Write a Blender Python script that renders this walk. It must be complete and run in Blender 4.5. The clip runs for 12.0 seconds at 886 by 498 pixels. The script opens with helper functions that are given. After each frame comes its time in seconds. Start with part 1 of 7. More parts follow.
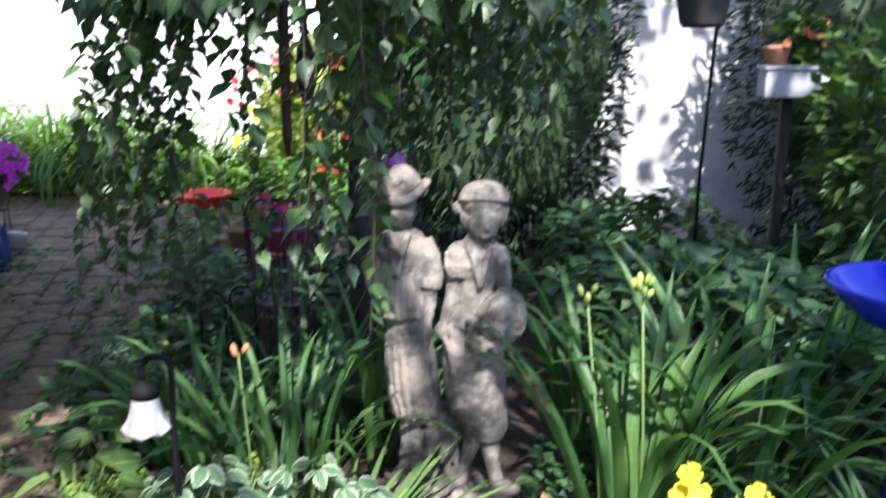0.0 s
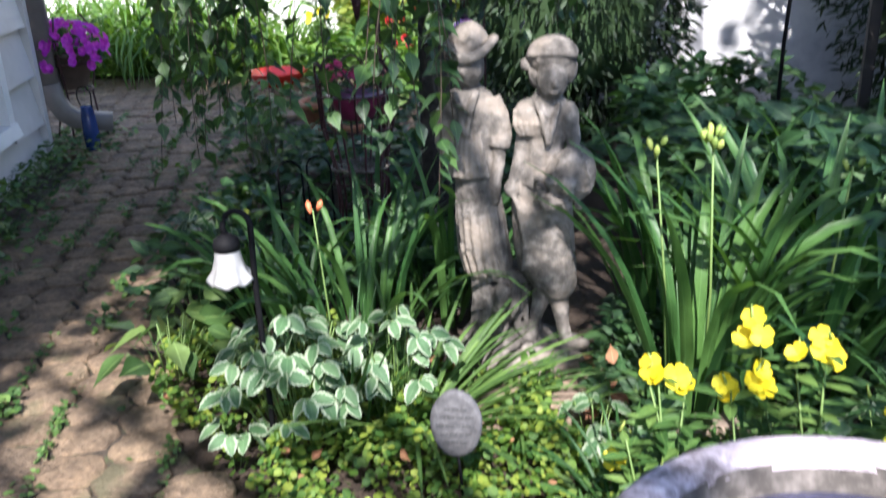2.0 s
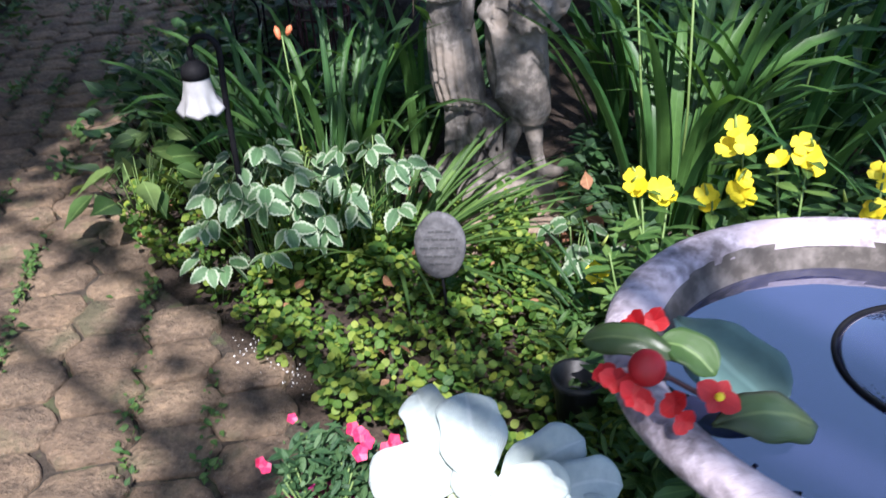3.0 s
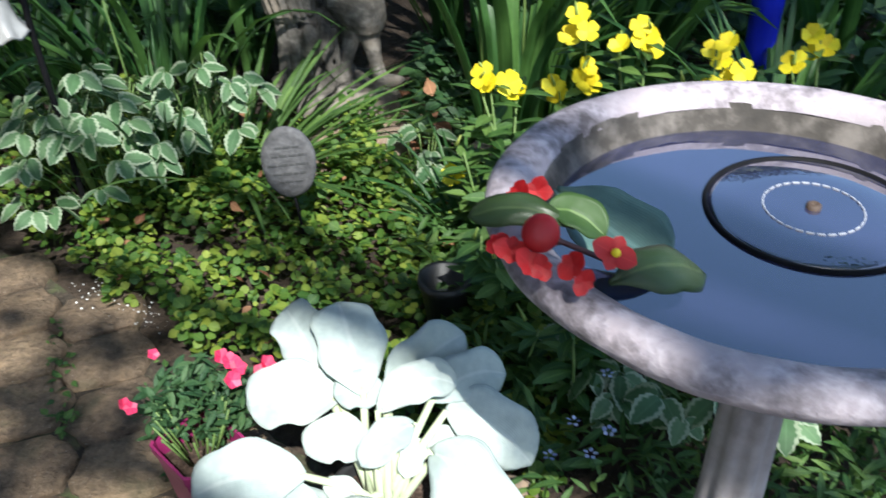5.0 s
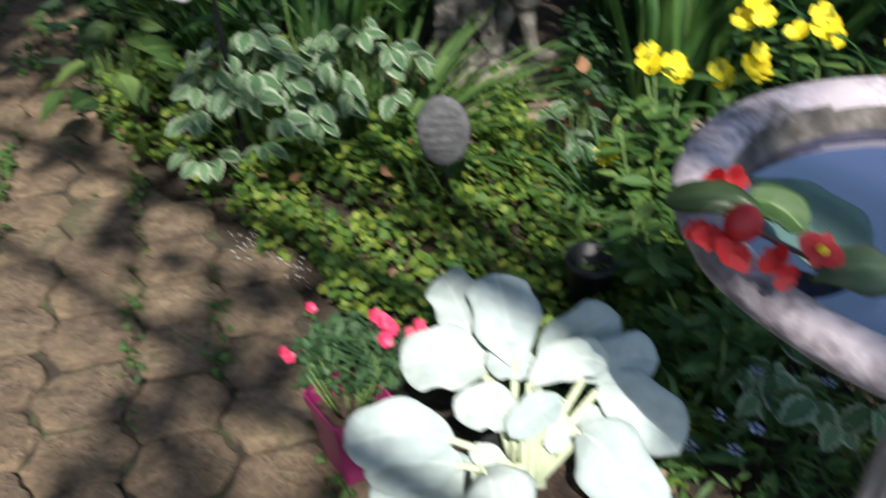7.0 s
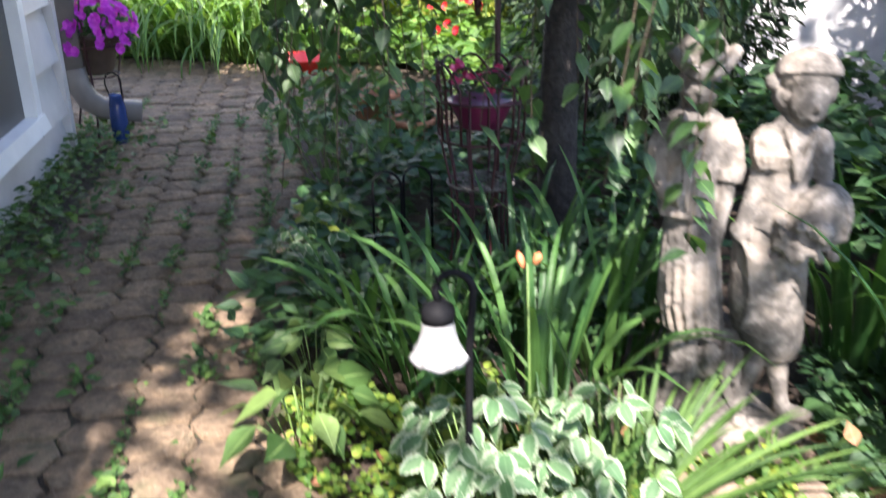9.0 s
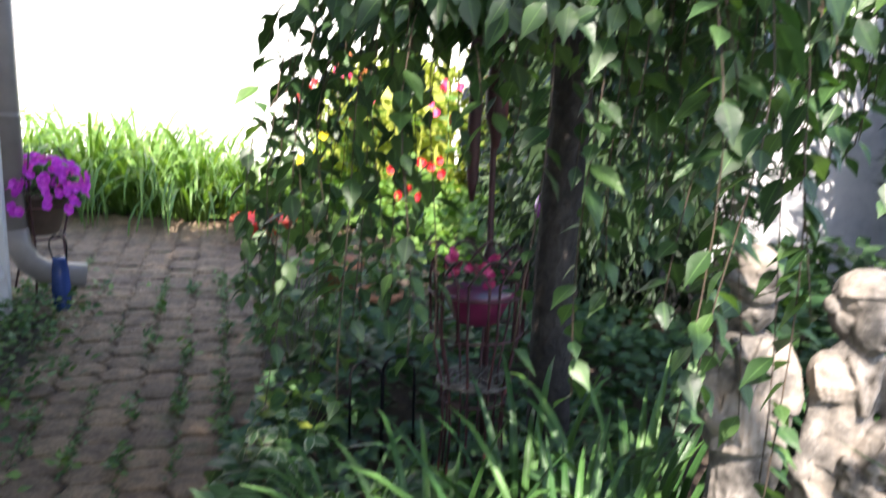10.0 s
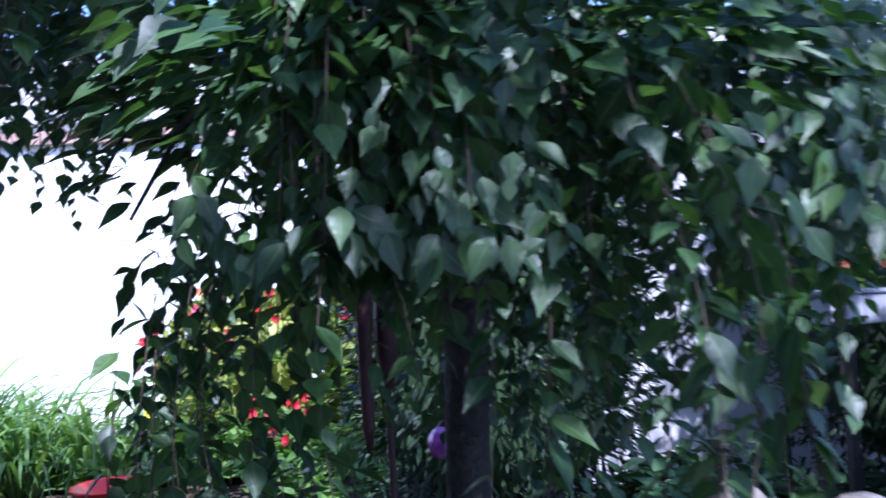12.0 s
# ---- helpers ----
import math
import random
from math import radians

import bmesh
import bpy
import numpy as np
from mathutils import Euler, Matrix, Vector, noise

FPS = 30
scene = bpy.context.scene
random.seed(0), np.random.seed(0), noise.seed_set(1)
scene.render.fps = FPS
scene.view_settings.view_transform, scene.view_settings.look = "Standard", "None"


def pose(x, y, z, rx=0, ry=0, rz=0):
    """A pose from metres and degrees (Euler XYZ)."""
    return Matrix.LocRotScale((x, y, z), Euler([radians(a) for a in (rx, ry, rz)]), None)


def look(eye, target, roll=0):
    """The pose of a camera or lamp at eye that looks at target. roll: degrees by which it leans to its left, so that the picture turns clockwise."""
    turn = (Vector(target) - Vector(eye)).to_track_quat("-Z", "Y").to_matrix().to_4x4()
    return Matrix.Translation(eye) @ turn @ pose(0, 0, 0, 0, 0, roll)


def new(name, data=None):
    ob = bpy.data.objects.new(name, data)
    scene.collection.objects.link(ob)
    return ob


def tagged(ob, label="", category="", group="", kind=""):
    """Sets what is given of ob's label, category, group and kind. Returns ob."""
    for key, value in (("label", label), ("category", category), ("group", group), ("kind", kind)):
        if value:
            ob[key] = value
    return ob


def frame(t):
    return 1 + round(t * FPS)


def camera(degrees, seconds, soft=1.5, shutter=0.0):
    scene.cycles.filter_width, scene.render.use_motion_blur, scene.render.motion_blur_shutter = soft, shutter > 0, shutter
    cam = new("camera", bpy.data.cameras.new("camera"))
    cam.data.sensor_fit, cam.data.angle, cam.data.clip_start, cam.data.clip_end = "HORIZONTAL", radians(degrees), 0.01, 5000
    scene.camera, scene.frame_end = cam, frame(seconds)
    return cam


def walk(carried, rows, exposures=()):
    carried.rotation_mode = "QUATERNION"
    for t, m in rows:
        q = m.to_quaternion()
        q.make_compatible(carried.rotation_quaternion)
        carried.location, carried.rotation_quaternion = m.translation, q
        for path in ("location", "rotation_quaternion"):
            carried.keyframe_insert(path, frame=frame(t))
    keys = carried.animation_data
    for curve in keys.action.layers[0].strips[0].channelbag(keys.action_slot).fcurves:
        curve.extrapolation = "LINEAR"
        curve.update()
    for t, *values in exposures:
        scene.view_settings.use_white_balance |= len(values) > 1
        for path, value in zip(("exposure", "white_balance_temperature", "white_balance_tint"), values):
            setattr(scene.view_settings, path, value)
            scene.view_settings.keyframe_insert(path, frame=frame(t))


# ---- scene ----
cam = camera(54.4, 12.0, shutter=0.6)
PATH = [
    (0, (0.255, 0.296, 1.216), (0.003, 2.228, 0.763), 0.1),
    (0.5, (0.257, 0.292, 1.193), (-0.094, 2.17, 0.602), -1.0),
    (1, (0.27, 0.288, 1.177), (-0.095, 2.139, 0.512), -1.2),
    (1.5, (0.276, 0.28, 1.18), (-0.127, 2.124, 0.518), -1.3),
    (2, (0.284, 0.255, 1.166), (-0.136, 2.077, 0.457), -2.2),
    (2.5, (0.303, 0.236, 1.108), (-0.079, 1.97, 0.187), -5.0),
    (2.7, (0.277, 0.227, 1.103), (-0.075, 1.943, 0.139), -4.1),
    (4.3, (0.131, 0.241, 1.059), (0.021, 1.896, -0.059), -1.0),
    (4.5, (0.158, 0.25, 1.052), (0.105, 1.904, -0.071), -1.0),
    (5, (0.193, 0.243, 1.044), (0.26, 1.872, -0.114), -1.6),
    (5.5, (0.208, 0.239, 1.034), (0.322, 1.824, -0.181), -0.9),
    (6, (0.194, 0.244, 1.017), (0.231, 1.739, -0.312), -0.5),
    (6.5, (0.179, 0.25, 1.017), (0.164, 1.739, -0.318), -0.5),
    (7, (0.135, 0.235, 1.051), (-0.065, 1.823, -0.148), -2.5),
    (7.5, (0.039, 0.241, 1.088), (-0.3, 1.863, -0.032), -2.3),
    (7.7, (-0.014, 0.254, 1.093), (-0.364, 1.903, 0.016), -2.0),
    (9.3, (-0.417, 0.669, 1.184), (-0.754, 2.514, 0.491), -0.4),
    (9.5, (-0.495, 0.724, 1.184), (-0.85, 2.581, 0.531), -1.6),
    (9.8, (-0.567, 0.811, 1.258), (-0.828, 2.714, 0.702), -0.4),
    (10, (-0.527, 0.817, 1.241), (-0.736, 2.759, 0.813), 2.0),
    (10.2, (-0.517, 0.819, 1.232), (-0.714, 2.777, 0.876), 1.8),
    (10.5, (-0.648, 0.978, 1.225), (-0.777, 2.965, 1.045), -0.3),
    (11, (-0.705, 1.196, 1.277), (-0.739, 3.196, 1.267), -2.3),
    (11.5, (-0.705, 1.177, 1.293), (-0.662, 3.176, 1.345), -0.8),
    (12, (-0.665, 1.061, 1.279), (-0.521, 3.055, 1.348), -3.1),
]
EXPOSURES = [(0.0, 1.75, 5800, 17), (2.0, 1.72, 5900, 16), (2.7, 1.45, 5700, 20), (4.5, 1.08, 5900, 6), (5.0, 1.0, 5900, 6), (6.5, 0.74, 6100, 8), (7.0, 0.74, 6150, 9), (7.5, 1.24, 6150, 10), (9.3, 2.4, 6300, 19), (10.0, 2.45, 6500, 17), (10.6, 1.4, 6400, 16), (11.0, 0.95, 6250, 17), (11.5, 1.4, 5600, 20), (12.0, 1.38, 4800, 30)]
walk(cam, [(t, look(e, g, r)) for t, e, g, r in PATH], EXPOSURES)

# ---- world, sun ----
TO_SUN = Vector((0.20, -0.995, 1.28)).normalized()
world = bpy.data.worlds.new("world")
scene.world = world
world.use_nodes = True
_bg = world.node_tree.nodes["Background"]
_sky = world.node_tree.nodes.new("ShaderNodeTexSky")
_sky.sky_type = 'NISHITA'
_sky.sun_disc = False
_sky.sun_elevation = math.asin(TO_SUN.z)
_sky.sun_rotation = math.atan2(TO_SUN.x, TO_SUN.y)
world.node_tree.links.new(_sky.outputs[0], _bg.inputs[0])
_bg.inputs[1].default_value = 0.15
sun_data = bpy.data.lights.new("sun", 'SUN')
sun_data.energy, sun_data.angle, sun_data.color = 5.0, radians(0.55), (1.0, 0.93, 0.82)
sun = new("sun", sun_data)
sun.matrix_world = look((0, 0, 12), Vector((0, 0, 12)) - TO_SUN)

rng = np.random.default_rng(7)


# ---- materials ----
def nodes_of(name):
    m = bpy.data.materials.new(name)
    m.use_nodes = True
    t = m.node_tree
    return m, t, t.nodes["Principled BSDF"], t.nodes["Material Output"]


def add(t, kind, **kw):
    n = t.nodes.new(kind)
    for k, v in kw.items():
        n.inputs[k].default_value = v
    return n


def ramp(t, fac, stops):
    r = t.nodes.new("ShaderNodeValToRGB")
    while len(r.color_ramp.elements) < len(stops):
        r.color_ramp.elements.new(0.5)
    for e, (p, c) in zip(r.color_ramp.elements, stops):
        e.position, e.color = p, (*c, 1)
    t.links.new(fac, r.inputs[0])
    return r.outputs[0]


def mixed(t, fac, a, b, mode='MIX'):
    m = t.nodes.new("ShaderNodeMix")
    m.data_type, m.blend_type = 'RGBA', mode
    for sock, val in ((m.inputs[0], fac), (m.inputs[6], a), (m.inputs[7], b)):
        if hasattr(val, "links"):
            t.links.new(val, sock)
        elif isinstance(val, tuple):
            sock.default_value = (*val, 1)
        else:
            sock.default_value = val
    return m.outputs[2]


def bump(t, bsdf, height, strength=0.4, distance=0.01):
    b = add(t, "ShaderNodeBump", Strength=strength, Distance=distance)
    t.links.new(height, b.inputs["Height"])
    t.links.new(b.outputs[0], bsdf.inputs["Normal"])


def object_coords(t):
    return t.nodes.new("ShaderNodeTexCoord").outputs["Object"]


def noisy(t, scale, detail=5, rough=0.6, coords=None):
    n = add(t, "ShaderNodeTexNoise", Scale=scale, Detail=detail, Roughness=rough)
    t.links.new(coords or object_coords(t), n.inputs["Vector"])
    return n.outputs["Fac"]


def plain(name, stops, scale=30, rough=0.6, metal=0.0, relief=0.3, distance=0.004, big=None, spec=0.5):
    """A surface whose colour wanders over the stops at two scales, with fine relief."""
    m, t, b, _ = nodes_of(name)
    fine, wide = noisy(t, scale), noisy(t, scale * 0.17, 4)
    mid = t.nodes.new("ShaderNodeMath")
    mid.operation = 'ADD'
    half = t.nodes.new("ShaderNodeMath")
    half.operation = 'MULTIPLY'
    half.inputs[1].default_value = 0.5
    t.links.new(fine, mid.inputs[0])
    t.links.new(wide, mid.inputs[1])
    t.links.new(mid.outputs[0], half.inputs[0])
    k = len(stops)
    c = ramp(t, half.outputs[0], [(0.36 + 0.28 * i / max(1, k - 1), s) for i, s in enumerate(stops)])
    if big:
        c = mixed(t, ramp(t, wide, [(0.5, (0, 0, 0)), (0.62, (1, 1, 1))]), c, big)
    t.links.new(c, b.inputs["Base Color"])
    b.inputs["Roughness"].default_value = rough
    b.inputs["Metallic"].default_value = metal
    b.inputs["Specular IOR Level"].default_value = spec
    bump(t, b, fine, relief, distance)
    return m


def leafy(name, dark, mid, light, rough=0.45, through_light=0.35, cream=None, rim=0.62, spec=0.4, vein=0.35):
    """Leaf: colour differs from leaf to leaf, light shines through, veins as relief, an optional pale margin."""
    m, t, b, out = nodes_of(name)
    geo = t.nodes.new("ShaderNodeNewGeometry")
    info = t.nodes.new("ShaderNodeObjectInfo")
    both, part_of = t.nodes.new("ShaderNodeMath"), t.nodes.new("ShaderNodeMath")
    both.operation, part_of.operation = 'ADD', 'FRACT'
    t.links.new(info.outputs["Random"], both.inputs[0])
    t.links.new(geo.outputs["Random Per Island"], both.inputs[1])
    t.links.new(both.outputs[0], part_of.inputs[0])
    c = ramp(t, part_of.outputs[0], [(0.0, dark), (0.55, mid), (1.0, light)])
    blot = noisy(t, 40, 3)
    c = mixed(t, 0.35, c, ramp(t, blot, [(0.35, (0.55, 0.55, 0.5)), (0.65, (1.15, 1.1, 1.0))]), 'MULTIPLY')
    uv = t.nodes.new("ShaderNodeUVMap")
    sep = t.nodes.new("ShaderNodeSeparateXYZ")
    t.links.new(uv.outputs[0], sep.inputs[0])
    off = t.nodes.new("ShaderNodeMath")
    off.operation = 'ABSOLUTE'
    t.links.new(sep.outputs[0], off.inputs[0])
    if cream:
        wob = t.nodes.new("ShaderNodeMath")
        wob.operation = 'MULTIPLY_ADD'
        wob.inputs[1].default_value = 0.5
        t.links.new(noisy(t, 90, 2), wob.inputs[0])
        t.links.new(off.outputs[0], wob.inputs[2])
        c = mixed(t, ramp(t, wob.outputs[0], [(rim + 0.14, (0, 0, 0)), (rim + 0.40, (1, 1, 1))]), c, cream)
    rib = ramp(t, off.outputs[0], [(0.03, (1, 1, 1)), (0.10, (0, 0, 0))])
    c = mixed(t, mixed(t, 1.0, rib, (vein, vein, vein), 'MULTIPLY'), c, tuple(min(1, x * 1.9 + 0.03) for x in light))
    t.links.new(c, b.inputs["Base Color"])
    b.inputs["Roughness"].default_value = rough
    b.inputs["Specular IOR Level"].default_value = spec
    wave = add(t, "ShaderNodeTexWave", Scale=5.0, Distortion=1.5)
    t.links.new(uv.outputs[0], wave.inputs["Vector"])
    bump(t, b, wave.outputs["Fac"], 0.25, 0.002)
    tr = t.nodes.new("ShaderNodeBsdfTranslucent")
    t.links.new(mixed(t, 1.0, c, (1.5, 1.5, 0.6), 'MULTIPLY'), tr.inputs[0])
    mix = add(t, "ShaderNodeMixShader", Fac=through_light)
    t.links.new(b.outputs[0], mix.inputs[1])
    t.links.new(tr.outputs[0], mix.inputs[2])
    t.links.new(mix.outputs[0], out.inputs[0])
    return m


def varied(name, stops, scale=40, rough=0.9, relief=0.6, distance=0.006, moss=None):
    """Stone or brick pieces: each its own tone, with grain, pits and worn patches."""
    m, t, b, _ = nodes_of(name)
    info = t.nodes.new("ShaderNodeObjectInfo")
    geo = t.nodes.new("ShaderNodeNewGeometry")
    s = t.nodes.new("ShaderNodeMath")
    s.operation = 'ADD'
    t.links.new(info.outputs["Random"], s.inputs[0])
    t.links.new(geo.outputs["Random Per Island"], s.inputs[1])
    f = t.nodes.new("ShaderNodeMath")
    f.operation = 'FRACT'
    t.links.new(s.outputs[0], f.inputs[0])
    c = ramp(t, f.outputs[0], [(i / (len(stops) - 1), x) for i, x in enumerate(stops)])
    pos = geo.outputs["Position"]
    fine, wide = noisy(t, scale, 6, 0.7, pos), noisy(t, 5, 4, 0.6, pos)
    c = mixed(t, 0.75, c, ramp(t, fine, [(0.3, (0.45, 0.43, 0.4)), (0.7, (1.35, 1.3, 1.25))]), 'MULTIPLY')
    c = mixed(t, 0.7, c, ramp(t, wide, [(0.35, (0.5, 0.48, 0.45)), (0.65, (1.25, 1.2, 1.12))]), 'MULTIPLY')
    blot = noisy(t, 19, 5, 0.65, pos)
    c = mixed(t, 0.55, c, ramp(t, blot, [(0.38, (0.35, 0.32, 0.28)), (0.5, (1.0, 0.98, 0.95)), (0.68, (1.4, 1.35, 1.2))]), 'MULTIPLY')
    grit = noisy(t, 260, 2, 0.5, pos)
    c = mixed(t, ramp(t, grit, [(0.66, (0, 0, 0)), (0.72, (0.6, 0.6, 0.6))]), c, (0.42, 0.36, 0.28))
    if moss:
        c = mixed(t, ramp(t, wide, [(0.56, (0, 0, 0)), (0.68, (0.7, 0.7, 0.7))]), c, moss)
    t.links.new(c, b.inputs["Base Color"])
    b.inputs["Roughness"].default_value = rough
    rough_top = t.nodes.new("ShaderNodeMath")
    rough_top.operation = 'ADD'
    t.links.new(fine, rough_top.inputs[0])
    t.links.new(blot, rough_top.inputs[1])
    bump(t, b, rough_top.outputs[0], relief, distance)
    return m


M_SOIL = plain("soil", [(0.018, 0.012, 0.008), (0.045, 0.030, 0.020), (0.07, 0.05, 0.035)], 60, 0.95, relief=0.9, distance=0.02)
M_LAWN = plain("lawn", [(0.06, 0.13, 0.02), (0.12, 0.22, 0.04), (0.16, 0.24, 0.07)], 25, 0.9, relief=0.8, distance=0.02)
M_PAVER = varied("paver", [(0.18, 0.134, 0.098), (0.285, 0.212, 0.145), (0.23, 0.174, 0.126), (0.325, 0.246, 0.168)], 70, relief=1.0, distance=0.02, moss=(0.075, 0.085, 0.04))
# contrast holds real weathering and also some painted light and soft shadow
M_STATUE = plain("weathered_cast_stone", [(0.022, 0.019, 0.016), (0.10, 0.09, 0.079), (0.30, 0.27, 0.24)], 30, 0.92, relief=0.9, distance=0.006, big=(0.19, 0.16, 0.13))
M_BOWL = plain("weathered_bowl", [(0.09, 0.075, 0.078), (0.30, 0.262, 0.29), (0.58, 0.52, 0.56)], 64, 0.8, relief=0.8, distance=0.004, big=(0.38, 0.325, 0.35))
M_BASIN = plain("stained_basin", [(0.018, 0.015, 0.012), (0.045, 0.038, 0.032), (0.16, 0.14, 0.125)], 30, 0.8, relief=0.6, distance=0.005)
M_JOINT = plain("joint_sand", [(0.02, 0.015, 0.010), (0.04, 0.03, 0.021), (0.085, 0.066, 0.048)], 90, 0.95, relief=0.9, distance=0.008, big=(0.055, 0.065, 0.025))
M_PEDESTAL = plain("pedestal_resin", [(0.16, 0.14, 0.14), (0.27, 0.24, 0.24), (0.36, 0.33, 0.33)], 20, 0.7, relief=0.25)
M_PLAQUE = plain("slate_grey_plaque", [(0.035, 0.035, 0.037), (0.085, 0.083, 0.087), (0.15, 0.146, 0.15)], 60, 0.85, relief=0.7)
M_GROOVE = plain("dark_groove", [(0.035, 0.035, 0.037), (0.07, 0.07, 0.07)], 60, 0.9)
M_BLACK = plain("black_metal", [(0.004, 0.004, 0.005), (0.009, 0.009, 0.010)], 60, 0.65, relief=0.2)
M_BLACK.node_tree.nodes["Principled BSDF"].inputs["Specular IOR Level"].default_value = 0.1
M_RUST = plain("dark_red_iron", [(0.018, 0.006, 0.008), (0.04, 0.009, 0.012), (0.06, 0.018, 0.018)], 50, 0.6)
M_SHADE = plain("frosted_shade", [(0.22, 0.22, 0.217), (0.30, 0.297, 0.29)], 40, 0.35)
M_CELADON = plain("celadon_glaze", [(0.35, 0.45, 0.33), (0.55, 0.6, 0.52)], 10, 0.25, relief=0.1)
M_MAGENTA = plain("magenta_plastic", [(0.20, 0.015, 0.085), (0.27, 0.025, 0.115)], 12, 0.4, relief=0.1)
M_NURSERY = plain("black_nursery_pot", [(0.012, 0.012, 0.013), (0.025, 0.025, 0.026)], 15, 0.45, relief=0.1)
M_POTSOIL = plain("potting_soil", [(0.02, 0.012, 0.008), (0.05, 0.028, 0.018), (0.16, 0.11, 0.08)], 160, 0.95, relief=1.0, distance=0.01)
M_SIDING = plain("painted_siding", [(0.52, 0.49, 0.47), (0.60, 0.57, 0.55)], 8, 0.6, relief=0.15, big=(0.48, 0.45, 0.43))
M_TRIM = plain("white_trim", [(0.68, 0.68, 0.68), (0.78, 0.78, 0.77)], 9, 0.5, relief=0.1)
M_GUTTER = plain("taupe_gutter", [(0.13, 0.115, 0.105), (0.19, 0.17, 0.155)], 10, 0.45, relief=0.15)
M_WALL = plain("pale_render", [(0.40, 0.40, 0.42), (0.52, 0.52, 0.53), (0.60, 0.59, 0.58)], 9, 0.85, relief=0.4)
M_FARWALL = plain("white_clapboard", [(0.78, 0.78, 0.77), (0.84, 0.84, 0.83)], 6, 0.7, relief=0.2)
M_FASCIA = plain("brown_fascia", [(0.30, 0.19, 0.15), (0.38, 0.25, 0.20)], 14, 0.6)
M_ROOF = plain("pale_shingles", [(0.55, 0.53, 0.51), (0.68, 0.66, 0.63)], 20, 0.9, relief=0.6)
M_BARK = plain("bark", [(0.010, 0.008, 0.007), (0.026, 0.021, 0.018), (0.05, 0.042, 0.035)], 45, 0.95, relief=1.0, distance=0.012)
M_TWIG = plain("twig", [(0.035, 0.025, 0.018), (0.08, 0.055, 0.035)], 60, 0.8)
M_STEM = plain("green_stem", [(0.08, 0.14, 0.03), (0.14, 0.21, 0.06)], 40, 0.6)
M_PALESTEM = plain("pale_stem", [(0.42, 0.48, 0.30), (0.55, 0.60, 0.42)], 30, 0.7)
M_RED_DISH = plain("red_glazed_dish", [(0.62, 0.02, 0.012), (0.72, 0.035, 0.02)], 12, 0.25, relief=0.05)
M_COBALT = plain("cobalt_glaze", [(0.012, 0.015, 0.42), (0.02, 0.03, 0.58)], 12, 0.12, relief=0.05)
M_BLUEGLASS = plain("blue_glaze", [(0.015, 0.03, 0.10), (0.03, 0.06, 0.20)], 20, 0.2, relief=0.1)
M_TERRA = plain("terracotta", [(0.33, 0.13, 0.07), (0.45, 0.19, 0.10), (0.5, 0.27, 0.17)], 25, 0.85)
M_BROWNPOT = plain("brown_pot", [(0.05, 0.032, 0.022), (0.09, 0.06, 0.045)], 18, 0.7)
M_BRICK = varied("pale_brick", [(0.42, 0.30, 0.22), (0.5, 0.38, 0.3), (0.36, 0.24, 0.18)], 60)
M_STONE = varied("edging_stone", [(0.22, 0.17, 0.14), (0.30, 0.24, 0.19), (0.18, 0.15, 0.13)], 45)
M_GREYBOX = plain("grey_planter", [(0.34, 0.35, 0.38), (0.46, 0.47, 0.50)], 15, 0.6)
M_DARKBOX = plain("dark_planter", [(0.025, 0.022, 0.022), (0.05, 0.045, 0.045)], 15, 0.7)
M_SCREEN = plain("window_screen", [(0.035, 0.036, 0.04), (0.055, 0.056, 0.06)], 200, 0.35, relief=0.2)

M_TREE = leafy("tree_leaf", (0.016, 0.046, 0.017), (0.032, 0.078, 0.023), (0.075, 0.15, 0.04), 0.40, 0.34, spec=0.7)
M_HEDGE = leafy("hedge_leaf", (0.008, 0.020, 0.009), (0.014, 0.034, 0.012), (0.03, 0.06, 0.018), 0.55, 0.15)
M_SHRUB = leafy("shrub_leaf", (0.035, 0.08, 0.02), (0.07, 0.14, 0.035), (0.12, 0.21, 0.05), 0.5, 0.3)
M_BED = leafy("bed_leaf", (0.020, 0.055, 0.022), (0.035, 0.09, 0.03), (0.07, 0.14, 0.045), 0.5, 0.25)
M_LILY = leafy("lily_blade", (0.025, 0.075, 0.022), (0.045, 0.115, 0.03), (0.085, 0.18, 0.045), 0.38, 0.3, vein=0.2)
# lit twin of M_LILY for the far bed, sunlight mixed into the blade colour
M_FARLILY = leafy("sun_tinted_blade", (0.05, 0.12, 0.02), (0.09, 0.19, 0.035), (0.17, 0.28, 0.07), 0.45, 0.35, vein=0.2)
M_JENNY = leafy("creeping_leaf", (0.032, 0.092, 0.018), (0.095, 0.18, 0.026), (0.24, 0.30, 0.045), 0.5, 0.3, vein=0.1)
M_WEED = leafy("weed_leaf", (0.03, 0.08, 0.02), (0.06, 0.13, 0.03), (0.12, 0.2, 0.05), 0.5, 0.25)
M_VARIEG = leafy("variegated_leaf", (0.05, 0.12, 0.05), (0.08, 0.16, 0.07), (0.12, 0.21, 0.10), 0.55, 0.25, cream=(0.30, 0.36, 0.25), rim=0.70, vein=0.1)
M_HOSTA = leafy("hosta_leaf", (0.035, 0.08, 0.022), (0.06, 0.12, 0.032), (0.16, 0.24, 0.07), 0.45, 0.3)
M_SILVER = leafy("silver_felt_leaf", (0.40, 0.47, 0.47), (0.46, 0.53, 0.525), (0.54, 0.59, 0.56), 0.95, 0.14, spec=0.08, vein=0.14)
# brighter, yellower than M_SHRUB: sunlight on the shrubs is put into the colour
M_SUNNY = leafy("sun_painted_shrub_leaf", (0.10, 0.15, 0.02), (0.18, 0.23, 0.035), (0.28, 0.31, 0.06), 0.5, 0.35)
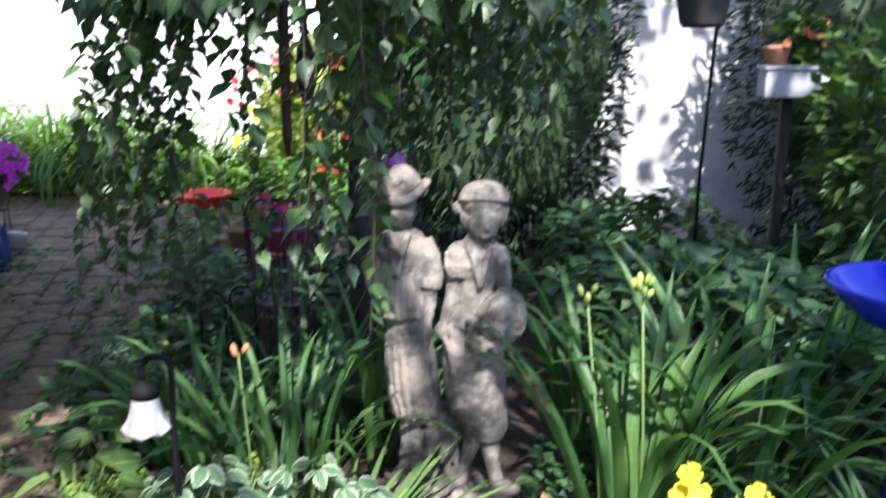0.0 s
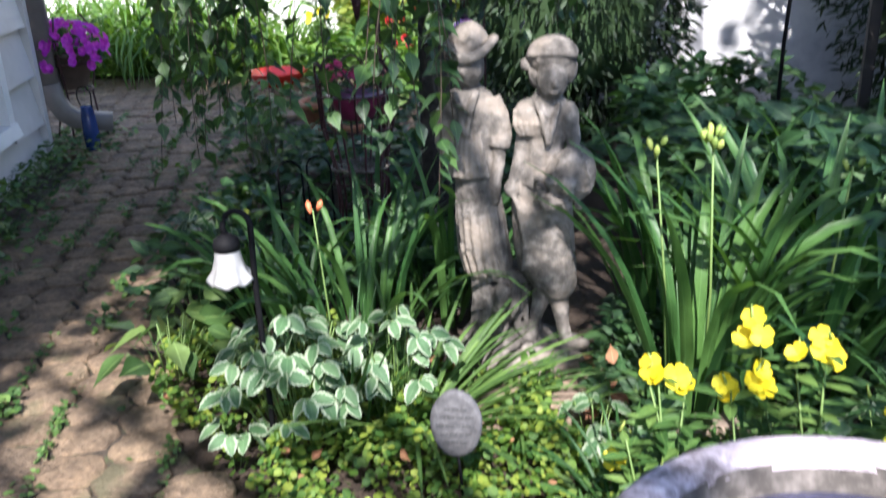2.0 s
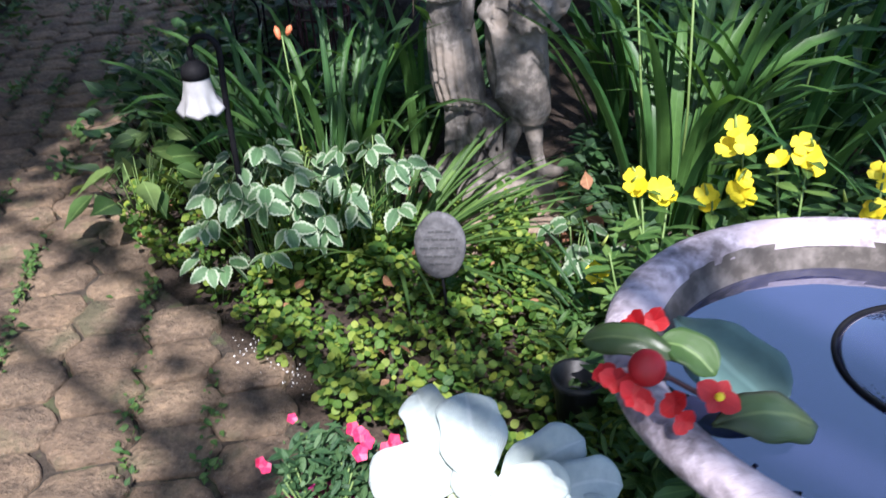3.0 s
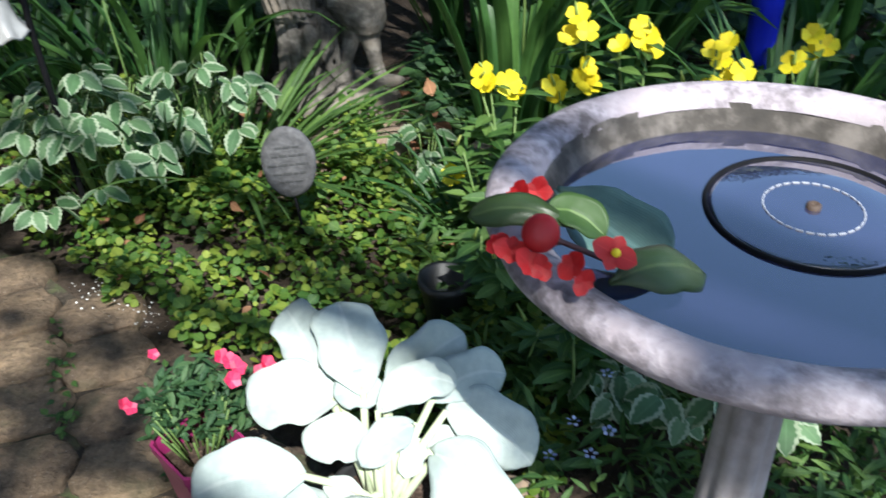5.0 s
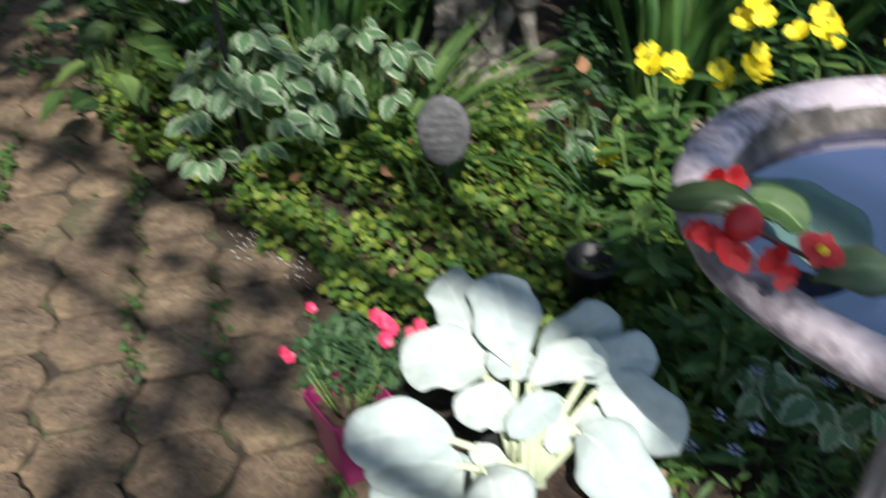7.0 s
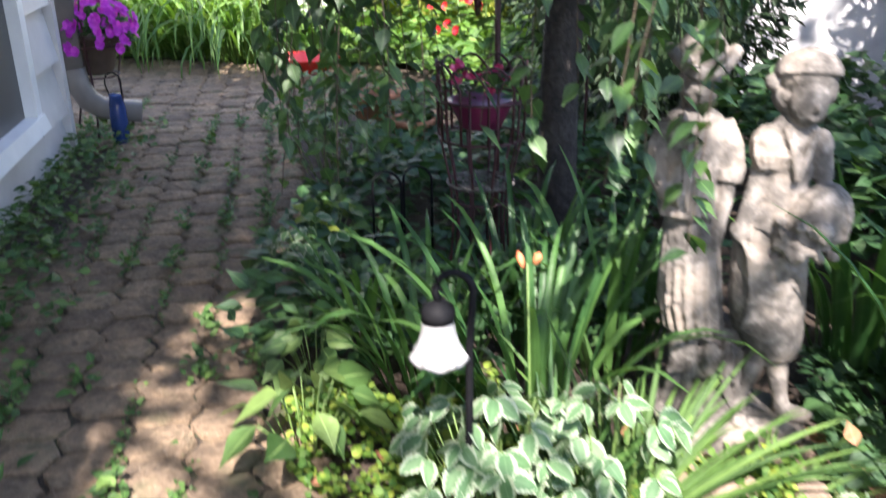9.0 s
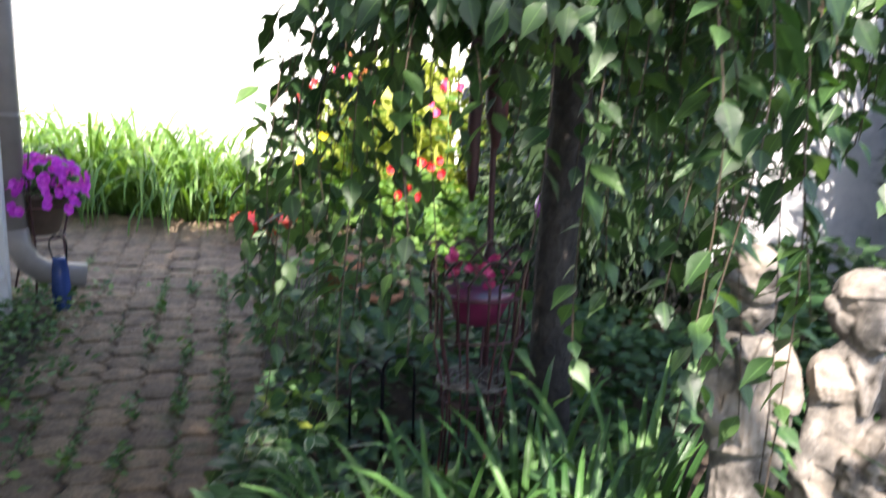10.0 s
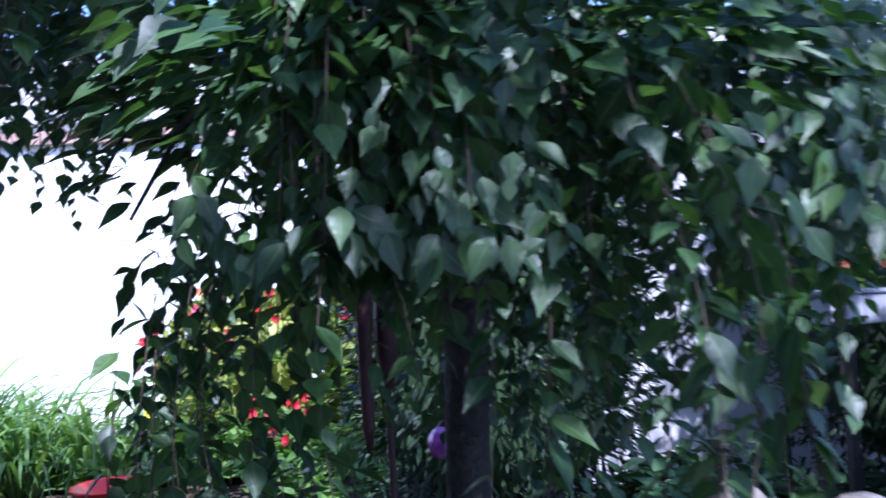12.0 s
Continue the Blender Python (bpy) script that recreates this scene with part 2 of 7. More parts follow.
M_BEGLEAF = leafy("begonia_leaf", (0.025, 0.05, 0.02), (0.045, 0.075, 0.025), (0.08, 0.11, 0.035), 0.3, 0.2, vein=0.22)
M_BEGTEAL = leafy("begonia_ribbed_leaf", (0.06, 0.12, 0.11), (0.08, 0.15, 0.14), (0.11, 0.19, 0.175), 0.3, 0.15, vein=0.3)
M_POTGREEN = leafy("pot_leaf", (0.025, 0.07, 0.03), (0.045, 0.105, 0.04), (0.08, 0.15, 0.06), 0.5, 0.25)
M_YELLOW = leafy("yellow_petal", (0.75, 0.58, 0.01), (0.85, 0.72, 0.015), (0.9, 0.8, 0.05), 0.5, 0.3, vein=0.1)
M_RED = leafy("red_petal", (0.30, 0.006, 0.010), (0.42, 0.010, 0.016), (0.54, 0.03, 0.035), 0.45, 0.3, vein=0.1)
M_PINK = leafy("pink_petal", (0.72, 0.03, 0.12), (0.8, 0.06, 0.18), (0.85, 0.2, 0.32), 0.5, 0.3, vein=0.1)
M_ROSE = leafy("rose_petal", (0.42, 0.02, 0.14), (0.55, 0.04, 0.2), (0.7, 0.14, 0.3), 0.5, 0.3, vein=0.1)
M_ROSEBOWL = plain("rose_glaze", [(0.15, 0.015, 0.06), (0.24, 0.03, 0.10)], 14, 0.35, relief=0.1)
M_PURPLE = leafy("petunia_petal", (0.38, 0.015, 0.45), (0.5, 0.03, 0.58), (0.62, 0.08, 0.7), 0.5, 0.3, vein=0.1)
M_BUDS = leafy("pale_bud", (0.15, 0.24, 0.05), (0.22, 0.31, 0.07), (0.34, 0.4, 0.10), 0.5, 0.25, vein=0.1)
M_CORAL = leafy("coral_bud", (0.6, 0.16, 0.07), (0.66, 0.2, 0.09), (0.72, 0.27, 0.12), 0.5, 0.25, vein=0.1)
M_DEAD = leafy("dry_leaf", (0.12, 0.05, 0.025), (0.22, 0.10, 0.05), (0.38, 0.2, 0.11), 0.7, 0.15)
M_BLUEFLOWER = leafy("small_blue_petal", (0.3, 0.36, 0.62), (0.4, 0.46, 0.7), (0.55, 0.6, 0.8), 0.5, 0.2, vein=0.1)


def water_material():
    m, t, b, _ = nodes_of("still_water")
    c = ramp(t, noisy(t, 6, 3), [(0.3, (0.016, 0.018, 0.045)), (0.7, (0.026, 0.029, 0.07))])
    t.links.new(c, b.inputs["Base Color"])
    b.inputs["Roughness"].default_value = 0.03
    b.inputs["IOR"].default_value = 1.9
    b.inputs["Coat IOR"].default_value = 1.9
    b.inputs["Coat Weight"].default_value = 1.0
    b.inputs["Coat Roughness"].default_value = 0.02
    bump(t, b, noisy(t, 14, 2), 0.02, 0.003)
    return m


M_WATER = water_material()


def glass_material():
    m, t, b, _ = nodes_of("window_glass")
    b.inputs["Base Color"].default_value = (0.03, 0.03, 0.035, 1)
    b.inputs["Roughness"].default_value = 0.04
    return m


M_GLASS = glass_material()


# ---- mesh tools ----
def build(name, verts, faces, material, parent=None, label="", uv=None, smooth=True):
    """One mesh object from arrays of corners and faces."""
    me = bpy.data.meshes.new(name)
    me.from_pydata(np.asarray(verts, float).tolist(), [], faces.tolist() if isinstance(faces, np.ndarray) else faces)
    if uv is not None:
        idx = np.empty(len(me.loops), dtype=np.int32)
        me.loops.foreach_get("vertex_index", idx)
        me.uv_layers.new(name="UVMap").data.foreach_set("uv", np.asarray(uv, np.float32)[idx].ravel())
    if smooth:
        me.polygons.foreach_set("use_smooth", np.ones(len(me.polygons), dtype=bool))
    me.materials.append(material)
    ob = new(name, me)
    if parent:
        ob.parent = parent
    if label:
        ob["label"] = label
    return ob


def part(name, bm, material, parent=None, label="", smooth=True):
    me = bpy.data.meshes.new(name)
    for f in bm.faces:
        f.smooth = smooth
    bm.to_mesh(me)
    bm.free()
    me.materials.append(material)
    ob = new(name, me)
    if parent:
        ob.parent = parent
    if label:
        ob["label"] = label
    return ob


def thing(name, label, category, at=(0, 0, 0), group="", kind="", turn=0):
    ob = new(name)
    ob.matrix_world = pose(*at, 0, 0, turn)
    ob.empty_display_size = 0.05
    return tagged(ob, label, category, group, kind)


def box(bm, lo, hi, bevel=0.0, m=None):
    c = [(a + b) / 2 for a, b in zip(lo, hi)]
    s = [abs(b - a) for a, b in zip(lo, hi)]
    r = bmesh.ops.create_cube(bm, size=1, matrix=(m or Matrix()) @ Matrix.Translation(c) @ Matrix.Diagonal((*s, 1)))
    if bevel:
        es = list({e for v in r["verts"] for e in v.link_edges})
        bmesh.ops.bevel(bm, geom=es, offset=bevel, segments=2, affect='EDGES', profile=0.5)


def lathe(bm, profile, n=48, at=(0, 0, 0), flute=None):
    """Turn a profile of (radius, height) about the upright axis."""
    rows = []
    for r, z in profile:
        if r < 1e-5:
            rows.append([bm.verts.new((at[0], at[1], at[2] + z))])
            continue
        row = []
        for i in range(n):
            a = 2 * math.pi * i / n
            k = r * (flute(a, z) if flute else 1)
            row.append(bm.verts.new((at[0] + k * math.cos(a), at[1] + k * math.sin(a), at[2] + z)))
        rows.append(row)
    for p, q in zip(rows, rows[1:]):
        for i in range(n):
            j = (i + 1) % n
            if len(p) == 1 and len(q) > 1:
                bm.faces.new((p[0], q[j], q[i]))
            elif len(q) == 1 and len(p) > 1:
                bm.faces.new((p[i], p[j], q[0]))
            elif len(p) > 1:
                bm.faces.new((p[i], p[j], q[j], q[i]))
    bmesh.ops.recalc_face_normals(bm, faces=bm.faces)


def tube(bm, points, radius, n=8, closed=False):
    """A round bar along points; radius may be a number or one for each point."""
    pts = [Vector(p) for p in points]
    rad = radius if isinstance(radius, (list, tuple)) else [radius] * len(pts)
    rows = []
    for i, p in enumerate(pts):
        a = pts[i - 1] if i > 0 or closed else p
        b = pts[(i + 1) % len(pts)] if i < len(pts) - 1 or closed else p
        d = (b - a).normalized()
        ref = Vector((0, 0, 1)) if abs(d.z) < 0.9 else Vector((1, 0, 0))
        x = d.cross(ref).normalized()
        y = x.cross(d)
        rows.append([bm.verts.new(p + rad[i] * (x * math.cos(2 * math.pi * k / n) + y * math.sin(2 * math.pi * k / n))) for k in range(n)])
    for p, q in list(zip(rows, rows[1:])) + ([(rows[-1], rows[0])] if closed else []):
        for k in range(n):
            bm.faces.new((p[k], p[(k + 1) % n], q[(k + 1) % n], q[k]))
    if not closed:
        bm.faces.new(rows[0][::-1])
        bm.faces.new(rows[-1])
    bmesh.ops.recalc_face_normals(bm, faces=bm.faces)


def arc(center, r, a0, a1, n, axis="xz"):
    out = []
    for i in range(n + 1):
        a = radians(a0 + (a1 - a0) * i / n)
        c, s = r * math.cos(a), r * math.sin(a)
        out.append((center[0] + c, center[1], center[2] + s) if axis == "xz" else (center[0], center[1] + c, center[2] + s) if axis == "yz" else (center[0] + c, center[1] + s, center[2]))
    return out


def loft(bm, rings, n=20):
    """Rings of (x, y, z, half width, half depth), closed at both ends."""
    rows = []
    for x, y, z, rx, ry in rings:
        rows.append([bm.verts.new((x + rx * math.cos(2 * math.pi * k / n), y + ry * math.sin(2 * math.pi * k / n), z)) for k in range(n)])
    for p, q in zip(rows, rows[1:]):
        for k in range(n):
            bm.faces.new((p[k], p[(k + 1) % n], q[(k + 1) % n], q[k]))
    bm.faces.new(rows[0][::-1])
    bm.faces.new(rows[-1])


def ball(bm, c, r, sub=3):
    rr = r if isinstance(r, tuple) else (r, r, r)
    bmesh.ops.create_icosphere(bm, subdivisions=sub, radius=1, matrix=Matrix.Translation(c) @ Matrix.Diagonal((*rr, 1)))


# ---- leaves and blades ----
def leaf_shape(profile, fold=0.25, curl=0.15, wave=0.0):
    """Template of a leaf one unit long along y: half widths at even stations, folded at the midrib, drooping at the tip."""
    k = len(profile)
    v, uv, f = [], [], []
    for i, w in enumerate(profile):
        s = i / (k - 1)
        for side in (-1, 0, 1):
            v.append((side * w, s, fold * abs(side) * w - curl * s * s + wave * side * math.sin(9 * s) * w))
            uv.append((side, s))
    for i in range(k - 1):
        a = 3 * i
        f += [(a, a + 1, a + 4, a + 3), (a + 1, a + 2, a + 5, a + 4)]
    return np.array(v), np.array(f), np.array(uv)


OVATE = leaf_shape([0.02, 0.20, 0.29, 0.27, 0.17, 0.07, 0.008], 0.22, 0.16)
NARROW = leaf_shape([0.02, 0.10, 0.13, 0.10, 0.01], 0.3, 0.2)
ROUND = leaf_shape([0.14, 0.38, 0.48, 0.46, 0.34, 0.06], 0.15, 0.08)
PETAL = leaf_shape([0.06, 0.22, 0.40, 0.46, 0.30], 0.1, -0.1)
TOOTHED = leaf_shape([0.03, 0.20, 0.27, 0.25, 0.33, 0.29, 0.33, 0.26, 0.27, 0.19, 0.18, 0.09, 0.01], 0.15, 0.22)
DIAMOND = leaf_shape([0.10, 0.44, 0.05], 0.15, 0.08)


def unit(a):
    return a / np.maximum(np.linalg.norm(a, axis=-1, keepdims=True), 1e-9)


def bases(dirs, ups):
    y = unit(np.asarray(dirs, float))
    x = np.cross(y, np.asarray(ups, float))
    bad = np.linalg.norm(x, axis=1) < 1e-4
    x[bad] = (1, 0, 0)
    x = unit(x)
    return np.stack([x, y, np.cross(x, y)], axis=2)


def spread_leaves(shape, where, dirs, ups, size, wide=1.0):
    """Copies of a leaf template as one set of corners, faces and leaf coordinates."""
    tv, tf, tuv = shape
    where, n = np.asarray(where, float), len(where)
    size = np.broadcast_to(np.asarray(size, float), (n,))
    b = bases(dirs, ups)
    tvw = tv * np.array([wide, 1, 1])
    v = np.einsum("nij,kj->nki", b, tvw) * size[:, None, None] + where[:, None, :]
    f = tf[None] + (np.arange(n) * len(tv))[:, None, None]
    return v.reshape(-1, 3), f.reshape(-1, 4), np.tile(tuv, (n, 1))


def joined(sets):
    vs, fs, us, k = [], [], [], 0
    for v, f, u in sets:
        vs.append(v)
        fs.append(np.asarray(f) + k)
        us.append(u)
        k += len(v)
    return np.concatenate(vs), np.concatenate(fs), np.concatenate(us)


def blades(base, az, lean, bend, length, width, n=9, fold=0.35, twist=0.0, late=1.6):
    """Strap leaves that rise from base and arch over; one row for each blade."""
    base = np.asarray(base, float)
    m = len(base)
    az, lean, bend, length, width = (np.broadcast_to(np.asarray(a, float), (m,)) for a in (az, lean, bend, length, width))
    s = np.linspace(0, 1, n)
    th = lean[:, None] + bend[:, None] * s[None] ** late
    step = (length / (n - 1))[:, None]
    r = np.concatenate([np.zeros((m, 1)), np.cumsum(np.sin(th[:, :-1]) * step, 1)], 1)
    z = np.concatenate([np.zeros((m, 1)), np.cumsum(np.cos(th[:, :-1]) * step, 1)], 1)
    wp = np.array([0.55, 0.8, 0.95, 1, 1, 0.95, 0.8, 0.55, 0.06]) if n == 9 else np.interp(s, [0, 0.3, 0.7, 1], [0.6, 1, 0.9, 0.05])
    ca, sa = np.cos(az)[:, None], np.sin(az)[:, None]
    mid = np.stack([base[:, :1] + r * ca, base[:, 1:2] + r * sa, base[:, 2:3] + z], 2)
    tw = twist * s[None] * np.sin(az * 7)[:, None]
    side = np.stack([-sa * np.cos(tw) + 0 * r, ca * np.cos(tw) + 0 * r, np.sin(tw) + 0 * r], 2)
    nor = np.stack([-np.cos(th) * ca, -np.cos(th) * sa, np.sin(th)], 2)
    w = 0.5 * width[:, None, None] * wp[None, :, None]
    v = np.stack([mid - side * w + nor * w * fold, mid, mid + side * w + nor * w * fold], 2)
    uv = np.stack([np.broadcast_to(np.array([-1, 0, 1.0]), (m, n, 3)), np.broadcast_to(s[None, :, None], (m, n, 3))], 3)
    a = (np.arange(n - 1) * 3)[:, None]
    f1 = np.concatenate([np.concatenate([a, a + 1, a + 4, a + 3], 1), np.concatenate([a + 1, a + 2, a + 5, a + 4], 1)])
    f = f1[None] + (np.arange(m) * n * 3)[:, None, None]
    return v.reshape(-1, 3), f.reshape(-1, 4), uv.reshape(-1, 2)


def up_ish(n, tilt=0.5):
    return unit(np.column_stack([rng.normal(0, tilt, n), rng.normal(0, tilt, n), np.ones(n)]))


def flat_dirs(n, rise=0.2, spread=0.3):
    a = rng.uniform(0, 2 * np.pi, n)
    return np.column_stack([np.cos(a), np.sin(a), rng.normal(rise, spread, n)])


def inside(poly, x, y):
    hit = np.zeros(np.shape(x), bool)
    for (x0, y0), (x1, y1) in zip(poly, poly[1:] + poly[:1]):
        c = (y0 > y) != (y1 > y)
        hit ^= c & (x < (x1 - x0) * (y - y0) / ((y1 - y0) + 1e-12) + x0)
    return hit


# ---- ground and paving area ----
U = np.array([-0.35, 0.9367])      # along the house and the path
N = np.array([0.9367, 0.35])       # from the house across the path
CORNER = np.array([-3.05, 4.55])   # corner of the house
PAVING = [(-1.2, -1.6), (3.0, -1.6), (3.0, 0.70), (0.62, 0.70), (0.28, 0.96), (-0.02, 1.20), (-0.32, 1.47), (-0.56, 1.70), (-0.86, 1.94),
          (-1.12, 2.50), (-1.22, 2.80), (-1.32, 3.40), (-1.50, 3.75), (-2.05, 5.10), (-1.75, 6.0), (-1.9, 6.95), (-5.6, 6.95), (-5.6, 5.0),
          (-3.35, 4.95), (-2.80, 4.45), (-2.40, 3.40)]

bm = bmesh.new()
bmesh.ops.create_grid(bm, x_segments=60, y_segments=60, size=1)
for v in bm.verts:
    # fine near the garden, wide towards the horizon
    v.co.x = 400 * math.copysign(abs(v.co.x) ** 3, v.co.x) if abs(v.co.x) > 0.28 else v.co.x * 31.4
    v.co.y = 400 * math.copysign(abs(v.co.y) ** 3, v.co.y) if abs(v.co.y) > 0.28 else v.co.y * 31.4
    v.co.y += 3
    v.co.z = -0.03 + 0.012 * noise.noise(Vector((v.co.x, v.co.y, 0)))
tagged(part("ground", bm, M_SOIL), "dark brown garden soil", "ground", kind="structure")

bm = bmesh.new()
bm.faces.new([bm.verts.new((x, y, -0.013)) for x, y in PAVING])
bmesh.ops.triangulate(bm, faces=bm.faces)
tagged(part("joint_sand", bm, M_JOINT), "sandy brown dirt between the pavers", "ground", kind="structure")

bm = bmesh.new()
bmesh.ops.create_grid(bm, x_segments=40, y_segments=40, size=1, matrix=Matrix.Translation((-8, 57, 0.02)) @ Matrix.Diagonal((60, 50, 1, 1)))
tagged(part("lawn", bm, M_LAWN), "sunlit green lawn beyond the garden", "lawn", kind="structure")


# ---- house with lapped siding ----
def on_house(s, d, z):
    p = CORNER - U * s + N * d
    return (p[0], p[1], z)


house = thing("house", "pale grey house wall with wide lapped siding", "house", kind="structure")


def slab(bm, s0, s1, d0, d1, z0, z1, lap=0.0):
    """A board on the house front; its top edge leans back by lap."""
    co = [(s0, d0, z0), (s1, d0, z0), (s1, d1, z0), (s0, d1, z0), (s0, d0, z1), (s1, d0, z1), (s1, d1 - lap, z1), (s0, d1 - lap, z1)]
    v = [bm.verts.new(on_house(*c)) for c in co]
    for f in ((0, 1, 2, 3), (7, 6, 5, 4), (0, 4, 5, 1), (1, 5, 6, 2), (2, 6, 7, 3), (3, 7, 4, 0)):
        bm.faces.new([v[i] for i in f])
    bmesh.ops.recalc_face_normals(bm, faces=bm.faces)


WIN = (0.60, 1.75, 0.27, 1.75)     # window: along from, along to, sill, head
bm = bmesh.new()
slab(bm, 0.0, WIN[0], -0.25, -0.02, -0.05, 2.6)
slab(bm, WIN[1], 7.5, -0.25, -0.02, -0.05, 2.6)
slab(bm, WIN[0], WIN[1], -0.25, -0.02, -0.05, WIN[2])
slab(bm, WIN[0], WIN[1], -0.25, -0.02, WIN[3], 2.6)
part("wall", bm, M_SIDING, house, smooth=False)
z = -0.10
while z < 2.55:
    top = min(z + 0.27, 2.6)
    spans = [(0.05, 7.5)] if top <= WIN[2] or z >= WIN[3] else [(0.05, WIN[0] - 0.06), (WIN[1] + 0.06, 7.5)]
    for a, b in spans:
        bm = bmesh.new()
        slab(bm, a, b, -0.018, 0.032, z, top, 0.044)
        part("siding_board", bm, M_SIDING, house, smooth=False)
    z += 0.27
bm = bmesh.new()
slab(bm, -0.012, 0.052, -0.05, 0.040, -0.05, 2.6)
part("corner_trim", bm, M_SIDING, house, smooth=False)
# gable side and rear, plain
bm = bmesh.new()
for a, b in (((-0.0, -0.25), (0.2, -5)), ((7.3, -0.25), (7.5, -5))):
    slab(bm, a[0], b[0], a[1], b[1], -0.05, 2.6)
slab(bm, 0, 7.5, -5.2, -5.0, -0.05, 2.6)
part("side_wall", bm, M_SIDING, house, smooth=False)
bm = bmesh.new()
for lo, hi in (((-0.3, 0.30, 2.55), (7.8, -2.6, 3.7)), ((-0.3, -5.5, 2.55), (7.8, -2.6, 3.7))):
    v = [bm.verts.new(on_house(*c)) for c in ((lo[0], lo[1], lo[2]), (hi[0], lo[1], lo[2]), (hi[0], hi[1], hi[2]), (lo[0], hi[1], hi[2]))]
    w = [bm.verts.new(x.co + Vector((0, 0, 0.14))) for x in v]
    for f in (v[::-1], w, (v[0], v[1], w[1], w[0]), (v[1], v[2], w[2], w[1]), (v[2], v[3], w[3], w[2]), (v[3], v[0], w[0], w[3])):
        bm.faces.new(f)
bmesh.ops.recalc_face_normals(bm, faces=bm.faces)
part("roof", bm, M_ROOF, house, smooth=False)

window_1 = thing("window_1", "dark screened window in a white frame", "window", kind="structure")
s0, s1, z0, z1 = WIN
for a, b, c, d in ((s0 - 0.05, s0 + 0.03, z0 - 0.05, z1 + 0.05), (s1 - 0.03, s1 + 0.05, z0 - 0.05, z1 + 0.05), (s0 + 0.03, s1 - 0.03, z1 - 0.03, z1 + 0.05)):
    bm = bmesh.new()
    slab(bm, a, b, -0.06, 0.045, c, d)
    part("window_frame", bm, M_TRIM, window_1, smooth=False)
bm = bmesh.new()
slab(bm, s0 - 0.05, s1 + 0.05, -0.06, 0.075, z0 - 0.055, z0 + 0.012, 0.02)
part("window_sill", bm, M_TRIM, window_1, smooth=False)
bm = bmesh.new()
slab(bm, s0 + 0.03, s1 - 0.03, -0.05, -0.045, z0 + 0.012, z1 - 0.03)
part("pane", bm, M_GLASS, window_1, smooth=False)
bm = bmesh.new()
slab(bm, s0 + 0.03, s1 - 0.03, -0.012, -0.010, z0 + 0.012, z1 - 0.03)
part("screen", bm, M_SCREEN, window_1, "dark insect screen", smooth=False)

downspout = thing("downspout", "taupe metal downspout with an elbow at the foot", "downspout")
bm = bmesh.new()


def flat_pipe(bm, path, wx, wy):
    rows = []
    for i, p in enumerate(path):
        a, b = Vector(path[max(0, i - 1)]), Vector(path[min(len(path) - 1, i + 1)])
        d = (b - a).normalized()
        x = Vector((U[0], U[1], 0)).normalized()
        x = (x - d * x.dot(d)).normalized()
        y = d.cross(x)
        rows.append([bm.verts.new(Vector(p) + x * sx * wx + y * sy * wy) for sx, sy in ((-1, -.7), (-.7, -1), (.7, -1), (1, -.7), (1, .7), (.7, 1), (-.7, 1), (-1, .7))])
    for p, q in zip(rows, rows[1:]):
        for k in range(8):
            bm.faces.new((p[k], p[(k + 1) % 8], q[(k + 1) % 8], q[k]))
    bm.faces.new(rows[0][::-1])
    bm.faces.new(rows[-1])
    bmesh.ops.recalc_face_normals(bm, faces=bm.faces)


flat_pipe(bm, [on_house(-0.10, 0.06, 2.5), on_house(-0.10, 0.06, 1.2), on_house(-0.10, 0.06, 0.36)], 0.04, 0.05)
part("pipe", bm, M_GUTTER, downspout)
bm = bmesh.new()
flat_pipe(bm, [on_house(-0.10, 0.06, 0.37), on_house(-0.10, 0.07, 0.28), on_house(-0.10, 0.11, 0.20), on_house(-0.11, 0.17, 0.155), on_house(-0.13, 0.26, 0.135), on_house(-0.15, 0.36, 0.12)], 0.043, 0.053)
part("elbow", bm, M_GUTTER, downspout, "worn elbow with peeling pale paint")
for zz in (0.9, 2.0):
    bm = bmesh.new()
    flat_pipe(bm, [on_house(-0.10, 0.055, zz), on_house(-0.10, 0.055, zz + 0.03)], 0.046, 0.056)
    part("strap", bm, M_GUTTER, downspout)

# ---- far white building ----
garage = thing("garage", "white clapboard building in full sun with a brown fascia", "building", kind="structure")
bm = bmesh.new()
box(bm, (-14, 8.65, -0.1), (-0.6, 13, 2.62))
part("wall", bm, M_FARWALL, garage, smooth=False)
z = 0.0
while z < 2.55:
    bm = bmesh.new()
    v = [bm.verts.new(c) for c in ((-14, 8.66, z), (-0.55, 8.66, z), (-0.55, 8.638, z), (-14, 8.638, z), (-14, 8.66, z + 0.16), (-0.55, 8.66, z + 0.16), (-0.55, 8.645, z + 0.16), (-14, 8.645, z + 0.16))]
    for f in ((0, 1, 2, 3), (2, 6, 7, 3), (0, 3, 7, 4), (1, 5, 6, 2), (4, 7, 6, 5)):
        bm.faces.new([v[i] for i in f])
    bmesh.ops.recalc_face_normals(bm, faces=bm.faces)
    part("clapboard", bm, M_FARWALL, garage, smooth=False)
    z += 0.16
bm = bmesh.new()
box(bm, (-14.2, 8.57, 2.60), (-0.3, 8.63, 2.71), 0.008)
part("fascia", bm, M_FASCIA, garage, "brown fascia board", smooth=False)
bm = bmesh.new()
box(bm, (-14.2, 8.64, 2.66), (-0.3, 8.80, 2.70))
part("soffit", bm, M_FARWALL, garage, smooth=False)
bm = bmesh.new()
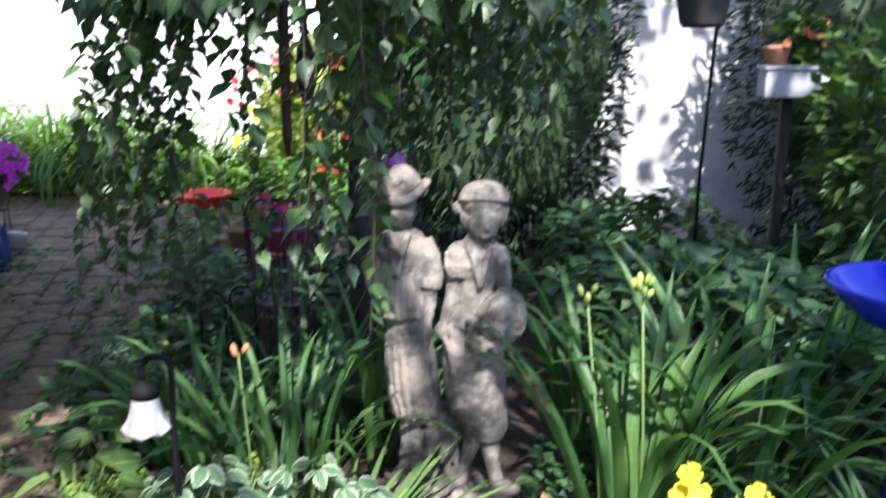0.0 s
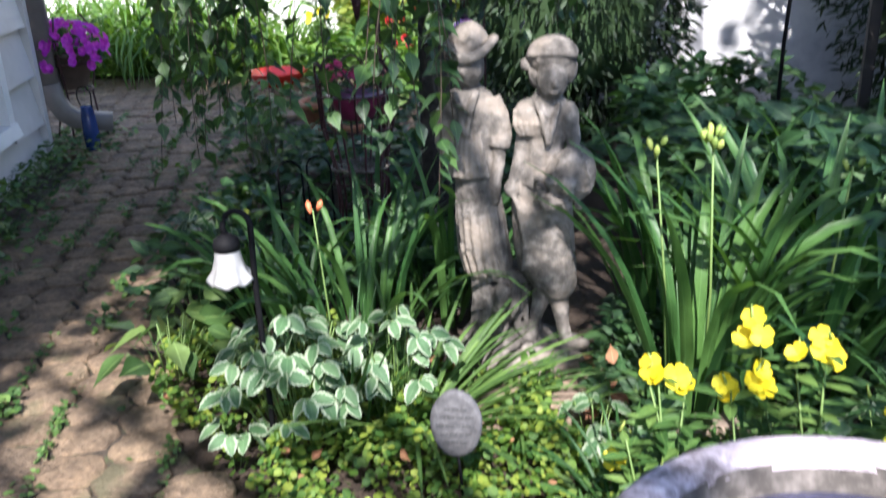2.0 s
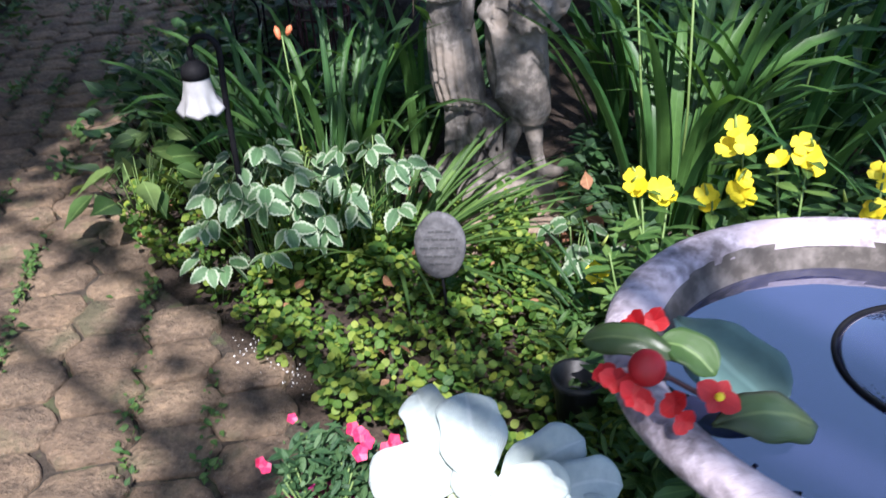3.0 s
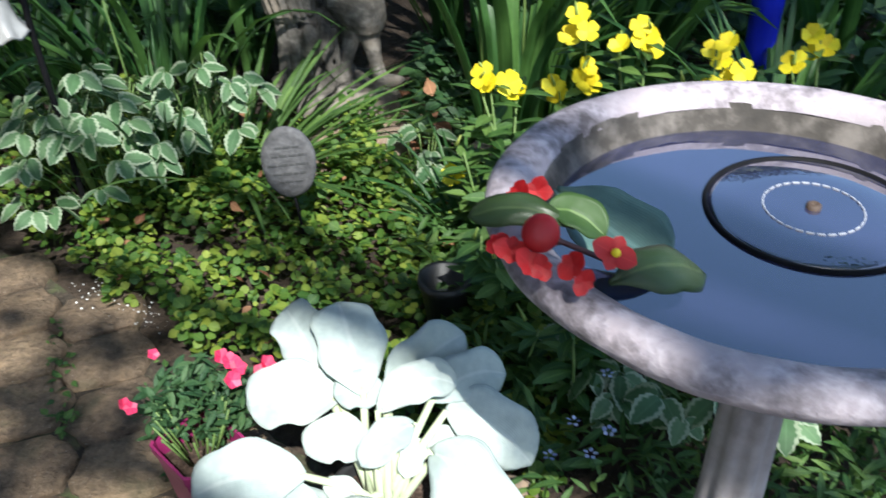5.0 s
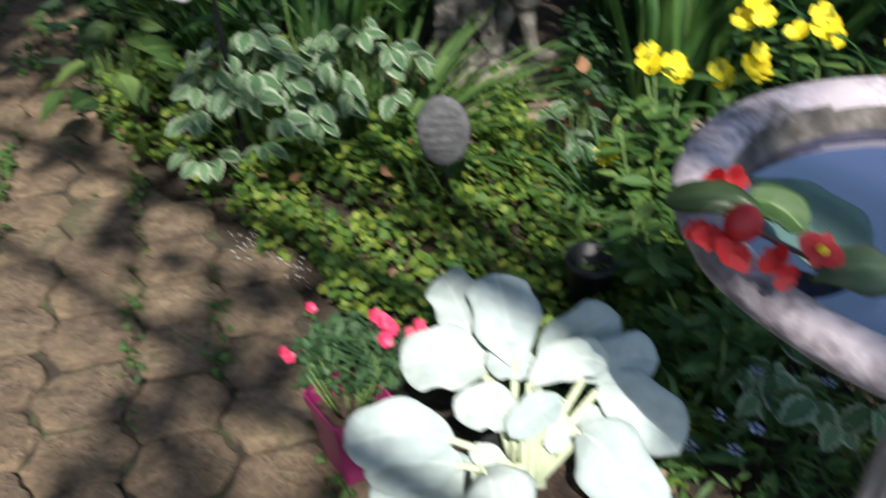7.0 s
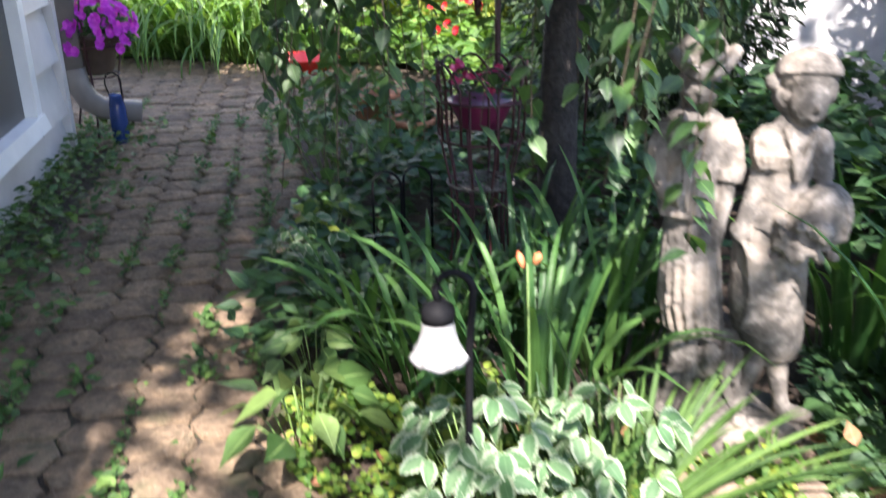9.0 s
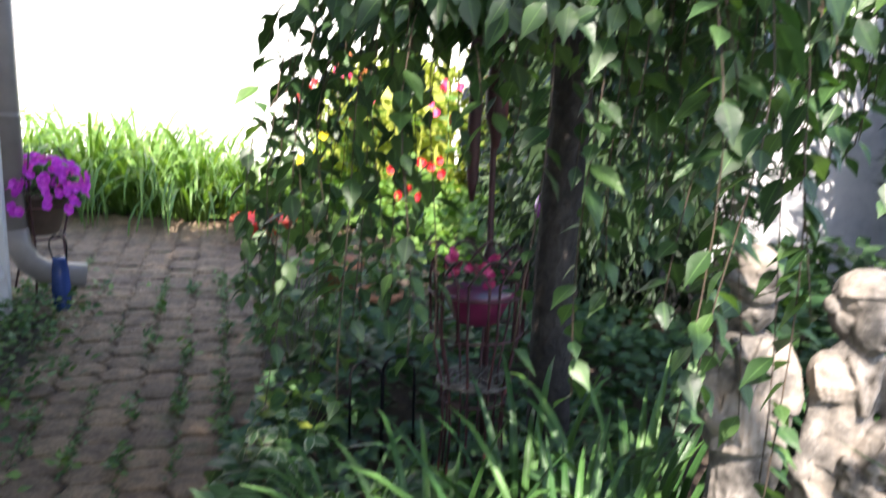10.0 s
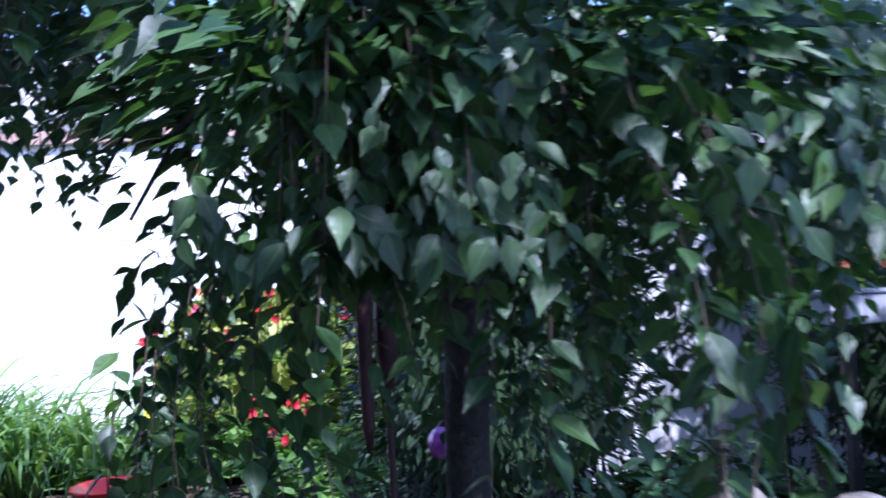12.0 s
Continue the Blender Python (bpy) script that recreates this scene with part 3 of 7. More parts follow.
v = [bm.verts.new(c) for c in ((-14.3, 8.54, 2.78), (-0.2, 8.54, 2.78), (-0.2, 11, 4.0), (-14.3, 11, 4.0), (-14.3, 13.8, 2.715), (-0.2, 13.8, 2.715))]
for f in ((0, 1, 2, 3), (3, 2, 5, 4)):
    bm.faces.new([v[i] for i in f])
r = bmesh.ops.solidify(bm, geom=list(bm.faces), thickness=-0.06)
part("roof", bm, M_ROOF, garage, smooth=False)

# ---- pale wall behind the hedge ----
bm = bmesh.new()
box(bm, (0.35, 6.05, -0.1), (5.5, 6.25, 2.7), 0.01)
tagged(part("wall_north", bm, M_WALL, smooth=False), "pale rendered wall dappled by sun", "wall", kind="structure")


# ---- statue of two children ----
def make_statue():
    bm = bmesh.new()
    # plinth with a rocky top
    loft(bm, [(0.0, 0, 0.012, 0.180, 0.118), (0.0, 0, 0.05, 0.178, 0.114), (0.002, 0, 0.068, 0.168, 0.106), (0.002, 0, 0.08, 0.150, 0.092)], 24)
    ball(bm, (-0.05, 0.03, 0.10), (0.10, 0.06, 0.045))
    ball(bm, (-0.13, 0.01, 0.085), (0.045, 0.055, 0.025))
    # stump between the legs, with bark ribs and a broken top
    loft(bm, [(-0.052, 0.012, 0.07, 0.066, 0.052), (-0.050, 0.012, 0.14, 0.056, 0.044), (-0.046, 0.014, 0.21, 0.062, 0.046), (-0.045, 0.02, 0.285, 0.070, 0.046)])
    for k in range(9):
        x = -0.106 + 0.014 * k
        tube(bm, [(x, -0.026 - 0.012 * math.sin(math.pi * k / 8), 0.075), (x + 0.004 * (-1) ** k, -0.036 - 0.010 * math.sin(math.pi * k / 8), 0.15), (x, -0.034, 0.265 - 0.012 * (k % 3))], [0.010, 0.008, 0.009], 6)
    ball(bm, (-0.055, -0.045, 0.215), (0.020, 0.018, 0.046))
    ball(bm, (-0.022, -0.048, 0.205), (0.018, 0.018, 0.055))
    # boy: one leg forward, the other back
    loft(bm, [(-0.142, -0.035, 0.078, 0.021, 0.028), (-0.130, -0.022, 0.125, 0.017, 0.019), (-0.121, -0.012, 0.185, 0.023, 0.025), (-0.115, -0.004, 0.27, 0.030, 0.033), (-0.112, 0, 0.35, 0.034, 0.036)])
    ball(bm, (-0.152, -0.066, 0.086), (0.020, 0.044, 0.014))
    loft(bm, [(-0.085, 0.035, 0.08, 0.02, 0.022), (-0.082, 0.03, 0.2, 0.024, 0.026), (-0.085, 0.02, 0.34, 0.034, 0.036)])
    # boy: long robe with a slanting hem
    loft(bm, [(-0.096, 0, 0.262, 0.056, 0.046), (-0.100, 0, 0.30, 0.064, 0.053), (-0.108, 0, 0.345, 0.068, 0.056), (-0.117, 0, 0.42, 0.066, 0.055), (-0.121, 0, 0.49, 0.060, 0.052), (-0.127, 0, 0.545, 0.055, 0.050), (-0.131, 0, 0.58, 0.058, 0.052)], 28)
    for k in range(10):
        a = math.pi * (0.98 + 1.04 * k / 9)
        tube(bm, [(-0.113 + 0.063 * math.cos(a) * f + dx, 0.054 * math.sin(a) * f, zz) for zz, f, dx in ((0.275, 0.98, 0.018), (0.34, 1.04, 0.004), (0.43, 1.0, -0.004), (0.53, 0.84, -0.012))], [0.0075, 0.0075, 0.006, 0.004], 6)
    # boy: short coat over the robe, with an uneven lower edge
    loft(bm, [(-0.136, -0.002, 0.545, 0.060, 0.060), (-0.137, -0.002, 0.56, 0.061, 0.060), (-0.138, 0, 0.62, 0.061, 0.055), (-0.138, 0, 0.69, 0.066, 0.051), (-0.138, 0, 0.735, 0.069, 0.047), (-0.138, 0, 0.760, 0.054, 0.042), (-0.142, 0, 0.778, 0.030, 0.030), (-0.140, -0.002, 0.81, 0.024, 0.026)], 28)
    for k in range(7):
        tube(bm, [(-0.190 + 0.017 * k, -0.050 - 0.010 * math.sin(math.pi * k / 6), 0.552), (-0.186 + 0.015 * k, -0.056 - 0.006 * math.sin(math.pi * k / 6), 0.60), (-0.172 + 0.011 * k, -0.050, 0.665 + 0.012 * (k % 2))], [0.009, 0.007, 0.004], 6)
    # boy: open collar
    tube(bm, [(-0.170, -0.040, 0.772), (-0.152, -0.056, 0.725), (-0.143, -0.060, 0.66)], [0.010, 0.012, 0.007], 6)
    tube(bm, [(-0.112, -0.040, 0.772), (-0.128, -0.056, 0.725), (-0.138, -0.060, 0.66)], [0.010, 0.012, 0.007], 6)
    # boy: bent arm, and the arm that hangs with a rolled sleeve
    tube(bm, [(-0.188, 0, 0.742), (-0.202, -0.006, 0.69), (-0.204, -0.020, 0.635), (-0.185, -0.055, 0.602), (-0.155, -0.070, 0.595)], [0.026, 0.028, 0.026, 0.019, 0.015], 10)
    tube(bm, [(-0.085, 0, 0.745), (-0.066, -0.006, 0.70), (-0.058, -0.012, 0.65), (-0.062, -0.014, 0.625)], [0.028, 0.031, 0.032, 0.030], 10)
    tube(bm, [(-0.060, -0.014, 0.65), (-0.064, -0.022, 0.58), (-0.070, -0.030, 0.52), (-0.074, -0.034, 0.475)], [0.020, 0.018, 0.015, 0.011], 10)
    # boy: bowed head under a cap with a turned-up brim
    ball(bm, (-0.138, -0.016, 0.826), (0.043, 0.048, 0.050))
    ball(bm, (-0.139, -0.060, 0.818), (0.008, 0.010, 0.012), 2)
    ball(bm, (-0.136, 0.0, 0.882), (0.050, 0.052, 0.054))
    for k in range(25):
        a = math.pi * (0.90 + 1.20 * k / 24)
        lift = 0.040 * abs(math.cos(a)) ** 2.2
        ball(bm, (-0.135 + 0.062 * math.cos(a), -0.006 + 0.060 * math.sin(a), 0.853 + lift), (0.0135, 0.012, 0.016 - 0.004 * abs(math.cos(a))), 2)
    tube(bm, [(-0.145, -0.052, 0.890), (-0.128, -0.050, 0.905), (-0.108, -0.038, 0.892)], [0.005, 0.006, 0.004], 6)
    # girl: legs and bare feet
    loft(bm, [(0.020, -0.024, 0.078, 0.019, 0.024), (0.026, -0.016, 0.125, 0.016, 0.018), (0.044, -0.004, 0.19, 0.023, 0.025), (0.058, 0, 0.30, 0.033, 0.035)])
    ball(bm, (0.014, -0.058, 0.084), (0.020, 0.044, 0.015))
    loft(bm, [(0.118, -0.018, 0.082, 0.020, 0.022), (0.106, -0.014, 0.135, 0.018, 0.020), (0.094, 0, 0.20, 0.027, 0.028), (0.090, 0, 0.31, 0.035, 0.036)])
    ball(bm, (0.142, -0.036, 0.090), (0.040, 0.026, 0.016))
    # girl: long skirt, lower on one side
    loft(bm, [(0.090, 0, 0.218, 0.040, 0.042), (0.080, 0, 0.248, 0.062, 0.054), (0.062, 0, 0.292, 0.078, 0.060), (0.054, 0, 0.345, 0.081, 0.063), (0.049, 0, 0.42, 0.081, 0.062), (0.046, 0, 0.49, 0.079, 0.060), (0.046, 0, 0.54, 0.066, 0.054), (0.048, 0, 0.60, 0.048, 0.044)], 30)
    for k in range(13):
        f = k / 12
        tube(bm, [(-0.030 + 0.022 * f, -0.046, 0.520 - 0.004 * k), (-0.004 + 0.058 * f, -0.062, 0.475 - 0.05 * f + 0.05 * f * f), (0.010 + 0.105 * f, -0.060 + 0.020 * f, 0.385 + 0.03 * f), (0.000 + 0.128 * f, -0.052 + 0.030 * f, 0.30 + 0.03 * f)], [0.006, 0.0095, 0.0085, 0.006], 6)
    ball(bm, (-0.026, -0.034, 0.520), (0.022, 0.026, 0.024))
    # girl: bodice, gathered sleeves, neck
    loft(bm, [(0.047, 0, 0.575, 0.050, 0.046), (0.050, 0, 0.62, 0.052, 0.046), (0.056, 0, 0.68, 0.060, 0.047), (0.060, 0, 0.725, 0.058, 0.042), (0.060, 0, 0.75, 0.040, 0.036), (0.058, -0.002, 0.77, 0.023, 0.026), (0.062, -0.008, 0.80, 0.023, 0.026)], 26)
    ball(bm, (0.014, -0.010, 0.700), (0.040, 0.042, 0.048))
    ball(bm, (0.112, -0.005, 0.695), (0.028, 0.034, 0.046))
    for k in range(6):
        tube(bm, [(-0.022 + 0.014 * k, -0.030, 0.725), (-0.018 + 0.014 * k, -0.052, 0.69), (-0.004 + 0.010 * k, -0.044, 0.658)], [0.004, 0.006, 0.004], 6)
    tube(bm, [(0.035, -0.040, 0.748), (0.056, -0.054, 0.70), (0.066, -0.056, 0.64)], [0.008, 0.011, 0.006], 6)
    tube(bm, [(0.094, -0.036, 0.742), (0.080, -0.054, 0.70), (0.070, -0.056, 0.64)], [0.008, 0.010, 0.006], 6)
    # girl: one hand gathers the skirt, the other arm holds the basket
    tube(bm, [(0.006, -0.012, 0.668), (-0.002, -0.018, 0.62), (-0.014, -0.026, 0.57), (-0.026, -0.036, 0.525)], [0.024, 0.020, 0.017, 0.013], 10)
    tube(bm, [(0.118, -0.008, 0.69), (0.126, -0.016, 0.64), (0.138, -0.036, 0.60), (0.118, -0.066, 0.585), (0.080, -0.078, 0.575)], [0.022, 0.020, 0.017, 0.014, 0.012], 10)
    # girl: bowed face, bound hair with a knot behind
    ball(bm, (0.074, -0.028, 0.796), (0.038, 0.038, 0.048))
    ball(bm, (0.084, -0.066, 0.792), (0.007, 0.008, 0.011), 2)
    ball(bm, (0.082, -0.060, 0.770), (0.012, 0.008, 0.005), 2)
    ball(bm, (0.071, 0.004, 0.846), (0.057, 0.053, 0.048))
    for k in range(11):
        a = 0.32 + 0.24 * k
        tube(bm, [(0.071 + 0.061 * math.cos(b), 0.004 - 0.055 * math.sin(b) * math.cos(a), 0.846 + 0.050 * math.sin(b) * math.sin(a)) for b in np.linspace(0.25, math.pi - 0.15, 10)], 0.0062, 6)
    ball(bm, (0.006, 0.002, 0.830), (0.017, 0.018, 0.018), 2)
    ball(bm, (0.046, 0.016, 0.806), (0.038, 0.042, 0.044))
    ball(bm, (0.106, 0.010, 0.818), (0.026, 0.040, 0.040))
    # basket on the hip, tipped to show its fruit
    loft(bm, [(0.110, -0.052, 0.505, 0.046, 0.040), (0.116, -0.054, 0.535, 0.066, 0.050), (0.124, -0.052, 0.575, 0.064, 0.050), (0.130, -0.046, 0.612, 0.048, 0.042), (0.134, -0.042, 0.634, 0.022, 0.024)])
    for k in range(34):
        a, h = rng.uniform(math.pi * 0.92, math.pi * 2.02), rng.uniform(0.492, 0.562)
        ball(bm, (0.106 + 0.062 * math.cos(a), -0.062 + 0.046 * math.sin(a), h), rng.uniform(0.009, 0.015), 2)
    for k in range(7):
        tube(bm, [(0.082 + 0.015 * k, -0.098 + 0.002 * abs(k - 3), 0.572), (0.096 + 0.011 * k, -0.090, 0.600), (0.112 + 0.006 * k, -0.072, 0.625)], 0.004, 6)
    ob = part("statue", bm, M_STATUE)
    tagged(ob, "weathered grey cast-stone statue of two children with a basket", "statue")
    ob.location = (0.012, 2.40, 0.0)
    rm = ob.modifiers.new("remesh", 'REMESH')
    rm.mode, rm.voxel_size, rm.use_smooth_shade = 'VOXEL', 0.0036, True
    sm = ob.modifiers.new("smooth", 'SMOOTH')
    sm.factor, sm.iterations = 0.5, 2
    tex = bpy.data.textures.new("pits", 'CLOUDS')
    tex.noise_scale, tex.noise_depth = 0.018, 3
    dm = ob.modifiers.new("pits", 'DISPLACE')
    dm.texture, dm.strength, dm.mid_level = tex, 0.004, 0.5
    return ob


make_statue()

# flat stone on which the statue stands
bm = bmesh.new()
loft(bm, [(0, 0, -0.03, 0.23, 0.165), (0, 0, 0.004, 0.228, 0.16), (0, 0, 0.014, 0.215, 0.15)], 22)
for v in bm.verts:
    v.co += 0.010 * noise.noise_vector(Vector((v.co.x * 7, v.co.y * 7, 0)))
statue_slab = part("stone_slab", bm, M_STONE, smooth=False)
statue_slab.location = (0.03, 2.36, 0.0)
tagged(statue_slab, "flat pinkish stone slab under the statue", "stone")

# ---- birdbath ----
BX, BY = 0.517, 0.864
birdbath = thing("birdbath", "round weathered grey birdbath on a fluted pedestal, full of water", "birdbath", (BX, BY, 0))
bm = bmesh.new()
lathe(bm, [(0, 0.468), (0.06, 0.468), (0.09, 0.490), (0.145, 0.532), (0.19, 0.565), (0.224, 0.590), (0.245, 0.606), (0.2565, 0.618), (0.2610, 0.628), (0.2595, 0.636), (0.254, 0.6420), (0.245, 0.6450), (0.234, 0.6440), (0.225, 0.640), (0.2185, 0.634), (0.2150, 0.626)], 160)
for v in bm.verts:
    v.co += 0.0016 * noise.noise_vector(v.co * 22)
    v.co.z -= 0.034 * v.co.y if v.co.z > 0.55 else 0   # upper bowl sheared so its rim fits the camera's view
part("bowl", bm, M_BOWL, birdbath, "weathered grey bowl with pale mineral stains")
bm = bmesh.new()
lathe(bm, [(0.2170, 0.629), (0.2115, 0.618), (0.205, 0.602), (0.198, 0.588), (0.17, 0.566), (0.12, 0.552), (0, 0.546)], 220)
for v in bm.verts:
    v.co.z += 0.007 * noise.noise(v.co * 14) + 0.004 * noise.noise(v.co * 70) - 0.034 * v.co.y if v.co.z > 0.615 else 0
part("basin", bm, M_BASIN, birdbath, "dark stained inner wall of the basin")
bm = bmesh.new()
lathe(bm, [(0, 0.598), (0.10, 0.598), (0.2060, 0.598)], 96)
part("water", bm, M_WATER, birdbath, "still water reflecting the sky")
bm = bmesh.new()
lathe(bm, [(0, 0.03), (0.056, 0.03), (0.053, 0.05), (0.042, 0.075), (0.036, 0.25), (0.033, 0.41), (0.042, 0.445), (0.062, 0.475), (0, 0.475)], 72, (0.020, 0.0, 0), flute=lambda a, z: 1 - (0.13 * abs(math.sin(4 * a)) ** 3 if 0.07 < z < 0.42 else 0))
part("pedestal", bm, M_PEDESTAL, birdbath, "fluted grey pedestal")
bm = bmesh.new()
lathe(bm, [(0, 0.0), (0.062, 0.0), (0.066, 0.012), (0.064, 0.024), (0.060, 0.030), (0.055, 0.032), (0, 0.035)], 64, (0.020, 0.0, 0))
part("base", bm, M_BOWL, birdbath)

fountain = thing("floating_fountain", "round floating solar fountain disc with a dark rim", "fountain", (0.567, 0.901, 0.598))
bm = bmesh.new()
lathe(bm, [(0.0945, -0.012), (0.099, -0.010), (0.1005, 0.0), (0.0995, 0.003), (0.0960, 0.003), (0.0945, -0.012)], 72)
part("rim", bm, M_BLACK, fountain, "black rim")
bm = bmesh.new()
lathe(bm, [(0, 0.0035), (0.05, 0.0033), (0.090, 0.0026), (0.0955, 0.0012), (0.095, -0.004), (0, -0.004)], 64)
part("panel", bm, M_WATER, fountain, "glossy blue-grey panel")
M_WHITE = plain("white_print", [(0.36, 0.37, 0.42), (0.46, 0.47, 0.52)], 40, 0.5, relief=0.05)
bm = bmesh.new()
for k in range(30):
    a0, a1 = 2 * math.pi * k / 30, 2 * math.pi * (k + 0.72) / 30
    v = [bm.verts.new((r * math.cos(a), r * math.sin(a), zz)) for zz in (0.0028, 0.0046) for r, a in ((0.0446, a0), (0.0457, a0), (0.0457, a1), (0.0446, a1))]
    for f in ((4, 5, 6, 7), (0, 1, 5, 4), (1, 2, 6, 5), (2, 3, 7, 6), (3, 0, 4, 7)):
        bm.faces.new([v[i] for i in f])
part("printed_ring", bm, M_WHITE, fountain, "white dashed ring", smooth=False)
bm = bmesh.new()
lathe(bm, [(0.007, 0.002), (0.007, 0.007), (0.004, 0.009), (0.0025, 0.006), (0, 0.006)], 16)
part("nozzle", bm, M_BROWNPOT, fountain)


# ---- solar lamp on a hook ----
def make_lamp():
    lamp = thing("garden_lamp", "bell-shaped white garden lamp hanging from a black hook", "garden lamp", (-0.565, 1.857, 0))
    bm = bmesh.new()
    pole = [(0.052, 0.01, -0.05), (0.052, 0.01, 0.2), (0.052, 0.01, 0.46), (0.056, 0.008, 0.54)] + arc((0.027, 0.006, 0.575), 0.031, 0, 168, 10) + [(-0.006, 0.003, 0.57), (0.0, 0.0, 0.555)]
    tube(bm, pole, 0.007, 8)
    part("hook", bm, M_BLACK, lamp)
    bm = bmesh.new()
    lathe(bm, [(0.0, 0.558), (0.010, 0.557), (0.016, 0.552), (0.026, 0.545), (0.029, 0.535), (0.029, 0.520), (0, 0.520)], 24)
    part("cap", bm, M_BLACK, lamp)
    bm = bmesh.new()
    fl = lambda a, z: 1 + 0.10 * max(0, (0.50 - z) / 0.06) * math.cos(7 * a)
    lathe(bm, [(0.027, 0.521), (0.030, 0.500), (0.036, 0.475), (0.046, 0.453), (0.050, 0.447), (0.0475, 0.448), (0.043, 0.456), (0.033, 0.477), (0.0275, 0.50), (0.0245, 0.52)], 56, flute=fl)
    ob = part("shade", bm, M_SHADE, lamp, "frosted white bell shade with a scalloped hem")
    for v in ob.data.vertices:
        if v.co.z < 0.462:
            v.co.z += 0.006 * math.cos(7 * math.atan2(v.co.y, v.co.x))
    bm = bmesh.new()
    tube(bm, [(0, 0, 0.522), (0, 0, 0.49)], 0.008, 10)
    ball(bm, (0, 0, 0.483), 0.011, 2)
    part("bulb", bm, M_SHADE, lamp)


make_lamp()


# ---- oval plaque on a stake ----
def make_plaque():
    pl = thing("garden_plaque", "oval grey stone plaque with worn lettering on a black stake", "plaque", (-0.042, 1.728, 0), turn=6)
    bm = bmesh.new()
    rows = []
    prof = [(0.0, -0.009), (0.80, -0.009), (0.93, -0.0075), (1.0, -0.002), (1.0, 0.004), (0.93, 0.008), (0.0, 0.009)]
    for f, y in prof:
        if f == 0:
            rows.append([bm.verts.new((0, y, 0.214))])
            continue
        rows.append([bm.verts.new((0.053 * f * math.cos(a) * (1 + 0.015 * math.sin(5 * a)), y, 0.214 + 0.078 * f * math.sin(a) * (1 + 0.012 * math.cos(7 * a)))) for a in np.linspace(0, 2 * math.pi, 40, endpoint=False)])
    for p, q in zip(rows, rows[1:]):
        for i in range(40):
            j = (i + 1) % 40
            if len(p) == 1:
                bm.faces.new((p[0], q[i], q[j]))
            elif len(q) == 1:
                bm.faces.new((p[i], p[j], q[0]))
            else:
                bm.faces.new((p[i], p[j], q[j], q[i]))
    bmesh.ops.recalc_face_normals(bm, faces=bm.faces)
    part("face", bm, M_PLAQUE, pl)
    for z, w, x in ((0.253, 0.046, 0.0), (0.235, 0.068, 0.002), (0.215, 0.078, -0.002), (0.195, 0.068, 0.001), (0.177, 0.044, 0.0)):
        bm = bmesh.new()
        k = 0
        xx = x - w / 2
        while xx < x + w / 2:
            l = rng.uniform(0.008, 0.02)
            box(bm, (xx, -0.0105, z - 0.002), (min(xx + l, x + w / 2), -0.0085, z + 0.0016 + 0.0008 * (k % 2)))
            xx += l + 0.0025
            k += 1
        part("worn_line", bm, M_GROOVE, pl, smooth=False)
    bm = bmesh.new()
    tube(bm, [(0.0, 0.004, 0.15), (0.006, 0.002, 0.09), (0.014, 0, -0.05)], 0.0032, 8)
    part("stake", bm, M_BLACK, pl)


make_plaque()


# ---- silver-leaved plant in a black pot ----
def big_leaf(base, center, tip, width, cup=0.25, wave=0.0, facing=(0, 0, 1.0), blunt=False):
    """One large leaf from stalk end through its middle to its tip, turned towards facing."""
    b, c, t = (np.array(p, float) for p in (base, center, tip))
    k, h = 19, 9
    prof = np.interp(np.linspace(0, 1, k), [0, 0.08, 0.2, 0.36, 0.55, 0.74, 0.88, 0.96, 1], [0.12, 0.46, 0.78, 0.96, 1, 0.94, 0.72, 0.42, 0.06] if blunt else [0.08, 0.22, 0.58, 0.88, 1, 0.97, 0.76, 0.42, 0.05])
    v, f, uv = [], [], []
    for i, s in enumerate(np.linspace(0, 1, k)):
        mid = (1 - s) ** 2 * b + 2 * s * (1 - s) * (2 * c - 0.5 * b - 0.5 * t) + s * s * t
        tan = 2 * (1 - s) * ((2 * c - 0.5 * b - 0.5 * t) - b) + 2 * s * (t - (2 * c - 0.5 * b - 0.5 * t))
        side = np.cross(tan, np.array(facing, float))
        side /= max(np.linalg.norm(side), 1e-6)
        nor = np.cross(side, tan)
        nor /= np.linalg.norm(nor)
        for j in range(h):
            a = -1 + 2 * j / (h - 1)
            edge = 1 + wave * math.sin(13 * s + 2.2 * a)
            v.append(mid + side * a * width * 0.5 * prof[i] * edge + nor * (cup * a * a * width * 0.5 * prof[i] + 0.30 * width * wave * math.sin(9 * s + 2 * a) * a - 0.035 * width * math.exp(-(a * 5) ** 2) - 0.012 * width * math.cos(22 * s - 7 * abs(a)) * (1 - a * a)))
            uv.append((a, s))
    for i in range(k - 1):
        for j in range(h - 1):
            q = i * h + j
            f.append((q, q + 1, q + h + 1, q + h))
    return np.array(v), np.array(f), np.array(uv)


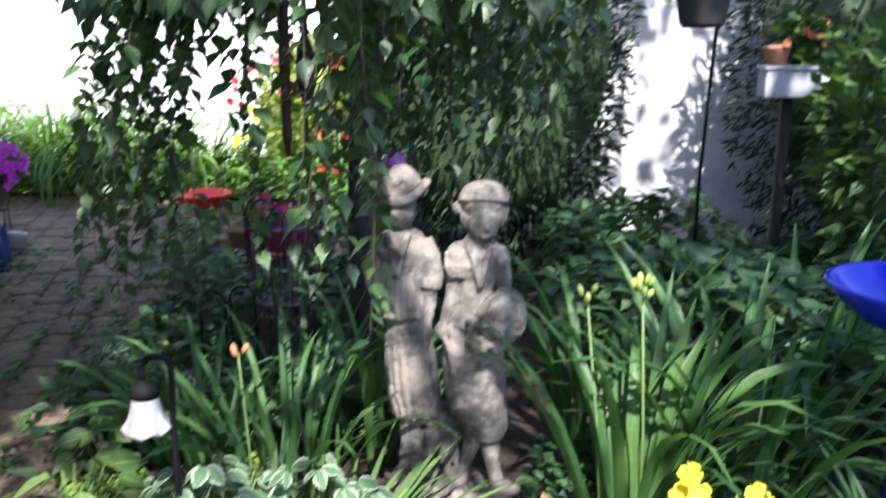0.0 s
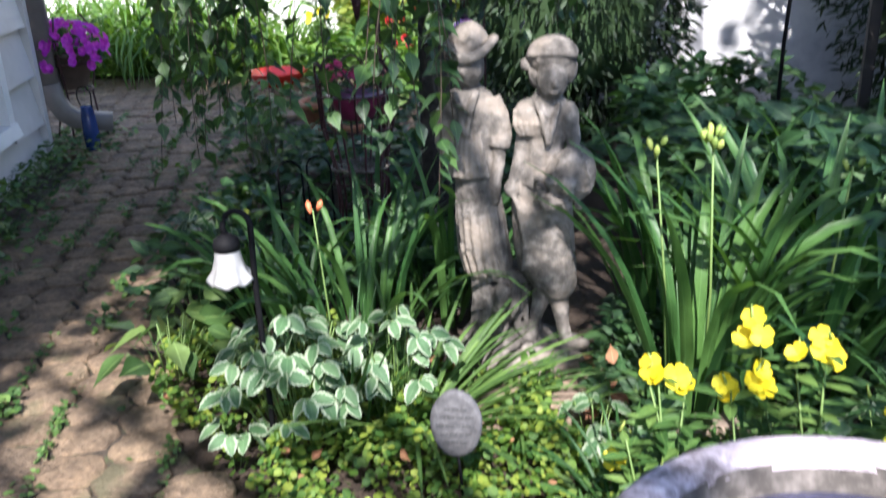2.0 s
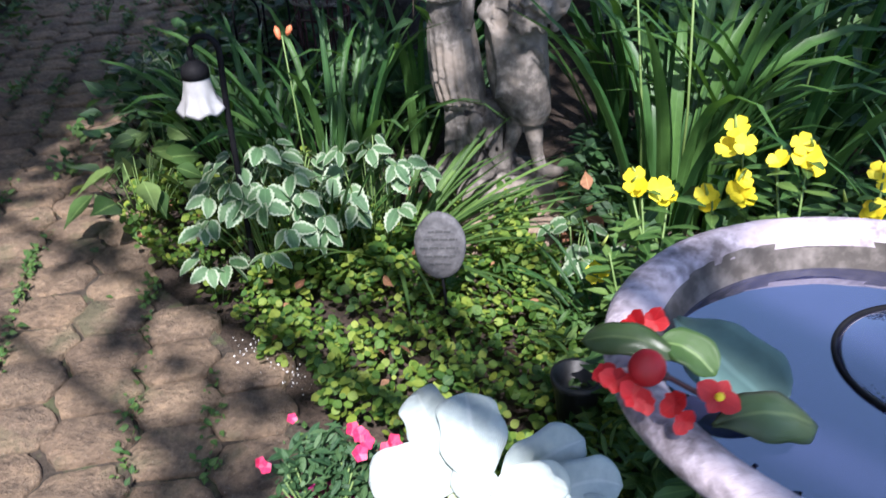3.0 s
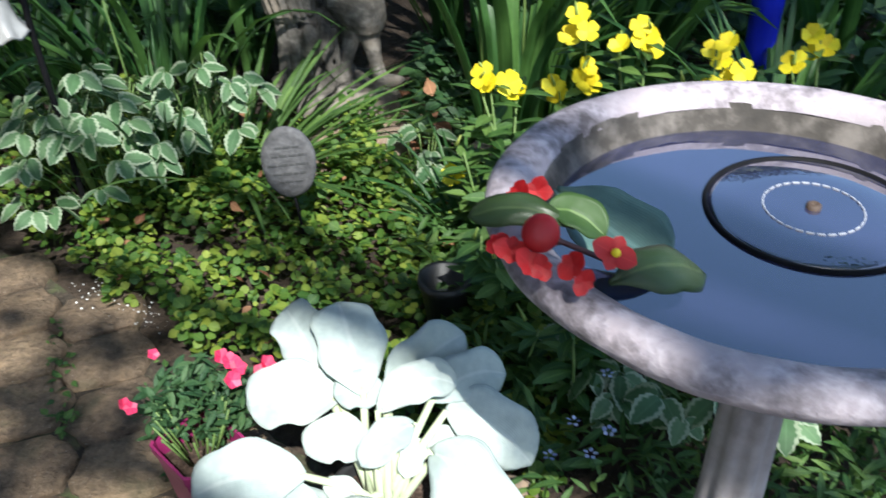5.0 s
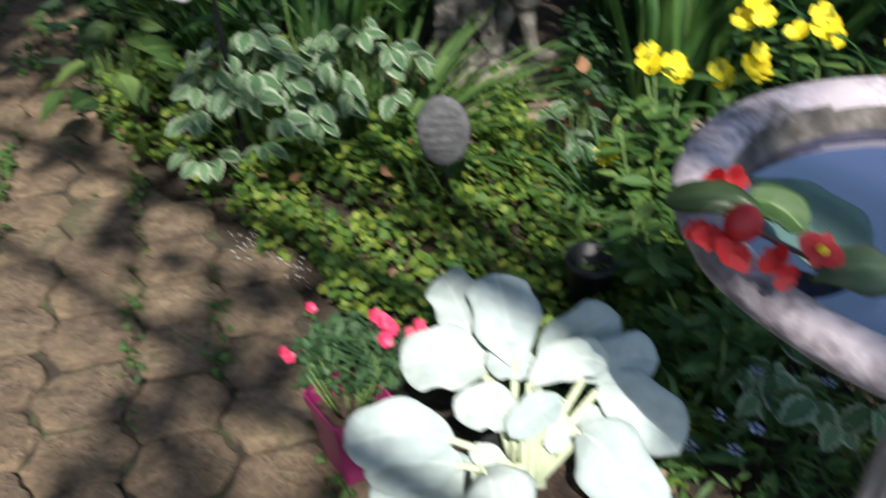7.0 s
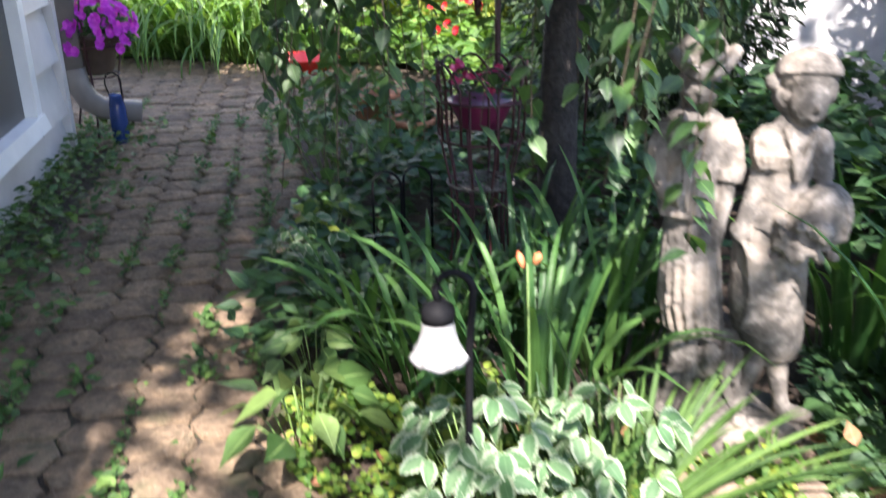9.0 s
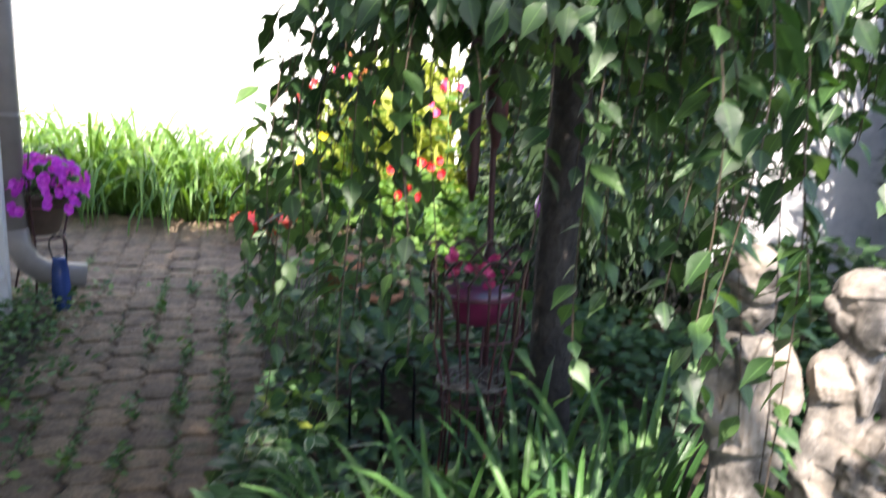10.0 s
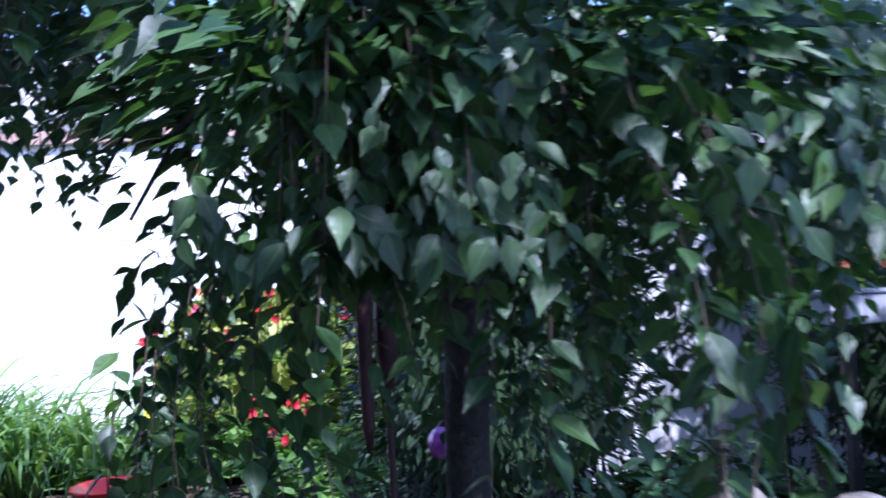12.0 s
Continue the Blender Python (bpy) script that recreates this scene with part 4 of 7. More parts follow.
def make_silver_plant():
    px, py = 0.158, 0.922
    plant = thing("silver_plant", "large felted silver-white leaves in a black nursery pot on the paving", "potted plant", (px, py, 0))
    off = np.array([px, py, 0])
    bm = bmesh.new()
    lathe(bm, [(0, 0.002), (0.072, 0.002), (0.076, 0.006), (0.088, 0.160), (0.095, 0.162), (0.097, 0.171), (0.095, 0.184), (0.090, 0.186), (0.086, 0.180), (0.084, 0.155), (0, 0.153)], 56)
    part("pot", bm, M_NURSERY, plant)
    bm = bmesh.new()
    bmesh.ops.create_circle(bm, cap_ends=True, radius=0.085, segments=40, matrix=Matrix.Translation((0, 0, 0.163)))
    bmesh.ops.subdivide_edges(bm, edges=bm.edges, cuts=3, use_grid_fill=True)
    bmesh.ops.triangulate(bm, faces=bm.faces)
    for v in bm.verts:
        v.co.z += 0.006 * noise.noise(v.co * 45) + 0.008 * (1 - v.co.to_2d().length / 0.1)
    part("soil", bm, M_POTSOIL, plant, "potting soil with white flecks")
    # stalk end, tip, width, bow of the blade
    broad = [(0.066, 1.050, 0.285, 0.012, 1.168, 0.302, 0.080, 0.014), (0.122, 1.005, 0.290, 0.090, 1.135, 0.335, 0.104, 0.016), (0.150, 1.010, 0.285, 0.253, 1.086, 0.310, 0.082, 0.010),
             (0.090, 1.022, 0.268, -0.030, 1.034, 0.252, 0.096, 0.016), (0.048, 0.938, 0.226, -0.092, 0.936, 0.203, 0.098, 0.020), (0.062, 0.920, 0.200, -0.066, 0.922, 0.168, 0.082, 0.016),
             (0.085, 0.925, 0.182, -0.060, 0.905, 0.125, 0.100, 0.018), (0.088, 0.905, 0.212, 0.126, 0.786, 0.125, 0.118, 0.056), (0.056, 0.882, 0.145, 0.030, 0.832, 0.055, 0.098, 0.020),
             (0.200, 0.956, 0.236, 0.290, 0.856, 0.135, 0.108, 0.044), (0.222, 0.990, 0.268, 0.326, 0.956, 0.200, 0.100, 0.026)]
    slim = [(0.205, 0.998, 0.280, 0.304, 1.050, 0.268, 0.076, 0.022), (0.140, 0.980, 0.285, 0.238, 1.006, 0.296, 0.060, 0.030), (0.150, 1.010, 0.280, 0.084, 1.012, 0.284, 0.056, 0.012), (0.132, 0.960, 0.235, 0.052, 0.944, 0.258, 0.066, 0.028),
            (0.182, 0.975, 0.266, 0.118, 0.925, 0.252, 0.052, 0.012), (0.240, 0.972, 0.242, 0.195, 0.968, 0.230, 0.036, 0.006), (0.191, 0.972, 0.240, 0.168, 0.932, 0.218, 0.038, 0.008), (0.118, 0.925, 0.192, 0.068, 0.932, 0.210, 0.034, 0.010)]
    for k, (x0, y0, z0, x1, y1, z1, w, bow) in enumerate(broad + slim):
        b, t = np.array([x0, y0, z0]), np.array([x1, y1, z1])
        v, f, uv = big_leaf(b, (b + t) / 2 + np.array([0, 0, bow]), t, w * 0.86, (-0.18 if z1 < z0 - 0.05 else 0.12) + rng.normal(0, 0.08), 0.085, (0.05 + rng.normal(0, 0.12), -0.55, 0.85), True)
        ob = build("leaf", v - off, f, M_SILVER, plant, uv=uv)
        so = ob.modifiers.new("thickness", 'SOLIDIFY')
        so.thickness, so.offset = 0.0018, -1
        bm = bmesh.new()
        root = Vector((px - 0.015 + rng.normal(0, 0.012), py + 0.01 + rng.normal(0, 0.012), 0.162)) - Vector(off)
        e = Vector(b) - Vector(off)
        d = Vector(t - b).normalized() * 0.018
        tube(bm, [root, root.lerp(e, 0.5) + Vector((0, 0, 0.014)), e, e + d], [0.0065, 0.0055, 0.0045, 0.0018], 8)
        part("stalk", bm, M_PALESTEM, plant)


make_silver_plant()


# ---- weeping tree ----
TX, TY = -0.45, 3.45


def make_weeping_tree():
    tree = thing("weeping_tree", "weeping tree with dense drooping green branches and a dark trunk", "tree", (TX, TY, 0))
    bm = bmesh.new()
    tube(bm, [(0.01, 0, -0.05), (0.0, 0, 0.1), (-0.01, 0.01, 0.6), (0.01, 0.0, 1.1), (0.0, 0, 1.5), (-0.01, 0.0, 1.72)], [0.085, 0.068, 0.06, 0.062, 0.066, 0.04], 14)
    for v in bm.verts:
        v.co += 0.012 * noise.noise_vector(v.co * 9)
    part("trunk", bm, M_BARK, tree)
    for k in range(11):
        a = 2 * math.pi * (k + rng.uniform(-0.25, 0.25)) / 11
        r = rng.uniform(0.75, 1.0)
        z0 = rng.uniform(1.35, 1.65)
        pts = [(0.03 * math.cos(a), 0.03 * math.sin(a), z0)]
        for s in np.linspace(0.15, 1, 8):
            pts.append((r * s * math.cos(a + 0.3 * s * (-1) ** k), r * s * math.sin(a + 0.3 * s * (-1) ** k), z0 + 0.42 * math.sin(math.pi * min(1, 0.62 * s)) - 0.42 * s ** 4 + rng.normal(0, 0.012)))
        bm = bmesh.new()
        tube(bm, pts, [0.024, 0.021, 0.018, 0.016, 0.013, 0.011, 0.009, 0.007, 0.004], 8)
        part("limb", bm, M_BARK, tree)
    pos, dirs, ups, size = [], [], [], []
    twigs = bmesh.new()

    def strand(x, y, ztop, zend, thin=False):
        n = max(3, int((ztop - zend) / 0.034))
        sway = rng.normal(0, 0.05, 2)
        ph = rng.uniform(0, 6)
        pts = []
        for i in range(n + 1):
            f = i / n
            p = np.array([x * (0.80 + 0.2 * math.sin(1.571 * min(1, 1.7 * f))) + sway[0] * f + 0.012 * math.sin(ph + 7 * f), y * (0.80 + 0.2 * math.sin(1.571 * min(1, 1.7 * f))) + sway[1] * f + 0.012 * math.cos(ph + 6 * f), ztop + (zend - ztop) * f])
            pts.append(p)
            if rng.random() < (0.5 if thin and p[2] > 1.2 else 0.92):
                a = rng.uniform(0, 2 * np.pi)
                pos.append(p)
                dirs.append((math.cos(a) * 0.75, math.sin(a) * 0.75, -rng.uniform(0.15, 1.0)))
                ups.append((math.cos(a) * 0.8 + rng.normal(0, 0.35), math.sin(a) * 0.8 + rng.normal(0, 0.35), 0.8))
                size.append(rng.uniform(0.048, 0.098) * (1 - 0.25 * f))
        tube(twigs, [tuple(p) for p in pts[::3]] + [tuple(pts[-1])], 0.0013, 4)

    for k in range(330):
        a = rng.uniform(0, 2 * math.pi)
        r = 0.84 * math.sqrt(rng.uniform(0.42, 1))
        x, y = r * math.cos(a) * (0.90 if math.cos(a) < 0 else 1.0), r * math.sin(a) - 0.40
        top = 1.98 - 0.38 * (r / 0.84) ** 2 + rng.normal(0, 0.06)
        view = math.atan2(x + TX - 0.255, y + TY - 0.296)
        if -0.40 < view < -0.232 and rng.random() < 0.9:
            continue
        side = math.atan2(x + TX + 0.50, y + TY - 0.85)
        if y < -0.35 and -0.17 < side < -0.03 and rng.random() < 0.65 or -0.38 < side < -0.18 and rng.random() < 0.75 or 0.18 < side < 0.48 and rng.random() < 0.5:
            continue
        thin = -0.34 < math.atan2(x + TX + 0.65, y + TY - 1.05) < -0.11
        end = rng.uniform(0.72, 1.15)
        if y < -0.45 and x > -0.02:
            end = rng.uniform(0.98, 1.3)
        elif x < -0.25 and r > 0.5:
            end = rng.uniform(0.50, 0.85)
        elif x > 0.45:
            end = rng.uniform(0.78, 1.25)
        if y < -0.3 and abs(x - 0.02) < 0.1 and rng.random() < 0.5:
            end = rng.uniform(0.62, 0.8)
        if -0.42 < x < -0.06 and rng.random() < 0.35:
            end += 0.35
        strand(x, y, top, end, thin)
    # thick curtain over the path side
    for k in range(12):
        strand(rng.uniform(-0.84, -0.50), rng.uniform(-0.78, -0.22), rng.uniform(1.25, 1.6), rng.uniform(0.42, 0.78))
    # strands before the trunk
    for k in range(12):
        strand(rng.uniform(0.06, 0.22), rng.uniform(-0.9, -0.5), 1.85, rng.uniform(0.75, 1.05))
    for k in range(14):
        strand(rng.uniform(-0.20, 0.02), rng.uniform(-0.9, -0.5), 1.95, rng.uniform(1.12, 1.3))
    # sprays that hang in front of the statue
    for k in range(10):
        y = rng.uniform(-1.42, -1.15)
        strand(0.255 - TX + math.tan(rng.uniform(-0.285, -0.222)) * (y + TY - 0.296), y, 1.65, rng.uniform(0.55, 0.9))
    # bough that reaches over the path
    for k in range(190):
        x, y = rng.uniform(-1.85, -0.7), rng.uniform(-0.9, 0.6)
        top = 2.25 + rng.normal(0, 0.1)
        strand(x, y, top, top - rng.uniform(0.25, 0.62))
    # leaves over the dome
    n = 2300
    a, r = rng.uniform(0, 2 * np.pi, n), 0.82 * np.sqrt(rng.uniform(0, 1, n))
    dome = np.column_stack([r * np.cos(a), r * np.sin(a) - 0.40, 2.02 - 0.60 * r ** 2 + rng.normal(0, 0.07, n)])
    dd = np.column_stack([np.cos(a), np.sin(a), -0.35 + rng.normal(0, 0.3, n)])
    v1 = spread_leaves(OVATE, np.array(pos), np.array(dirs), np.array(ups), np.array(size), 0.98)
    v2 = spread_leaves(OVATE, dome, dd, up_ish(n, 0.4), rng.uniform(0.055, 0.10, n), 1.05)
    n = 1700
    bough = np.column_stack([rng.uniform(-1.9, -0.5, n), rng.uniform(-0.9, 0.7, n), 2.25 + rng.normal(0, 0.12, n)])
    v3 = spread_leaves(OVATE, bough, flat_dirs(n, -0.3, 0.4), up_ish(n, 0.5), rng.uniform(0.05, 0.09, n), 1.0)
    # leaves over the outer skin of the crown, hanging tip down on the open side
    n = 1900
    x, u = rng.uniform(-0.50, 0.95, n), rng.random(n)
    thick = np.array([noise.noise(Vector((a * 3.1, b * 2.2, 9))) for a, b in zip(x, u)]) > -0.16
    thick &= ~((x > 0.10) & (x < 0.45) & (rng.random(n) < 0.6))
    x, u = x[thick], u[thick]
    n = len(x)
    skin = np.column_stack([x, -1.20 + 0.35 * (x - 0.1) ** 2 + 0.50 * u ** 1.4 + rng.normal(0, 0.06, n), 1.32 + 0.56 * u])
    hang = np.column_stack([rng.normal(0, 0.45, n), rng.normal(-0.35, 0.25, n), -0.8 + rng.normal(0, 0.25, n)])
    v4 = spread_leaves(OVATE, skin, hang, np.column_stack([rng.normal(0, 0.35, n), -0.75 + rng.normal(0, 0.3, n), 0.6 + rng.normal(0, 0.3, n)]), rng.uniform(0.042, 0.08, n), 0.95)
    # short full strands on the path side of the trunk
    own, kept = np.random.default_rng(77), rng.bit_generator.state
    tips = []
    for k in range(34):
        x, y, end = own.uniform(-0.40, -0.10), own.uniform(-1.22, -0.98), own.uniform(1.20, 1.34)
        lean = own.normal(0, 0.03)
        line = [(x * 0.9 + lean * s, y * (0.86 + 0.14 * min(1, 2 * s)), 1.86 + (end - 1.86) * s) for s in np.linspace(0, 1, 17)]
        tube(twigs, line[::4], 0.0013, 4)
        tips += line
    n = len(tips)
    a = own.uniform(0, 2 * np.pi, n)
    v5 = spread_leaves(OVATE, np.array(tips), np.column_stack([0.7 * np.cos(a), 0.7 * np.sin(a), -own.uniform(0.3, 1.0, n)]), np.column_stack([0.8 * np.cos(a), 0.8 * np.sin(a), np.full(n, 0.8)]), own.uniform(0.045, 0.08, n), 0.98)
    rng.bit_generator.state = kept
    v, f, uv = joined([v1, v2, v3, v4, v5])
    build("crown", v, f, M_TREE, tree, "hanging pointed green leaves", uv=uv)
    part("twig_tangle", twigs, M_TWIG, tree)
    bm = bmesh.new()
    tube(bm, [(-0.2, 0.2, 1.9), (-0.7, 0.1, 2.2), (-1.2, -0.1, 2.32), (-1.75, -0.3, 2.25)], [0.02, 0.016, 0.012, 0.006], 8)
    part("limb", bm, M_BARK, tree)


make_weeping_tree()


rng = np.random.default_rng(77)


# ---- unseen tree behind the walk, added to dapple the light ----
def make_shade_tree():
    tree = thing("shade_tree", "unseen broad-leaved tree added to dapple the light", "tree", (3.0, -3.4, 0))
    org = np.array([3.0, -3.4, 0])
    bm = bmesh.new()
    tube(bm, [(0, 0, -0.1), (0, 0, 0.4), (-0.05, 0.05, 2), (-0.2, 0.15, 3.6), (-0.6, 0.3, 4.6)], [0.30, 0.22, 0.19, 0.16, 0.11], 14)
    part("trunk", bm, M_BARK, tree)
    # holes in the crown that let sun onto chosen ground spots: x, y, radius
    sun_gaps = [(0.01, 1.28, 0.29), (0.42, 1.09, 0.16), (-0.85, 1.12, 0.27), (-0.97, 2.26, 0.13), (-1.05, 1.50, 0.30), (-0.74, 1.30, 0.20), (-1.10, 1.20, 0.16), (-1.18, 2.05, 0.18), (-1.60, 2.05, 0.14), (-0.92, 1.82, 0.12), (0.60, 1.45, 0.18), (-0.55, 1.72, 0.12), (-1.38, 2.75, 0.14),
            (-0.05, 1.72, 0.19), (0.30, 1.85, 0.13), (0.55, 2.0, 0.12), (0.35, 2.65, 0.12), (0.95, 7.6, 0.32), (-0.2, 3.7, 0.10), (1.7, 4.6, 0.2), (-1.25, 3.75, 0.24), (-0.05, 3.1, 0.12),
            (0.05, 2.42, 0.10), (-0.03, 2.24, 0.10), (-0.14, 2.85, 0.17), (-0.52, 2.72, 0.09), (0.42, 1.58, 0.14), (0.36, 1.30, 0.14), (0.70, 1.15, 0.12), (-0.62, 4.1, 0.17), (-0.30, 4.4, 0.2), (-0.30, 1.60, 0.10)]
    pos = []
    for k in range(1150):
        lx, ly = rng.uniform(-4.2, 3.2), rng.uniform(-0.5, 7.9)
        if k >= 900:
            lx, ly = rng.uniform(-3.4, -1.2), rng.uniform(2.3, 6.6)
        # fewer clumps where the ground is meant to lie in sun
        if lx < 0.1 and ly > (5.1 if lx > -1.6 else 6.6):
            continue
        if -1.9 < lx < 0.55 and 1.1 < ly < 2.2 and rng.random() < (0.24 if lx > -0.6 else 0.2):
            continue
        z = rng.uniform(4.6, 6.0)
        c = np.array([lx, ly, 0]) + np.array(TO_SUN) * (z / TO_SUN.z)
        if k < 900 and noise.noise(Vector((lx * 2.2, ly * 1.7, 3))) < -0.10:
            continue
        p = c + rng.normal(0, 1, (34, 3)) * np.array([0.19, 0.19, 0.14])
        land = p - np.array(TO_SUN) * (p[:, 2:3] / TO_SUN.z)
        # drop leaves whose shadow would land on a chosen sunny spot
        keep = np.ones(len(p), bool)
        for gx, gy, gr in sun_gaps:
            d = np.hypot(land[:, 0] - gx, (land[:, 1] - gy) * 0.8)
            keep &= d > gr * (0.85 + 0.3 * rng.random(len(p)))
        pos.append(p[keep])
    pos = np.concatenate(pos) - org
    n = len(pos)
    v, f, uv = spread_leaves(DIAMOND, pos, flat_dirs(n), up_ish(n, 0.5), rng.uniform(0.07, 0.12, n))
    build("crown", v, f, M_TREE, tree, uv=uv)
    for k in range(9):
        e = pos[rng.integers(n)]
        bm = bmesh.new()
        s = Vector((-0.5 + 0.05 * k, 0.25, 4.3 - 0.15 * k))
        tube(bm, [s, s.lerp(Vector(e), 0.5) + Vector((0, 0, 0.25)), e], [0.045, 0.028, 0.01], 8)
        part("limb", bm, M_BARK, tree)


make_shade_tree()
rng = np.random.default_rng(91)


# ---- hedges and shrubs ----
def cloud(n, lo, hi, power=2.6, dome=True):
    """Points near the skin of a rounded block."""
    p = rng.normal(0, 1, (n, 3))
    p /= (np.abs(p) ** power).sum(1, keepdims=True) ** (1 / power)
    p *= rng.uniform(0.80, 1.04, (n, 1))
    lo, hi = np.array(lo), np.array(hi)
    c, h = (lo + hi) / 2, (hi - lo) / 2
    q = c + p * h
    for i in range(n):
        q[i] += 0.09 * np.array(noise.noise_vector(Vector(q[i] * 2.3)))
    q[:, 2] = np.abs(q[:, 2])
    return q, p


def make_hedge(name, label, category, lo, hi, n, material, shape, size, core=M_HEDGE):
    at = ((lo[0] + hi[0]) / 2, (lo[1] + hi[1]) / 2, 0)
    ob = thing(name, label, category, at)
    off = np.array(at)
    q, p = cloud(n, lo, hi)
    d = p + rng.normal(0, 0.5, p.shape) + np.array([0, 0, 0.25])
    v, f, uv = spread_leaves(shape, q - off, d, up_ish(n, 0.7), rng.uniform(*size, n))
    build("foliage", v, f, material, ob, uv=uv)
    bm = bmesh.new()
    for k in range(6):
        x, y = rng.uniform(-0.3, 0.3) * (hi[0] - lo[0]), rng.uniform(-0.2, 0.2) * (hi[1] - lo[1])
        tube(bm, [(x * 0.4, y * 0.4, -0.05), (x * 0.8, y, (hi[2]) * 0.45), (x * 1.2, y * 1.2, hi[2] * 0.85)], [0.03, 0.02, 0.008], 6)
    part("stem_tangle", bm, M_BARK, ob)
    # added solid core; the dark default material puts inner shade into its colour
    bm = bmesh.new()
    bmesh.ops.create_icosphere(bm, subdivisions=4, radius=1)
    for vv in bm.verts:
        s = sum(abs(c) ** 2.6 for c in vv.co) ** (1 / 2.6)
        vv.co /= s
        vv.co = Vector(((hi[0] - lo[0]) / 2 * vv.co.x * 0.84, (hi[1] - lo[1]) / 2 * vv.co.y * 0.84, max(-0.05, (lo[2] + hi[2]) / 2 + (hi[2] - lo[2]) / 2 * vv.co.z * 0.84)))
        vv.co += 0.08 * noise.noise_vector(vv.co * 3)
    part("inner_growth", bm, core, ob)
    return ob


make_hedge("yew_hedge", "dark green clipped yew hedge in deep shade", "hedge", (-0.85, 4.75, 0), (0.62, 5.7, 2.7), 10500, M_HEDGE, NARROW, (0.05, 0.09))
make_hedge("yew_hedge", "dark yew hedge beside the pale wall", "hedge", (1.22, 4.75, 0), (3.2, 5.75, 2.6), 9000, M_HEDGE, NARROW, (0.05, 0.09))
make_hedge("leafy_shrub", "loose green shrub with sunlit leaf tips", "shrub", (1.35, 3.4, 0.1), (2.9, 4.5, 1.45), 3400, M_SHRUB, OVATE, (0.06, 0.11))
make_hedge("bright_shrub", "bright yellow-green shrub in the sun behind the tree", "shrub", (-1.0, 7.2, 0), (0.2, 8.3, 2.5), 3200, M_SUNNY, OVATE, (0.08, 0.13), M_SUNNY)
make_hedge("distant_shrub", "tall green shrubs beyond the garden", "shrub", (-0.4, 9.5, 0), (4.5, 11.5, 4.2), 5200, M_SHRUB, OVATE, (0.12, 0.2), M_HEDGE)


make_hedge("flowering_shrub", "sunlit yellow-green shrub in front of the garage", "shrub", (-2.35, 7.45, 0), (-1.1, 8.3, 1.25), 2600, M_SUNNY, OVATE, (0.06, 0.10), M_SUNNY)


# ---- bed plants ----
def bed_mass(name, label, poly, n, zlo, zhi, material, shape, size, rise=0.15, tilt=0.5, lumps=1.6):
    xs = [p[0] for p in poly]
    ys = [p[1] for p in poly]
    x, y = rng.uniform(min(xs), max(xs), n), rng.uniform(min(ys), max(ys), n)
    k = inside(poly, x, y)
    x, y = x[k], y[k]
    n = len(x)
    lump = np.array([noise.noise(Vector((a * lumps, b * lumps, 1.7))) for a, b in zip(x, y)])
    z = zlo + (zhi - zlo) * np.clip(0.55 + 0.7 * lump, 0, 1.2) * np.sqrt(rng.uniform(0.1, 1, n))
    d = flat_dirs(n, rise, 0.35)
    v, f, uv = spread_leaves(shape, np.column_stack([x, y, z]), d, up_ish(n, tilt), rng.uniform(*size, n))
    ob = build(name, v, f, material, uv=uv)
    return tagged(ob, label, "plants", kind="stuff")


bed_mass("bed_foliage", "dense dark green knee-high foliage in the shaded bed", [(0.55, 2.75), (3.0, 2.3), (3.2, 4.9), (0.2, 4.9), (0.3, 3.2)], 11000, 0.10, 0.62, M_BED, OVATE, (0.06, 0.12))
bed_mass("bed_foliage", "low green leaves under the weeping tree", [(-1.25, 2.45), (-0.2, 2.6), (0.2, 4.7), (-1.5, 5.2), (-1.42, 3.6)], 5200, 0.03, 0.30, M_BED, OVATE, (0.05, 0.09))
bed_mass("bed_foliage", "green plants with serrated leaves below the flowers", [(0.25, 1.0), (2.2, 0.85), (2.4, 2.5), (0.35, 2.4), (0.18, 1.7)], 9500, 0.02, 0.15, M_WEED, NARROW, (0.025, 0.055), 0.4)
bed_mass("bed_foliage", "shaded low foliage at the edge of the bed", [(0.75, 1.3), (3.0, 0.9), (3.0, 2.6), (0.7, 2.4)], 3000, 0.05, 0.36, M_BED, OVATE, (0.05, 0.09))

bed_mass("bed_foliage", "low green leaves round the foot of the statue", [(0.20, 2.12), (0.55, 2.05), (0.65, 2.75), (0.24, 2.75)], 700, 0.02, 0.15, M_BED, OVATE, (0.04, 0.075))

bed_mass("bed_foliage", "small green weeds round the foot of the birdbath", [(0.52, 0.90), (1.7, 0.72), (1.7, 1.1), (0.45, 1.15)], 2600, 0.01, 0.09, M_WEED, NARROW, (0.02, 0.045), 0.4)

JENNY = [(0.30, 1.02), (-0.0, 1.26), (-0.30, 1.50), (-0.55, 1.73), (-0.85, 1.97), (-1.04, 2.3), (-0.55, 2.42), (0.0, 2.22), (0.45, 2.05), (0.62, 1.6), (0.50, 1.2)]


